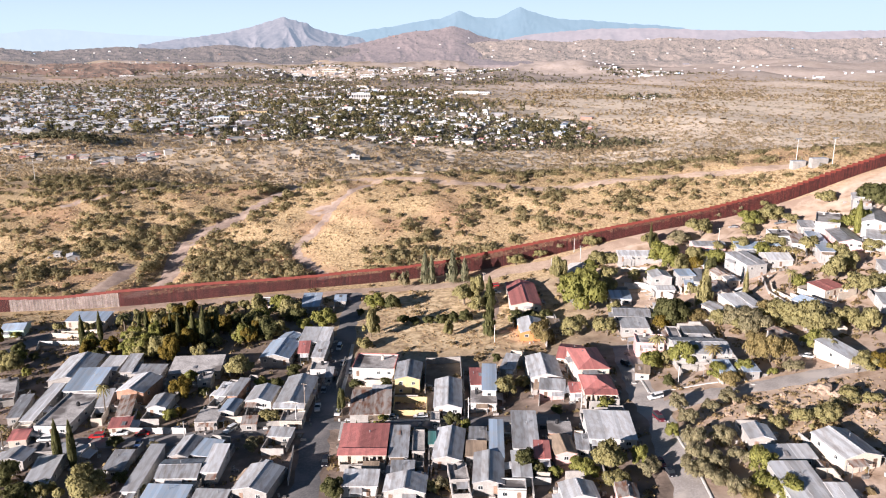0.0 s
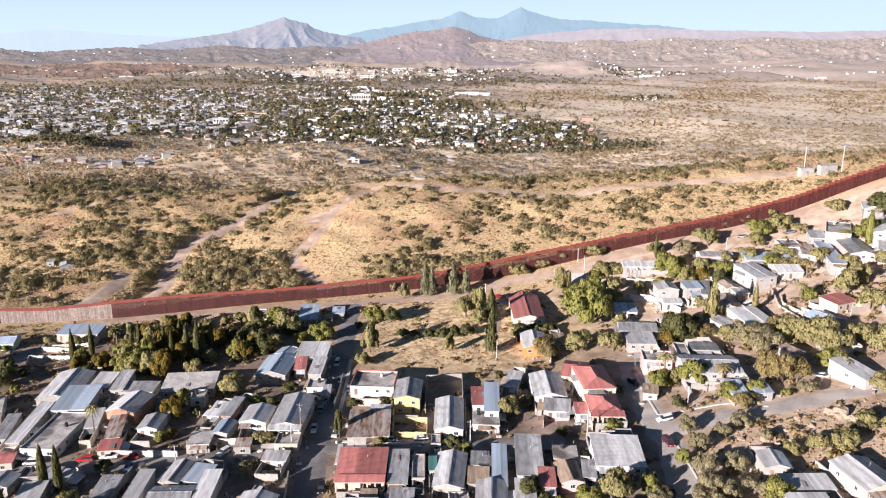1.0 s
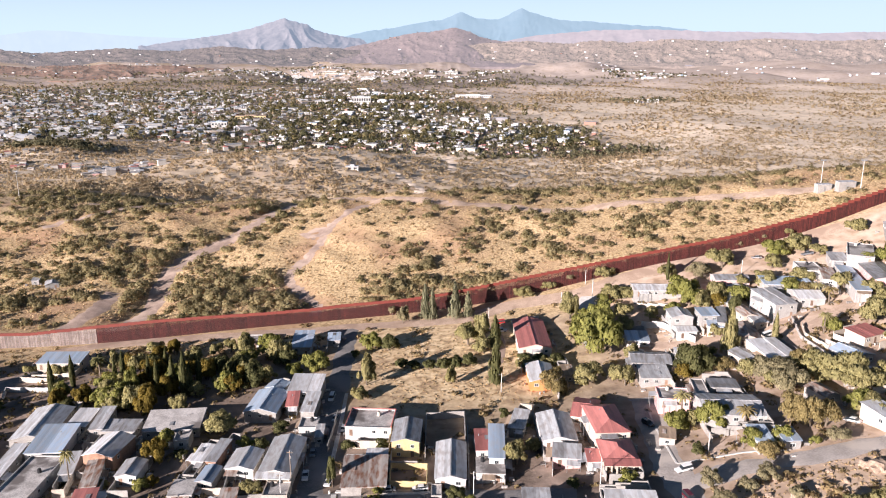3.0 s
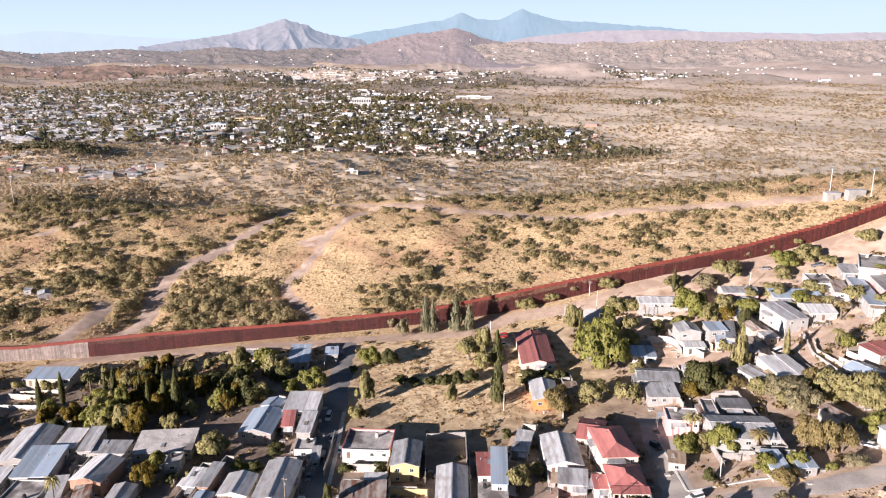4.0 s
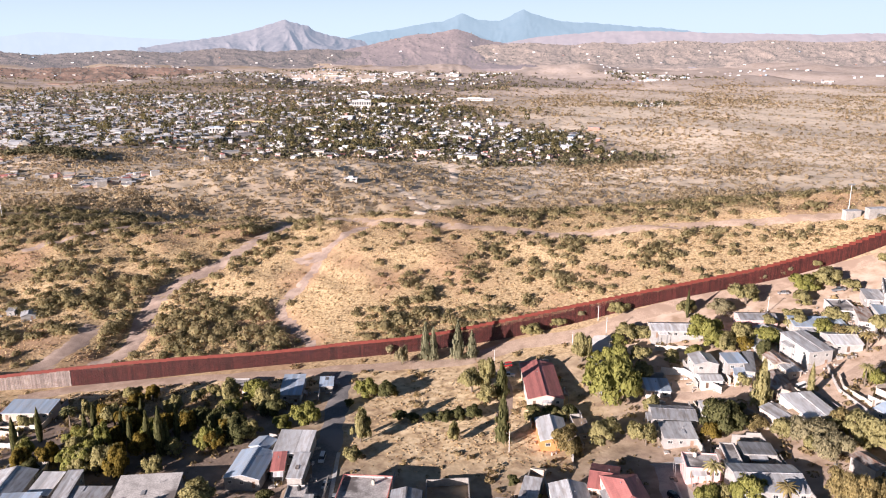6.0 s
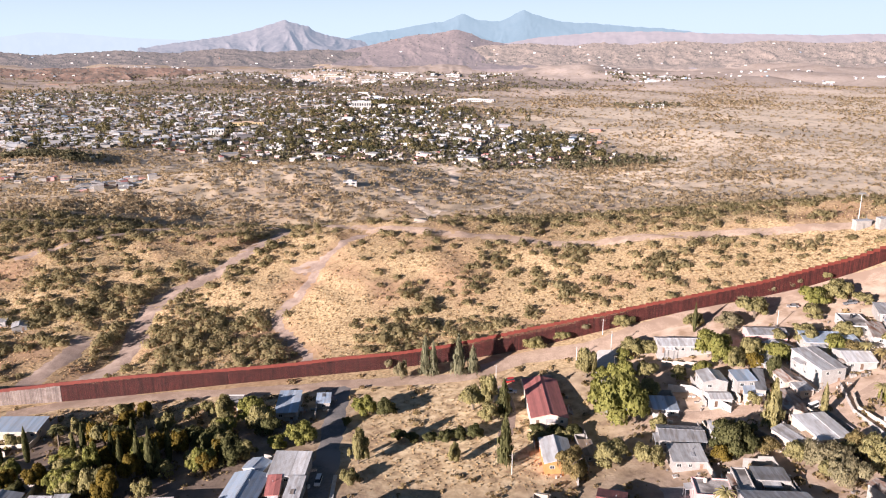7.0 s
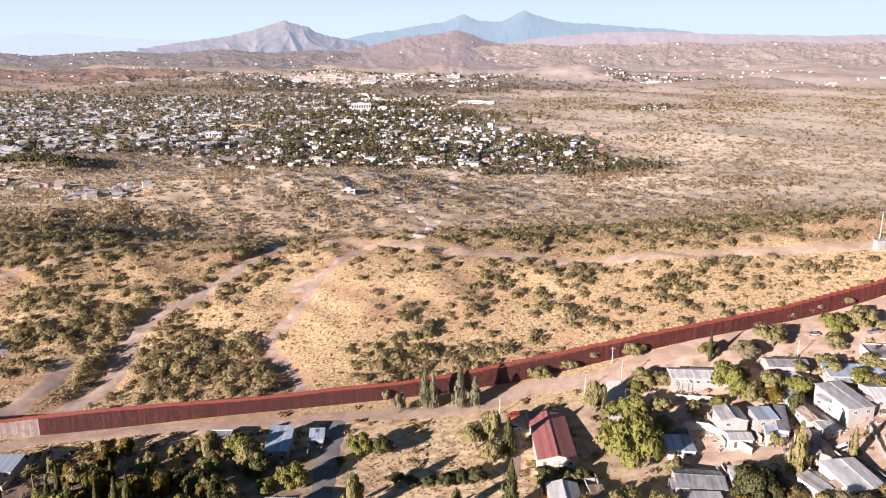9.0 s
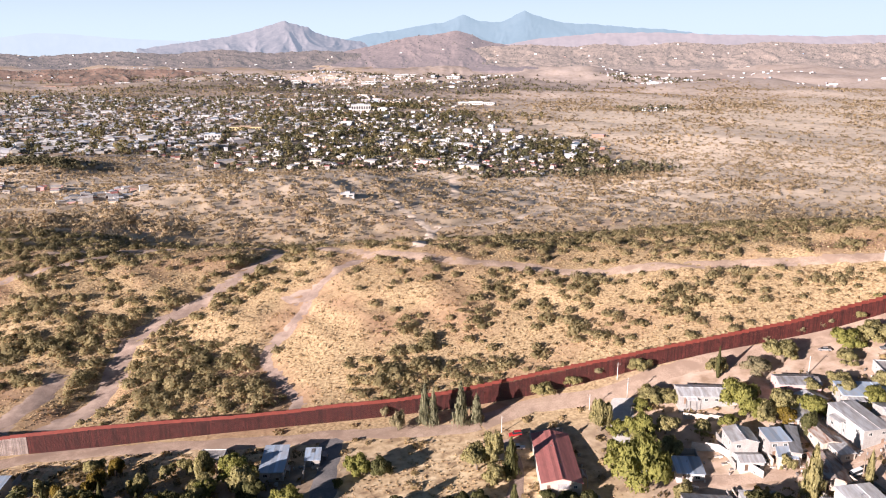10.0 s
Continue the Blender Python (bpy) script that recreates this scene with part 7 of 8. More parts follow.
plant(-3.4, 171.6, 3.1, 2.5, 'broad', 'olive')
plant(10.6, 171.9, 2.6, 2.2, 'broad', 'dark')
plant(33.6, 210.9, 2.5, 2.0, 'broad', 'dark')
plant(47.2, 226.2, 1.9, 1.8, 'broad', 'olive')
plant(25.9, 233.7, 3.8, 2.6, 'broad', 'olive')
plant(61.4, 273.9, 7.1, 4.2, 'broad', 'olive')
plant(68.9, 294.7, 5.6, 3.6, 'broad', 'olive')
plant(69.6, 315.1, 6.9, 4.3, 'broad', 'olive')
plant(82.2, 323.9, 4.9, 3.4, 'broad', 'olive')
plant(91.2, 326.0, 4.4, 3.4, 'broad', 'green')
plant(102.5, 314.7, 4.8, 3.3, 'broad', 'olive')
plant(90.7, 281.5, 5.9, 4.3, 'broad', 'dark')
plant(86.8, 286.7, 5.3, 3.9, 'broad', 'olive')
plant(100.1, 265.6, 5.6, 4.1, 'broad', 'olive')
plant(103.6, 251.0, 5.8, 4.6, 'broad', 'olive')
plant(113.9, 262.8, 4.7, 4.0, 'broad', 'olive')
plant(116.5, 252.3, 6.3, 4.7, 'broad', 'olive')
plant(122.2, 246.1, 6.0, 4.9, 'broad', 'olive')
plant(118.1, 225.5, 6.3, 4.2, 'broad', 'olive')
plant(134.7, 245.2, 6.0, 4.9, 'broad', 'olive')
plant(122.6, 337.1, 5.0, 4.0, 'broad', 'olive')
plant(133.1, 338.9, 4.8, 4.6, 'broad', 'olive')
plant(145.0, 331.4, 5.7, 4.9, 'broad', 'olive')
plant(160.1, 350.7, 4.9, 4.7, 'broad', 'olive')
plant(148.0, 359.2, 5.0, 4.8, 'broad', 'olive')
plant(160.3, 307.5, 5.9, 4.1, 'broad', 'olive')
plant(171.8, 303.8, 5.7, 5.5, 'broad', 'olive')
plant(180.0, 311.2, 4.4, 4.2, 'broad', 'grey')
plant(64.2, 179.3, 6.1, 3.2, 'broad', 'grey')
plant(70.9, 180.4, 5.0, 3.4, 'broad', 'grey')
plant(71.7, 168.9, 4.4, 2.8, 'broad', 'grey')
plant(64.0, 161.7, 4.4, 3.4, 'broad', 'grey')
plant(60.2, 166.4, 3.2, 2.1, 'broad', 'grey')
plant(72.7, 157.4, 4.4, 3.1, 'broad', 'green')
plant(103.7, 188.3, 3.1, 3.0, 'broad', 'grey')
plant(112.7, 188.9, 3.3, 3.0, 'broad', 'olive')
plant(82.8, 191.2, 3.2, 2.1, 'broad', 'grey')
plant(-119.4, 303.8, 8.8, 3.2, 'broad', 'yellow')
plant(-121.6, 288.1, 7.3, 4.4, 'broad', 'green')
plant(-107.2, 272.9, 6.0, 3.6, 'broad', 'olive')
plant(-95.3, 296.9, 7.8, 3.9, 'broad', 'yellow')
plant(-97.0, 286.1, 7.1, 3.6, 'broad', 'green')
plant(-87.6, 295.3, 8.6, 3.1, 'broad', 'yellow')
plant(-110.0, 299.6, 8.3, 3.9, 'broad', 'yellow')
plant(-110.9, 284.4, 10.2, 3.0, 'broad', 'green')
plant(-89.7, 269.9, 6.2, 3.0, 'broad', 'olive')
plant(-107.1, 293.0, 9.6, 4.4, 'broad', 'yellow')
plant(-112.6, 271.9, 8.0, 2.9, 'broad', 'green')
plant(-117.3, 280.9, 8.3, 4.3, 'broad', 'olive')
plant(-121.9, 290.6, 7.1, 4.4, 'broad', 'yellow')
plant(-73.4, 295.2, 7.4, 3.4, 'broad', 'olive')
plant(-76.7, 306.5, 7.0, 4.5, 'broad', 'green')
plant(-68.7, 287.1, 6.8, 4.2, 'broad', 'dark')
plant(-75.7, 310.6, 6.6, 4.5, 'broad', 'olive')
plant(-76.1, 295.9, 8.7, 3.9, 'broad', 'dark')
plant(-63.8, 309.6, 9.4, 4.5, 'broad', 'olive')
plant(-118.5, 294.3, 12.3, 1.1, 'cypress', 'dark')
plant(-107.1, 289.5, 12.1, 1.1, 'cypress', 'dark')
plant(-102.5, 284.6, 11.9, 1.1, 'cypress', 'dark')
plant(-89.4, 290.5, 12.1, 1.1, 'cypress', 'dark')


plant(-163.5, 282.0, 5.0, 3.2, 'broad', 'dark')
plant(-160.0, 275.0, 4.6, 3.4, 'broad', 'green')
plant(-165.0, 270.0, 5.5, 3.6, 'broad', 'dark')
plant(-156.5, 268.5, 4.2, 3.0, 'broad', 'olive')
plant(-178.5, 290.5, 8.5, 4.0, 'broad', 'yellow')
plant(-180.0, 280.0, 7.5, 4.2, 'broad', 'olive')
plant(-148.0, 304.5, 5.5, 3.0, 'broad', 'olive')
for hx in (28.5, 32.0, 35.5, 39.0):
    plant(hx, 295.0, 3.4, 2.6, 'broad', 'olive')
plant(19.5, 312.0, 13.0, 3.2, 'conifer', 'dark')
plant(15.0, 309.0, 6.5, 4.2, 'broad', 'olive')
grove_rng = random.Random(91)
for _ in range(15):
    gx, gy = grove_rng.uniform(-142, -66), grove_rng.uniform(274, 316)
    if all(abs(gx - h[0]) > h[2] + 2 or abs(gy - h[1]) > h[3] + 2 for h in HOUSE_PLANS):
        plant(gx, gy, grove_rng.uniform(4.5, 9.0), grove_rng.uniform(2.4, 4.4), 'broad', grove_rng.choice(('green', 'olive', 'dark', 'green', 'yellow')))


# ---- scrub on the hills: too many to count ----


def off_roads(P, gap):
    keep = np.ones(len(P), bool)
    for line, half in ROAD_LINES:
        for a, b in zip(line, line[1:]):
            a, b = np.array(a, float), np.array(b, float)
            t = np.clip(((P - a) @ (b - a)) / ((b - a) @ (b - a)), 0, 1)
            keep &= np.hypot(*(P - (a + t[:, None] * (b - a))).T) > half + gap
    return keep


def scatter(name, label, category, cell, area, weight, radius, sprays, spray, material, seed, squash=0.8, gap=1.0, lift=0.2):
    """Many low plants as one object of stuff: one try in each cell of a jittered grid, kept by the weight there."""
    rng = np.random.default_rng(seed)
    x0, x1, y0, y1 = area
    X, Y = np.meshgrid(np.arange(x0, x1, cell), np.arange(y0, y1, cell))
    X, Y = X.ravel(), Y.ravel()
    X, Y = X + rng.uniform(0, cell, len(X)), Y + rng.uniform(0, cell, len(Y))
    w = weight(X, Y)
    ok = (np.abs(X) < 60 + 0.62 * Y) & (rng.uniform(0, 1, len(X)) < w)
    P, w = np.stack([X, Y], 1)[ok], np.clip(w[ok], 0, 1)
    clear = off_roads(P, gap)
    if gap > 0:
        clear &= P[:, 1] > fence_y(P[:, 0]) + 3
    P, w = P[clear], w[clear]
    m = len(P)
    R = radius[0] + (radius[1] - radius[0]) * rng.uniform(0, 1, m) ** 1.4 * (0.55 + 0.45 * w)
    Z = ground_at(P[:, 0], P[:, 1])
    d = rng.normal(size=(m, sprays, 3))
    d /= np.linalg.norm(d, axis=2)[:, :, None]
    d[:, :, 2] = np.abs(d[:, :, 2])
    turn = np.arctan2(d[:, :, 1], d[:, :, 0])
    lump = 1 + 0.16 * np.sin(3 * turn + rng.uniform(0, 6, (m, 1))) + 0.12 * np.sin(5 * turn + 4 * d[:, :, 2] + rng.uniform(0, 6, (m, 1)))
    out = d * (rng.uniform(0.72, 1.06, (m, sprays)) * lump)[:, :, None]
    tall = squash * rng.uniform(0.75, 1.25, m)
    grow = np.stack([R * rng.uniform(0.8, 1.25, m), R * rng.uniform(0.8, 1.25, m), R * tall], 1)
    C = np.stack([P[:, 0], P[:, 1], Z + 0.08 * R], 1)[:, None, :] + out * grow[:, None, :]
    V, F, N = leaf_sprays(C.reshape(-1, 3), (R[:, None] * rng.uniform(spray * 0.7, spray * 1.3, (m, sprays))).ravel(), rng, d.reshape(-1, 3) + np.array([0, 0, lift]))
    return tagged(new(name, mesh_of_sprays(name, V, F, N, material)), label, category, kind="stuff")


def bump_at(X, Y, x, y, rx, ry):
    return np.exp(-((X - x) / rx) ** 2 - ((Y - y) / ry) ** 2)


# thickets: x, y, half width, half depth, how dense
WEST_THICKETS = [(-121, 399, 25, 23, 0.95), (-99, 409, 20, 20, 0.8), (-135, 440, 15, 18, 0.6), (-85, 376, 15, 11, 0.8), (-159, 407, 11, 15, 0.95), (-188, 432, 30, 11, 1.0), (-168, 456, 25, 16, 0.7),
                 (-215, 471, 20, 16, 0.6), (-136, 471, 27, 9, 0.7), (-127, 494, 20, 8, 0.9), (-112, 522, 19, 12, 0.9), (-106, 492, 16, 13, 0.55), (-320, 670, 50, 16, 1.0), (-271, 690, 50, 14, 1.0),
                 (-213, 690, 40, 14, 1.0), (-269, 557, 20, 14, 0.5), (-207, 528, 42, 22, 0.45), (-210, 396, 30, 8, 0.8)]
EAST_THICKETS = [(-24, 386, 12, 13, 1.0), (-12, 393, 8, 16, 0.8), (-24, 420, 13, 11, 0.45), (14, 384, 11, 11, 1.0), (10, 425, 9, 13, 0.45), (36, 453, 17, 16, 0.5), (41, 416, 3, 4, 1.0), (54, 408, 4, 5, 1.0),
                 (61, 397, 4, 4, 1.0), (68, 407, 4, 5, 0.8), (65, 505, 38, 20, 0.38), (46, 640, 40, 26, 0.45), (134, 478, 40, 26, 0.25), (128, 421, 22, 8, 0.5), (95, 409, 14, 12, 0.45), (104, 388, 12, 7, 0.45),
                 (56, 442, 22, 12, 0.35), (-68, 381, 4, 7, 0.9), (160, 403, 14, 7, 0.4)]


def cleared(X, Y):
    """Open golden grass between the thickets."""
    w = 0 * X
    for x, y, rx, ry in ((-156, 499, 32, 20), (-229, 480, 20, 10), (-188, 387, 18, 9), (-174, 464, 9, 7), (-93, 442, 11, 18), (-52, 425, 18, 45), (-150, 535, 30, 14)):
        w = np.maximum(w, np.clip(1.6 * bump_at(X, Y, x, y, rx, ry), 0, 1))
    return 1 - 0.85 * w


def thickets(X, Y):
    w = 0 * X
    for x, y, rx, ry, k in WEST_THICKETS + EAST_THICKETS:
        w = np.maximum(w, 1.15 * k * bump_at(X, Y, x, y, rx * 1.05, ry * 1.05))
    return w


def bush_weight(X, Y):
    patch = np.clip(0.5 + 0.5 * swell(X * 1.7 + 50, Y * 1.7, 60), 0, 1)
    w = 0.07 + 0.18 * patch ** 2 + 0.06 * np.clip((-150 - X) / 60, 0, 1) + 0.16 * np.clip((Y - 540) / 60, 0, 1) + thickets(X, Y)
    return w * cleared(X, Y)


def shrub_weight(X, Y):
    patch = np.clip(0.5 + 0.5 * swell(X * 2.3 + 150, Y * 2.3, 60), 0, 1)
    w = 0.1 + 0.3 * patch ** 2 + 0.12 * np.clip((X - 60) / 60, 0, 1) + 0.1 * np.clip((Y - 520) / 60, 0, 1) + 0.4 * thickets(X, Y)
    return w * (0.4 + 0.6 * cleared(X, Y))


def mid_weight(X, Y):
    patch = np.clip(0.5 + 0.6 * swell(X + 300, Y + 100, 170), 0, 1)
    small = np.clip(0.5 + 0.5 * swell(X * 3 + 30, Y * 3 + 10, 200), 0, 1)
    return 0.14 + 0.25 * patch ** 2 + 0.22 * small ** 2 + 0.12 * np.clip((150 - X) / 300, 0, 1) + 0.8 * bump_at(X, Y, 225, 1150, 70, 90) + 0.7 * bump_at(X, Y, -300, 720, 120, 40) + 0.9 * bump_at(X, Y, -560, 1150, 70, 50) + 0.6 * bump_at(X, Y, 330, 1000, 80, 30)


def plain_weight(X, Y):
    patch = np.clip(0.5 + 0.6 * swell(X + 300, Y + 100, 420), 0, 1)
    return 0.15 + 0.55 * patch ** 2 + 0.5 * bump_at(X, Y, 750, 2300, 420, 130)


scatter("scrub", "rounded olive desert bushes on the grassy hills", "scrub", 4.1, (-340, 340, 365, 650), bush_weight, (1.3, 4.0), 150, 0.2, SCRUB, 11, 0.95, 0.6, 0.5)
scatter("low_scrub", "small dry desert shrubs on the grassy hills", "scrub", 2.7, (-340, 340, 365, 650), shrub_weight, (0.5, 1.5), 34, 0.3, LOW_SCRUB, 16, 0.9, 0.3, 0.4)
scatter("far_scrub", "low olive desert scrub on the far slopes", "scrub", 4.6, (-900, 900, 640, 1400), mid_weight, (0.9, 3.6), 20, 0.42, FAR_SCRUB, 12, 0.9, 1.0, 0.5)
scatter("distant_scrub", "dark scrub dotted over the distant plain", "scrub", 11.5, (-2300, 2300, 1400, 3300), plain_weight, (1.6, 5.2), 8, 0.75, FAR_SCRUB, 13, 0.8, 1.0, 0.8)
scatter("dry_grass", "pale straw-coloured grass tufts on the hills", "grass", 1.35, (-270, 270, 365, 590), lambda X, Y: 0.62 + 0 * X, (0.2, 0.6), 5, 0.85, STRAW, 14, 0.8)


def lot_weight(X, Y):
    return np.clip(np.exp(-(((X - 8) / 42) ** 2 + ((Y - 302) / 38) ** 2) ** 2) + np.exp(-(((X - 95) / 32) ** 2 + ((Y - 190) / 22) ** 2) ** 2) + np.exp(-(((X + 120) / 60) ** 2 + ((Y - 328) / 16) ** 2) ** 2), 0, 1) * (Y < fence_y(X) - 2)


scatter("lot_grass", "dry straw grass on the empty lots", "grass", 1.15, (-190, 135, 160, 352), lambda X, Y: 0.45 * lot_weight(X, Y), (0.2, 0.5), 7, 0.8, STRAW, 15, 0.8, 0.0)


def yard_weight(X, Y):
    return (0.4 + 0.3 * (X < -60)) * (1 - 0.85 * bump_at(X, Y, 8, 302, 45, 42)) + 0.6 * np.clip(bump_at(X, Y, 85, 190, 30, 22) + bump_at(X, Y, 150, 280, 50, 50) + bump_at(X, Y, -110, 325, 60, 16), 0, 1)


def village_weeds():
    rng = np.random.default_rng(21)
    X, Y = rng.uniform(-210, 210, 10000), rng.uniform(150, 352, 10000)
    ok = (rng.uniform(0, 1, 10000) < yard_weight(X, Y)) & (Y < fence_y(X) - 4)
    P = np.stack([X, Y], 1)[ok]
    P = P[off_roads(P, 0.2)]
    m = len(P)
    R = 0.28 + 1.6 * rng.uniform(0, 1, m) ** 3
    Z = ground_at(P[:, 0], P[:, 1])
    d = rng.normal(size=(m, 14, 3))
    d /= np.linalg.norm(d, axis=2)[:, :, None]
    d[:, :, 2] = np.abs(d[:, :, 2])
    C = np.stack([P[:, 0], P[:, 1], Z], 1)[:, None, :] + d * R[:, None, None] * np.array([1, 1, 0.7])
    V, F, N = leaf_sprays(C.reshape(-1, 3), np.repeat(R * 0.5, 14), rng, d.reshape(-1, 3))
    tagged(new("weeds", mesh_of_sprays("weeds", V, F, N, WEED)), "dry weeds and low plants between the houses", "weeds", kind="stuff")


WEED = surface("dry weeds", (0.19, 0.145, 0.07), (0.4, 0.3, 0.16), 0.9, 4.0, 3, 0, leafy=True, island=0.4)
village_weeds()

# ---- vehicles ----
PAINT = {"white": plain("white car paint", (0.72, 0.72, 0.71), 0.25), "silver": plain("silver car paint", (0.5, 0.5, 0.5), 0.3, 0.5), "grey": plain("grey car paint", (0.2, 0.21, 0.23), 0.3, 0.3),
         "red": plain("red car paint", (0.45, 0.03, 0.03), 0.3), "maroon": plain("maroon car paint", (0.13, 0.02, 0.03), 0.3), "black": plain("black car paint", (0.02, 0.02, 0.025), 0.25),
         "blue": plain("blue car paint", (0.06, 0.11, 0.25), 0.3)}
TYRE, RIM = plain("tyre rubber", (0.02, 0.02, 0.02), 0.9), plain("wheel rim", (0.45, 0.45, 0.46), 0.35, 0.8)
LAMP_CLEAR, LAMP_RED = plain("clear lamp lens", (0.7, 0.7, 0.68), 0.1), plain("red lamp lens", (0.4, 0.02, 0.02), 0.15)
SHAPES = {   # length, height, bonnet height, cabin from, cabin to, screen slopes
    "sedan": (4.5, 1.42, 0.82, -1.25, 1.0, 0.75, 0.55), "suv": (4.6, 1.72, 0.98, -0.95, 2.1, 0.6, 0.25),
    "van": (4.9, 1.85, 1.0, -1.5, 2.3, 0.7, 0.15), "pickup": (5.2, 1.75, 0.98, -0.95, 0.75, 0.55, 0.2)}
CAR_PARTS = {}


def car_meshes(kind):
    L, H, B, a, b, fs, rs = SHAPES[kind]
    W = 0.88
    bm = bmesh.new()
    prof = [(-L / 2, 0.35), (-L / 2 + 0.05, B - 0.12), (a - 0.1, B), (b + rs * 0.6, B), (L / 2 - 0.05, B - 0.04), (L / 2, 0.35)]
    for s in (-1, 1):
        pass
    left = [bm.verts.new((x, -W, z)) for x, z in prof]
    right = [bm.verts.new((x, W, z)) for x, z in prof]
    bm.faces.new(left)
    bm.faces.new(right[::-1])
    for i in range(len(prof)):
        j = (i + 1) % len(prof)
        bm.faces.new((left[j], left[i], right[i], right[j]))
    bmesh.ops.bevel(bm, geom=bm.edges[:], offset=0.07, segments=2, affect='EDGES')
    if kind == "pickup":
        box(bm, b + 0.35, L / 2 - 0.12, -W + 0.1, W - 0.1, B - 0.02, B + 0.003)
    body = bpy.data.meshes.new("body")
    bm.to_mesh(body)
    bm.free()
    bm = bmesh.new()
    cab = [(a, B - 0.02), (a + fs, H - 0.06), (b - rs * 0.1, H - 0.06), (b + rs, B - 0.02)]
    lo, hi = W - 0.06, W - 0.2
    l = [bm.verts.new((x, -(lo if i in (0, 3) else hi), z)) for i, (x, z) in enumerate(cab)]
    r = [bm.verts.new((x, (lo if i in (0, 3) else hi), z)) for i, (x, z) in enumerate(cab)]
    bm.faces.new(l)
    bm.faces.new(r[::-1])
    for i in range(4):
        j = (i + 1) % 4
        bm.faces.new((l[j], l[i], r[i], r[j]))
    glass = bpy.data.meshes.new("cabin_glass")
    bm.to_mesh(glass)
    bm.free()
    glass.materials.append(GLASS)
    bm = bmesh.new()
    box(bm, a + fs - 0.06, b - rs * 0.1 + 0.06, -hi - 0.01, hi + 0.01, H - 0.1, H)
    for x0, x1 in ((a + fs - 0.05, a + fs + 0.05), (b - rs * 0.1 - 0.1, b - rs * 0.1), ((a + b) / 2 + 0.25, (a + b) / 2 + 0.35)):
        for s in (-1, 1):
            box(bm, x0, x1, s * lo - 0.03, s * lo + 0.03, B - 0.03, B + 0.05)
    bmesh.ops.bevel(bm, geom=bm.edges[:], offset=0.02, segments=1, affect='EDGES')
    top = bpy.data.meshes.new("roof")
    bm.to_mesh(top)
    bm.free()
    return body, glass, top


def wheel_meshes():
    bm = bmesh.new()
    rod(bm, (0, -0.1, 0), (0, 0.1, 0), 0.33, 0.33, 16)
    t = bpy.data.meshes.new("tyre")
    bm.to_mesh(t)
    bm.free()
    t.materials.append(TYRE)
    bm = bmesh.new()
    rod(bm, (0, -0.115, 0), (0, 0.115, 0), 0.2, 0.2, 12)
    r = bpy.data.meshes.new("rim")
    bm.to_mesh(r)
    bm.free()
    r.materials.append(RIM)
    bm = bmesh.new()
    box(bm, -0.03, 0.03, -0.18, 0.18, -0.07, 0.07)
    lamp = bpy.data.meshes.new("headlight")
    bm.to_mesh(lamp)
    bm.free()
    lamp.materials.append(LAMP_CLEAR)
    red = lamp.copy()
    red.name = "tail_light"
    red.materials[0] = LAMP_RED
    return t, r, lamp, red


TYRE_MESH, RIM_MESH, HEADLIGHT, TAILLIGHT = wheel_meshes()


def car(x, y, turn, paint, kind):
    if kind not in CAR_PARTS:
        CAR_PARTS[kind] = car_meshes(kind)
    if (kind, paint) not in CAR_PARTS:
        body, glass, top = CAR_PARTS[kind]
        body, top = body.copy(), top.copy()
        for me in (body, top):
            me.materials.clear()
            me.materials.append(PAINT[paint])
        CAR_PARTS[(kind, paint)] = (body, glass, top)
    L, H, B = SHAPES[kind][:3]
    root = tagged(new({"sedan": "car", "suv": "suv", "van": "van", "pickup": "pickup_truck"}[kind]), "%s %s parked beside the street" % (paint, {"sedan": "sedan car", "suv": "sport utility car", "van": "van", "pickup": "pickup truck"}[kind]), "car", "parked cars")
    c, s = math.cos(radians(turn)), math.sin(radians(turn))
    zf, zb = ground(x - 1.4 * c, y - 1.4 * s), ground(x + 1.4 * c, y + 1.4 * s)
    root.matrix_basis = pose(x, y, (zf + zb) / 2 + 0.14, 0, 0, turn) @ Matrix.Rotation(-math.atan2(zb - zf, 2.8), 4, "Y")
    for nm, me in zip(("body", "cabin_glass", "roof"), CAR_PARTS[(kind, paint)]):
        o = new(nm, me)
        o.parent = root
    for wx in (-L * 0.31, L * 0.3):
        for wy in (-0.8, 0.8):
            w = new("wheel", TYRE_MESH)
            w.parent = root
            w.matrix_basis = Matrix.Translation((wx, wy, 0.33))
            r = new("rim", RIM_MESH)
            r.parent = w
    for nm, me, lx in (("headlight", HEADLIGHT, -L / 2 + 0.01), ("tail_light", TAILLIGHT, L / 2 - 0.01)):
        for wy in (-0.6, 0.6):
            o = new(nm, me)
            o.parent = root
            o.matrix_basis = Matrix.Translation((lx, wy, 0.66))


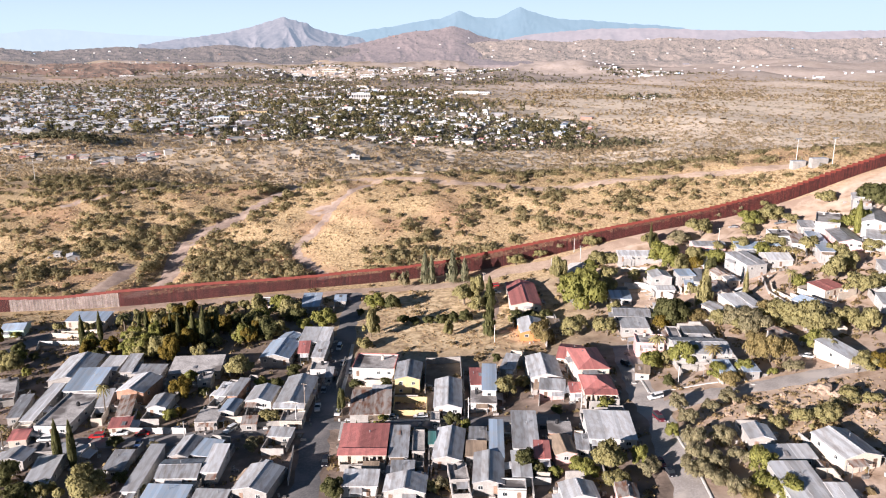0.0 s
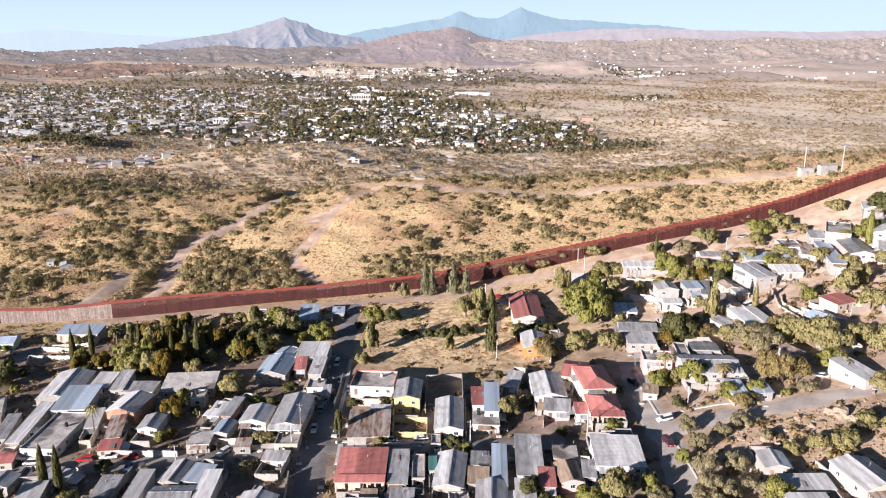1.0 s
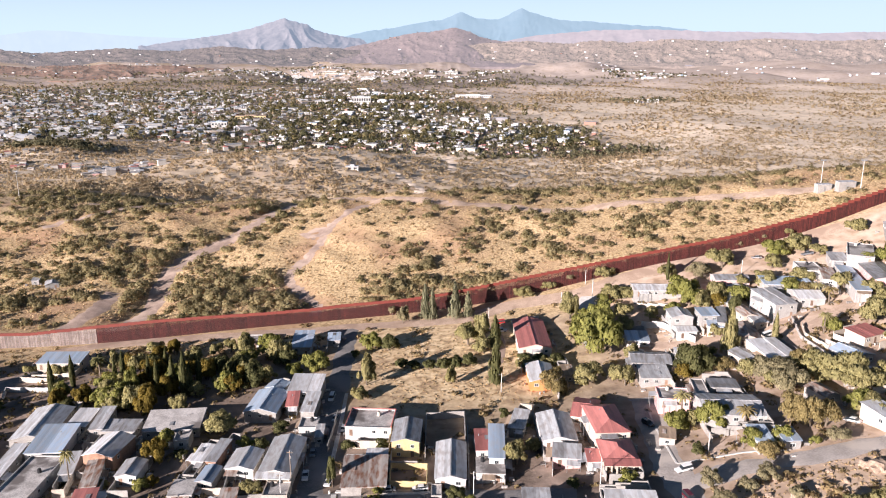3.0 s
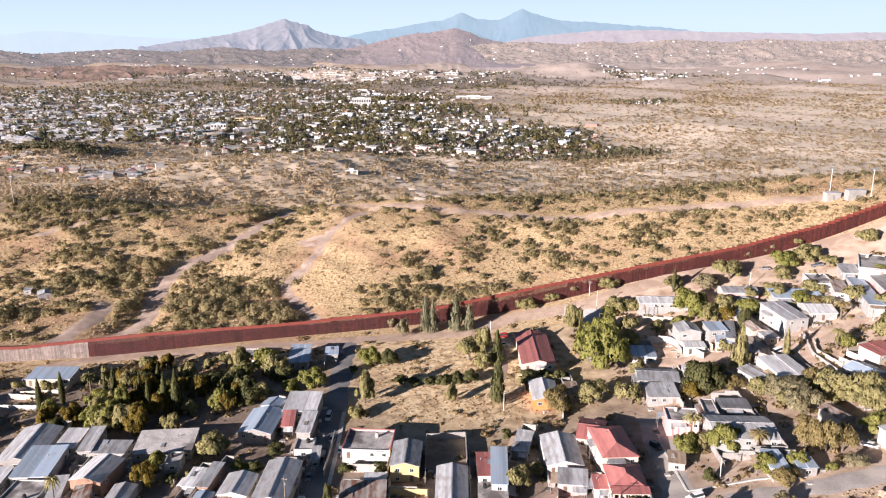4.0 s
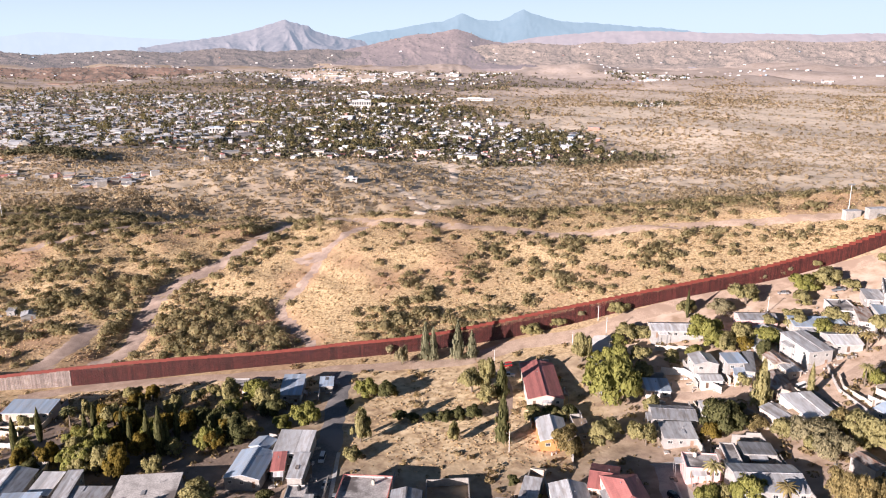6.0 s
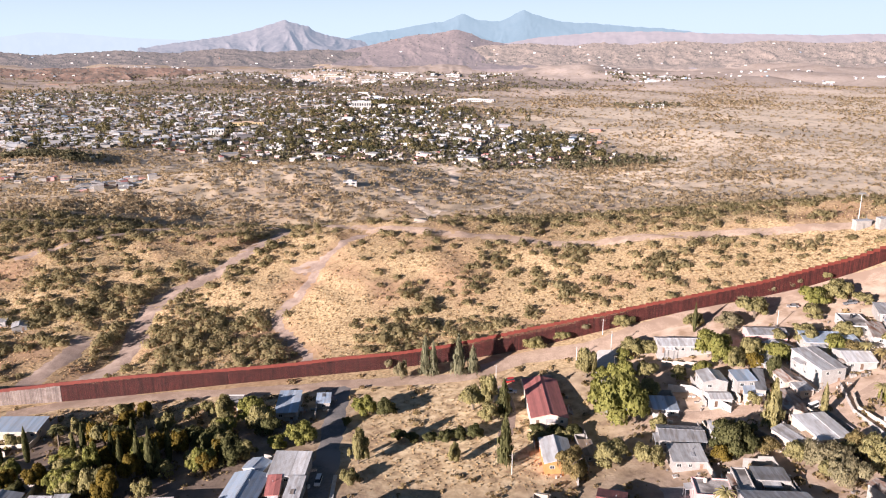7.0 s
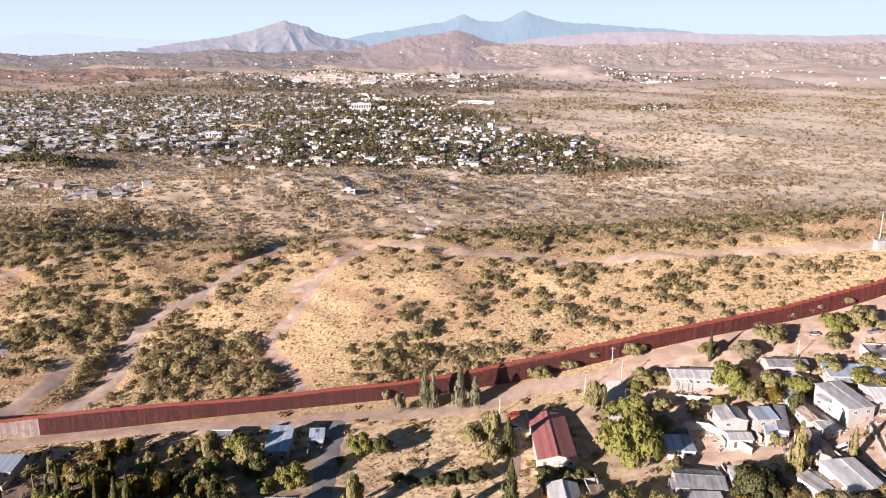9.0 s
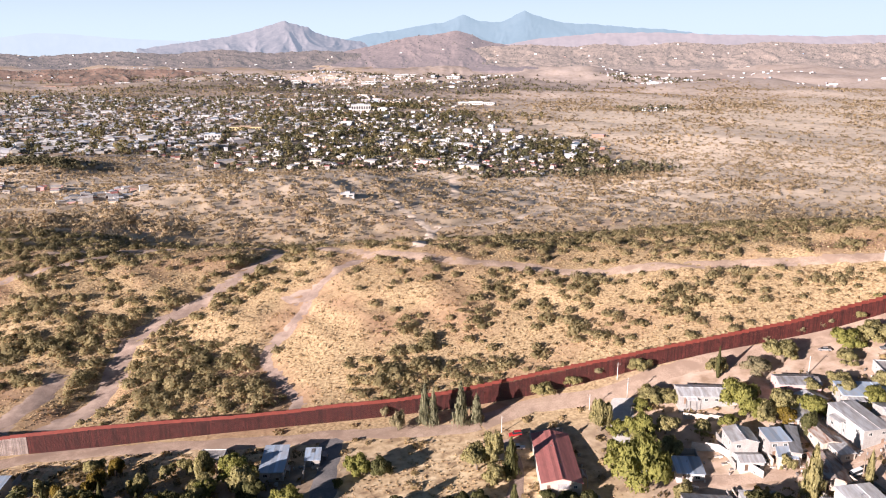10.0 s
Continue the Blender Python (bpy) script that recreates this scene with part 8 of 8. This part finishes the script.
# ---- poles, masts and small works ----
def utility_pole(x, y, h):
    root = tagged(new("utility_pole"), "weathered wooden utility pole with a crossarm", "pole", "utility poles")
    root.matrix_basis = pose(x, y, ground(x, y), 0, 0, (x * 37) % 40 - 20)
    bm = bmesh.new()
    rod(bm, (0, 0, -0.8), (0, 0, h), 0.17, 0.11, 8)
    part("pole", bm, CONCRETE if h < 9 else WOOD, root)
    bm = bmesh.new()
    box(bm, -0.9, 0.9, -0.06, 0.06, h - 0.55, h - 0.42)
    part("crossarm", bm, WOOD, root)
    bm = bmesh.new()
    rod(bm, (0, 0, 0), (0, 0, 0.2), 0.05, 0.03, 6)
    ins = bpy.data.meshes.new("insulator")
    bm.to_mesh(ins)
    bm.free()
    ins.materials.append(CONCRETE)
    for dx in (-0.8, 0.0, 0.8):
        o = new("insulator", ins)
        o.parent = root
        o.matrix_basis = Matrix.Translation((dx, 0, h - 0.42 if dx else h))
    if h > 8:
        bm = bmesh.new()
        rod(bm, (0.28, 0, h - 2.2), (0.28, 0, h - 1.4), 0.18, 0.18, 10)
        part("transformer", bm, STEEL_GREY, root, "grey can transformer")


def mast(x, y, h):
    root = tagged(new("mast"), "tall pale steel mast with floodlights on top", "mast", "patrol masts")
    root.matrix_basis = pose(x, y, ground(x, y))
    bm = bmesh.new()
    rod(bm, (0, 0, -0.5), (0, 0, h), 0.24, 0.13, 10)
    part("pole", bm, CONCRETE, root)
    bm = bmesh.new()
    box(bm, -1.3, 1.3, -0.1, 0.1, h - 0.5, h - 0.3)
    part("crossbar", bm, STEEL_GREY, root)
    for dx in (-1.2, -0.4, 0.4, 1.2):
        bm = bmesh.new()
        box(bm, dx - 0.25, dx + 0.25, -0.35, 0.1, h - 0.28, h + 0.25)
        part("floodlight", bm, STEEL_GREY, root)


def water_box(x, y, w, h):
    root = tagged(new("equipment_shelter"), "small grey equipment shelter beside the ridge road", "shelter", "equipment shelters")
    root.matrix_basis = pose(x, y, ground(x, y), 0, 0, 8)
    bm = bmesh.new()
    box(bm, -w / 2, w / 2, -1.6, 1.6, -1, h)
    part("wall", bm, WALL["block"], root)
    bm = bmesh.new()
    prism(bm, [(-w / 2 - 0.2, -1.8, h + 0.15), (w / 2 + 0.2, -1.8, h + 0.15), (w / 2 + 0.2, 1.8, h + 0.3), (-w / 2 - 0.2, 1.8, h + 0.3)], 0.15)
    part("roof", bm, ROOF["grey"], root)
    bm = bmesh.new()
    box(bm, -0.5, 0.5, -1.66, -1.595, 0, 2)
    part("door", bm, STEEL_GREY, root)
    for dx in (-0.3, 0.3):
        bm = bmesh.new()
        rod(bm, (dx * w, 0.5, h), (dx * w, 0.5, h + 2.6), 0.06, 0.04, 6)
        part("antenna", bm, STEEL_GREY, root)


ROCK = surface("weathered tan rock", (0.26, 0.19, 0.14), (0.44, 0.33, 0.25), 0.95, 0.8, 5, 0.3)


def boulder(x, y, r, seed):
    bm = bmesh.new()
    bmesh.ops.create_icosphere(bm, subdivisions=3, radius=1.0)
    for v in bm.verts:
        k = 1 + 0.35 * noise.fractal(v.co * 1.3 + Vector((seed * 9.1, 0, 0)), 0.8, 2.0, 4) + 0.12 * noise.cell(v.co * 2.0 + Vector((seed, 3, 1)))
        v.co = Vector((v.co.x * 1.15, v.co.y * 0.9, v.co.z * 0.75)) * k * r
    ob = tagged(object_from("boulder", bm, ROCK), "weathered tan boulder on a bare slope", "rock", "boulders on the bank")
    ob.matrix_basis = pose(x, y, ground(x, y) + 0.15 * r, 0, 0, seed * 50)


car(-39.3, 223.9, 95, 'white', 'pickup')
car(-39.3, 236.9, 94, 'grey', 'sedan')
car(-39.3, 245.9, 94, 'grey', 'sedan')
car(-35.5, 259.1, 85, 'silver', 'sedan')
car(-38.8, 274.0, 88, 'white', 'van')
car(-32.3, 220.3, 85, 'white', 'sedan')
car(-31.8, 189.1, 92, 'black', 'suv')
car(-31.9, 252.0, 88, 'silver', 'sedan')
car(-118.2, 210.3, 3, 'white', 'van')
car(-102.9, 210.4, 4, 'red', 'suv')
car(-96.4, 211.4, 2, 'white', 'pickup')
car(-89.5, 210.7, 4, 'red', 'sedan')
car(-79.7, 211.8, 8, 'white', 'sedan')
car(-88.3, 204.8, 95, 'blue', 'sedan')
car(-83.8, 202.4, 100, 'grey', 'van')
car(-63.2, 210.7, 60, 'white', 'suv')
car(62.5, 210.8, 12, 'white', 'suv')
car(59.6, 196.6, 100, 'maroon', 'van')
car(60.9, 241.2, 110, 'black', 'suv')
car(-15.6, 215.5, 3, 'silver', 'sedan')
car(-6.7, 215.4, 3, 'white', 'sedan')
car(-48.0, 189.3, 60, 'white', 'sedan')
car(54.9, 168.7, 100, 'black', 'sedan')
car(53.8, 173.7, 95, 'maroon', 'sedan')
car(137.3, 359.9, -20, 'silver', 'sedan')
car(115.4, 291.7, 15, 'white', 'van')
car(156.4, 353.6, -12, 'grey', 'pickup')
car(111.7, 223.0, -52, 'white', 'sedan')
car(23.0, 335.9, 5, 'red', 'suv')
car(23.0, 327.5, -5, 'white', 'pickup')
car(-6.4, 179.2, 0, 'silver', 'sedan')
utility_pole(-42.0, 217.7, 11.9)
utility_pole(-43.8, 212.2, 8.1)
utility_pole(7.4, 207.8, 8.9)
utility_pole(40.4, 208.9, 7.8)
utility_pole(19.4, 275.8, 7.0)
utility_pole(-75.9, 207.6, 5.3)
utility_pole(71.4, 219.0, 5.8)
utility_pole(62.8, 362.0, 6.7)
utility_pole(63.4, 348.1, 8.8)
utility_pole(49.9, 346.3, 6.0)
utility_pole(18.5, 338.9, 6.3)
utility_pole(126.5, 348.0, 6.5)
utility_pole(116.9, 290.5, 9.3)
utility_pole(62.9, 339.1, 4.0)
mast(198.7, 397.1, 14.5)
mast(-313.0, 594.0, 20.0)
mast(188.6, 416.0, 12.8)
water_box(185.8, 407.6, 7.3, 3.4)
water_box(194.1, 402.5, 8.9, 3.9)
boulder(105.7, 199.0, 2.5, 1)
boulder(103.4, 200.6, 1.4, 2)
boulder(107.1, 195.5, 1.2, 3)
boulder(81.6, 200.4, 0.9, 4)
boulder(82.8, 191.3, 1.4, 5)
boulder(84.6, 188.3, 0.9, 6)
boulder(77.5, 193.3, 0.8, 7)
boulder(94.6, 200.0, 0.9, 8)
boulder(96.2, 194.8, 0.8, 9)
boulder(89.3, 194.4, 0.6, 10)
boulder(78.8, 188.3, 0.7, 11)
boulder(108.7, 189.7, 1.2, 12)
boulder(109.6, 182.9, 1.3, 13)
boulder(111.7, 189.8, 0.7, 14)
boulder(73.1, 200.6, 0.8, 15)

# ---- the far town ----
def town_material():
    m = bpy.data.materials.new("town walls and roofs")
    m.use_nodes = True
    n, l = m.node_tree.nodes, m.node_tree.links
    b = n["Principled BSDF"]
    b.inputs["Roughness"].default_value = 0.85
    g = n.new("ShaderNodeNewGeometry")
    r = n.new("ShaderNodeValToRGB")
    r.color_ramp.interpolation = 'CONSTANT'
    e = r.color_ramp.elements
    tones = [(0.0, (0.7, 0.69, 0.68)), (0.3, (0.52, 0.49, 0.45)), (0.48, (0.39, 0.39, 0.41)), (0.62, (0.46, 0.37, 0.29)), (0.7, (0.24, 0.23, 0.24)), (0.8, (0.3, 0.17, 0.13)), (0.87, (0.52, 0.53, 0.56)), (0.97, (0.25, 0.33, 0.42))]
    while len(e) < len(tones):
        e.new(0.5)
    for el, (p, c) in zip(e, tones):
        el.position, el.color = p, rgb(c)
    l.new(g.outputs["Random Per Island"], r.inputs[0])
    l.new(r.outputs[0], b.inputs["Base Color"])
    return m


TOWN = town_material()
ZONES = [   # x, y, half width, half depth, how many
    (-600, 1470, 240, 130, 260), (-800, 1850, 320, 250, 400), (-1020, 2420, 420, 320, 330), (-150, 1430, 190, 210, 170), (-200, 1850, 270, 230, 190),
    (-350, 2450, 340, 330, 190), (120, 1420, 130, 200, 120), (-450, 3700, 520, 150, 200), (-900, 3500, 300, 120, 60), (-1800, 3900, 500, 200, 110), (930, 3750, 160, 260, 60), (1750, 3500, 420, 200, 16), (560, 2250, 50, 40, 14),
    (1500, 3900, 300, 160, 14), (130, 3780, 220, 90, 40), (-300, 3300, 500, 200, 110), (-345, 850, 28, 22, 15), (-335, 890, 34, 20, 8), (-500, 1010, 50, 26, 8), (-575, 1090, 50, 26, 5)]


def town_spots():
    rng = np.random.default_rng(33)
    out = []
    for x, y, hx, hy, n in ZONES:
        n = int(n * 1.9)
        lean = radians(24 if x < -300 else -18)
        px = (rng.uniform(-1, 1, n) + rng.normal(0, 0.12, n)) * hx + x
        py = (rng.uniform(-1, 1, n) + rng.normal(0, 0.1, n)) * hy + y
        a, c = px * math.cos(lean) + py * math.sin(lean), py * math.cos(lean) - px * math.sin(lean)
        c = np.round(c / 24) * 24 + rng.normal(0, 3.5, n)
        px, py = a * math.cos(lean) - c * math.sin(lean), a * math.sin(lean) + c * math.cos(lean)
        out += list(zip(px, py))
    return out


def house_shape(w, d, h, rise):
    """A simple far house: walls, and a low gable or flat roof with eaves."""
    v = [(-w, -d, -4), (w, -d, -4), (w, d, -4), (-w, d, -4), (-w, -d, h), (w, -d, h), (w, d, h), (-w, d, h)]
    f = [(0, 1, 5, 4), (1, 2, 6, 5), (2, 3, 7, 6), (3, 0, 4, 7)]
    o, t = 0.35, 0.18
    r = [(-w - o, -d - o, h + 0.02), (w + o, -d - o, h + 0.02), (w + o, d + o, h + 0.02), (-w - o, d + o, h + 0.02),
         (-w - o, -d - o, h + t), (w + o, -d - o, h + t), (w + o, d + o, h + t), (-w - o, d + o, h + t), (-w - o, 0, h + t + rise), (w + o, 0, h + t + rise)]
    rf = [(3, 2, 1, 0), (0, 1, 5, 4), (2, 3, 7, 6), (4, 5, 9, 8), (8, 9, 6, 7), (1, 2, 6, 9, 5), (3, 0, 4, 8, 7)]
    return v, f, r, rf


def far_town():
    rng = random.Random(34)
    spots = np.array(sorted(town_spots(), key=lambda p: p[1]))
    spots = spots[off_roads(spots, 7)]
    shared = {}
    joined_v, joined_f, count = [], [], 0
    for x, y in spots:
        big = rng.random() < 0.06
        w, d, h = (rng.uniform(8, 17), rng.uniform(5, 9), rng.uniform(4.5, 6.5)) if big else (rng.uniform(2.6, 5.4), rng.uniform(2.4, 4.6), rng.choice((2.8, 3.0, 3.4, 5.2)))
        if y > 2800:
            w, d = w * 1.15, d * 1.2
        turn = rng.choice((0, 0, 90)) + rng.gauss(24 if x < -300 else -18, 6)
        z = ground(x, y)
        rise = rng.choice((0, 0, 0.9, 1.3))
        if count < 240:
            count += 1
            key = (round(w), round(d), h > 4, rise > 0)
            if key not in shared:
                v, f, r, rf = house_shape(w, d, h, rise)
                shared[key] = (mesh_from("wall", v, f, None), mesh_from("roof", r, rf, None))
            root = tagged(new("town_house"), "small pale house in the far town", "house", "houses of the far town")
            root.matrix_basis = pose(x, y, z, 0, 0, turn)
            wall_tone = rng.choice(("white", "cream", "cream", "block", "pink", "block"))
            roof_tone = rng.choice(("white", "grey", "grey", "dark", "red", "tan", "tar"))
            for nm, me, m in (("wall", shared[key][0], WALL[wall_tone]), ("roof", shared[key][1], ROOF[roof_tone])):
                o = new(nm, me)
                o.parent = root
                if not me.materials:
                    me.materials.append(m)
                o.material_slots[0].link = 'OBJECT'
                o.material_slots[0].material = m
        else:
            v, f, r, rf = house_shape(w, d, h, rise)
            M = pose(x, y, z, 0, 0, turn)
            for vs, fs in ((v, f), (r, rf)):
                o = len(joined_v)
                joined_v += [tuple(M @ Vector(p)) for p in vs]
                joined_f += [tuple(o + i for i in q) for q in fs]
    tagged(new("distant_houses", mesh_from("distant_houses", joined_v, joined_f, TOWN)), "countless pale houses of the distant town", "houses", kind="stuff")


def hall(x, y, w, d, h, turn, wall, roof, label):
    root = tagged(new("hall"), label, "building", "large buildings of the far town")
    root.matrix_basis = pose(x, y, ground(x, y), 0, 0, turn)
    bm = bmesh.new()
    box(bm, -w / 2, w / 2, -d / 2, d / 2, -4, h)
    part("wall", bm, WALL[wall], root)
    bm = bmesh.new()
    box(bm, -w / 2 - 0.4, w / 2 + 0.4, -d / 2 - 0.4, d / 2 + 0.4, h, h + 0.6)
    box(bm, -w / 5, w / 6, -d / 4, d / 5, h + 0.6, h + 2.2)
    part("roof", bm, ROOF[roof], root)
    for i in range(max(2, int(w / 6))):
        bm = bmesh.new()
        px = -w / 2 + (i + 0.5) * w / max(2, int(w / 6))
        box(bm, px - 1.6, px + 1.6, -d / 2 - 0.12, -d / 2 - 0.02, h * 0.35, h * 0.75)
        part("window", bm, GLASS, root)


far_town()
hall(-97, 846, 13, 7, 3, 4, "white", "white", "low white shed on the bare hill")
hall(-231, 2235, 52, 30, 17, 6, "white", "white", "large white block building above the trees")
hall(-330, 2180, 40, 24, 9, 6, "white", "white", "broad white building in the town")
hall(-420, 1745, 66, 24, 7, 5, "yellow", "tan", "long yellow building in the town")
hall(-445, 1590, 30, 18, 9, 8, "white", "blue", "blue and white hall beside the road")
hall(-1010, 1500, 52, 20, 12, 4, "brick", "red", "red brick building at the town's edge")
hall(-905, 1430, 74, 22, 6, 4, "white", "white", "long white flat building by the road")
hall(-1330, 3380, 60, 30, 9, 4, "white", "white", "white warehouse far across the town")
hall(-760, 3560, 80, 34, 9, 0, "white", "white", "long white warehouse on the plain")
hall(-180, 3620, 90, 34, 9, 4, "white", "white", "long white warehouse on the plain")
hall(-520, 3700, 70, 34, 9, 0, "cream", "white", "long pale warehouse on the plain")
for x, y, w in ((-640, 3480, 60), (-330, 3540, 70), (-60, 3500, 50), (-420, 3420, 44), (-880, 3620, 56), (30, 3560, 60), (900, 3560, 60), (980, 3680, 70), (1030, 3820, 50), (860, 3420, 44)):
    hall(x, y, w, 26, 8, (x * 7) % 13 - 6, "white", "white", "long white warehouse on the plain")
hall(90, 2430, 110, 22, 7, -14, "white", "white", "long white bridge-like hall among trees")


def town_trees(name, n, zones, size, sprays, seed):
    rng = np.random.default_rng(seed)
    P = []
    for x, y, hx, hy, k in zones:
        q = int(n * k)
        P.append(np.stack([x + (rng.uniform(-1, 1, q) + rng.normal(0, 0.2, q)) * hx, y + rng.uniform(-1, 1, q) * hy], 1))
    P = np.concatenate(P)
    m = len(P)
    R = rng.uniform(size[0], size[1], m)
    Z = ground_at(P[:, 0], P[:, 1])
    d = rng.normal(size=(m, sprays, 3))
    d /= np.linalg.norm(d, axis=2)[:, :, None]
    d *= rng.uniform(0.5, 1.1, (m, sprays, 1))
    C = np.stack([P[:, 0], P[:, 1], Z + R * 1.0], 1)[:, None, :] + d * R[:, None, None] * np.array([1, 1, 0.9])
    V, F, N = leaf_sprays(C.reshape(-1, 3), np.repeat(R * 0.6, sprays), rng, d.reshape(-1, 3))
    tagged(new(name, mesh_of_sprays(name, V, F, N, TOWN_TREE)), "dark trees between the houses of the town", "trees", kind="stuff")


town_trees("town_trees", 6200, [(-600, 1470, 260, 140, 0.08), (-800, 1850, 320, 250, 0.12), (-150, 1430, 200, 220, 0.16), (-200, 1850, 280, 240, 0.2), (-350, 2400, 340, 320, 0.16),
                                (120, 1420, 140, 200, 0.075), (205, 1500, 50, 60, 0.02), (255, 1230, 70, 70, 0.02), (150, 1190, 120, 30, 0.02), (-576, 1170, 60, 30, 0.05)], (1.5, 4.4), 14, 41)
town_trees("distant_trees", 2800, [(-1020, 2450, 420, 320, 0.2), (-300, 3200, 800, 380, 0.35), (-1500, 3400, 900, 500, 0.15), (960, 3700, 220, 130, 0.08), (-600, 3750, 800, 220, 0.2), (560, 2260, 70, 50, 0.02)], (3.5, 7), 9, 42)
TOWN_CROWN = surface("town foliage in autumn", (0.115, 0.115, 0.062), (0.27, 0.22, 0.1), 0.9, 30.0, 2, 0, leafy=True, island=0.25)
rng_town = np.random.default_rng(61)


def tall_town_trees():
    """Broad crowns that stand out between the houses."""
    P = []
    for x, y, hx, hy, n in ((-200, 1640, 260, 130, 110), (-130, 1400, 200, 120, 80), (150, 1420, 90, 130, 32), (-330, 2020, 260, 150, 90), (210, 1330, 60, 60, 14), (-620, 1420, 260, 70, 40), (-700, 1700, 300, 120, 50), (20, 2000, 150, 160, 60), (-180, 2330, 150, 60, 90)):
        P.append(np.stack([x + rng_town.normal(0, 0.55, n) * hx, y + rng_town.normal(0, 0.55, n) * hy], 1))
    P = np.concatenate(P)
    P = P[off_roads(P, 4)]
    m, sprays = len(P), 60
    R = rng_town.uniform(3.5, 7.5, m)
    d = rng_town.normal(size=(m, sprays, 3))
    d /= np.linalg.norm(d, axis=2)[:, :, None]
    C = np.stack([P[:, 0], P[:, 1], ground_at(P[:, 0], P[:, 1]) + R], 1)[:, None, :] + d * rng_town.uniform(0.75, 1.1, (m, sprays, 1)) * R[:, None, None] * np.array([1, 1, 1.05])
    V, F, N = leaf_sprays(C.reshape(-1, 3), np.repeat(R * 0.36, sprays), rng_town, d.reshape(-1, 3))
    tagged(new("tall_town_trees", mesh_of_sprays("tall_town_trees", V, F, N, TOWN_CROWN)), "green and yellowing trees standing over the town", "trees", kind="stuff")


tall_town_trees()


def hill_dots():
    """Brush and scattered pale houses on the foothills."""
    C, hv, hf = [], [], []
    for name, n, houses in (("backdrop_foothills", 3200, 46), ("backdrop_rise", 2600, 60), ("backdrop_hill", 500, 10), ("backdrop_bare_ridge", 900, 14)):
        pts = np.array(HILL_POINTS[name])
        pts = pts[int(len(pts) * 0.15):]
        C.append(pts[rng_town.integers(0, len(pts), n)] + rng_town.normal(0, 2, (n, 3)) * np.array([1, 1, 0]))
        for p in pts[rng_town.integers(0, len(pts), houses)]:
            v, f, r, rf = house_shape(rng_town.uniform(3, 7), rng_town.uniform(3, 5), rng_town.uniform(2.5, 3.6), 0.8)
            for vs, fs in ((v, f), (r, rf)):
                o = len(hv)
                hv += [(p[0] + q[0], p[1] + q[1], p[2] + q[2]) for q in vs]
                hf += [tuple(o + i for i in q) for q in fs]
    C = np.concatenate(C)
    m = len(C)
    R = rng_town.uniform(1.8, 4.5, m)
    d = rng_town.normal(size=(m, 4, 3))
    d /= np.linalg.norm(d, axis=2)[:, :, None]
    d[:, :, 2] = np.abs(d[:, :, 2])
    V, F, N = leaf_sprays((C[:, None, :] + d * R[:, None, None] * 0.7).reshape(-1, 3), np.repeat(R, 4), rng_town, d.reshape(-1, 3))
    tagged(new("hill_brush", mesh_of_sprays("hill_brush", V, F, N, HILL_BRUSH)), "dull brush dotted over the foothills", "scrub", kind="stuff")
    tagged(new("hill_houses", mesh_from("hill_houses", hv, hf, TOWN)), "pale houses scattered over the foothills", "houses", kind="stuff")


# the brush glows faintly too, haze put into its material
HILL_BRUSH = hazy("far brush with haze glow", (0.09, 0.08, 0.062), (0.14, 0.12, 0.09), 30, (0.07, 0.068, 0.07))
hill_dots()
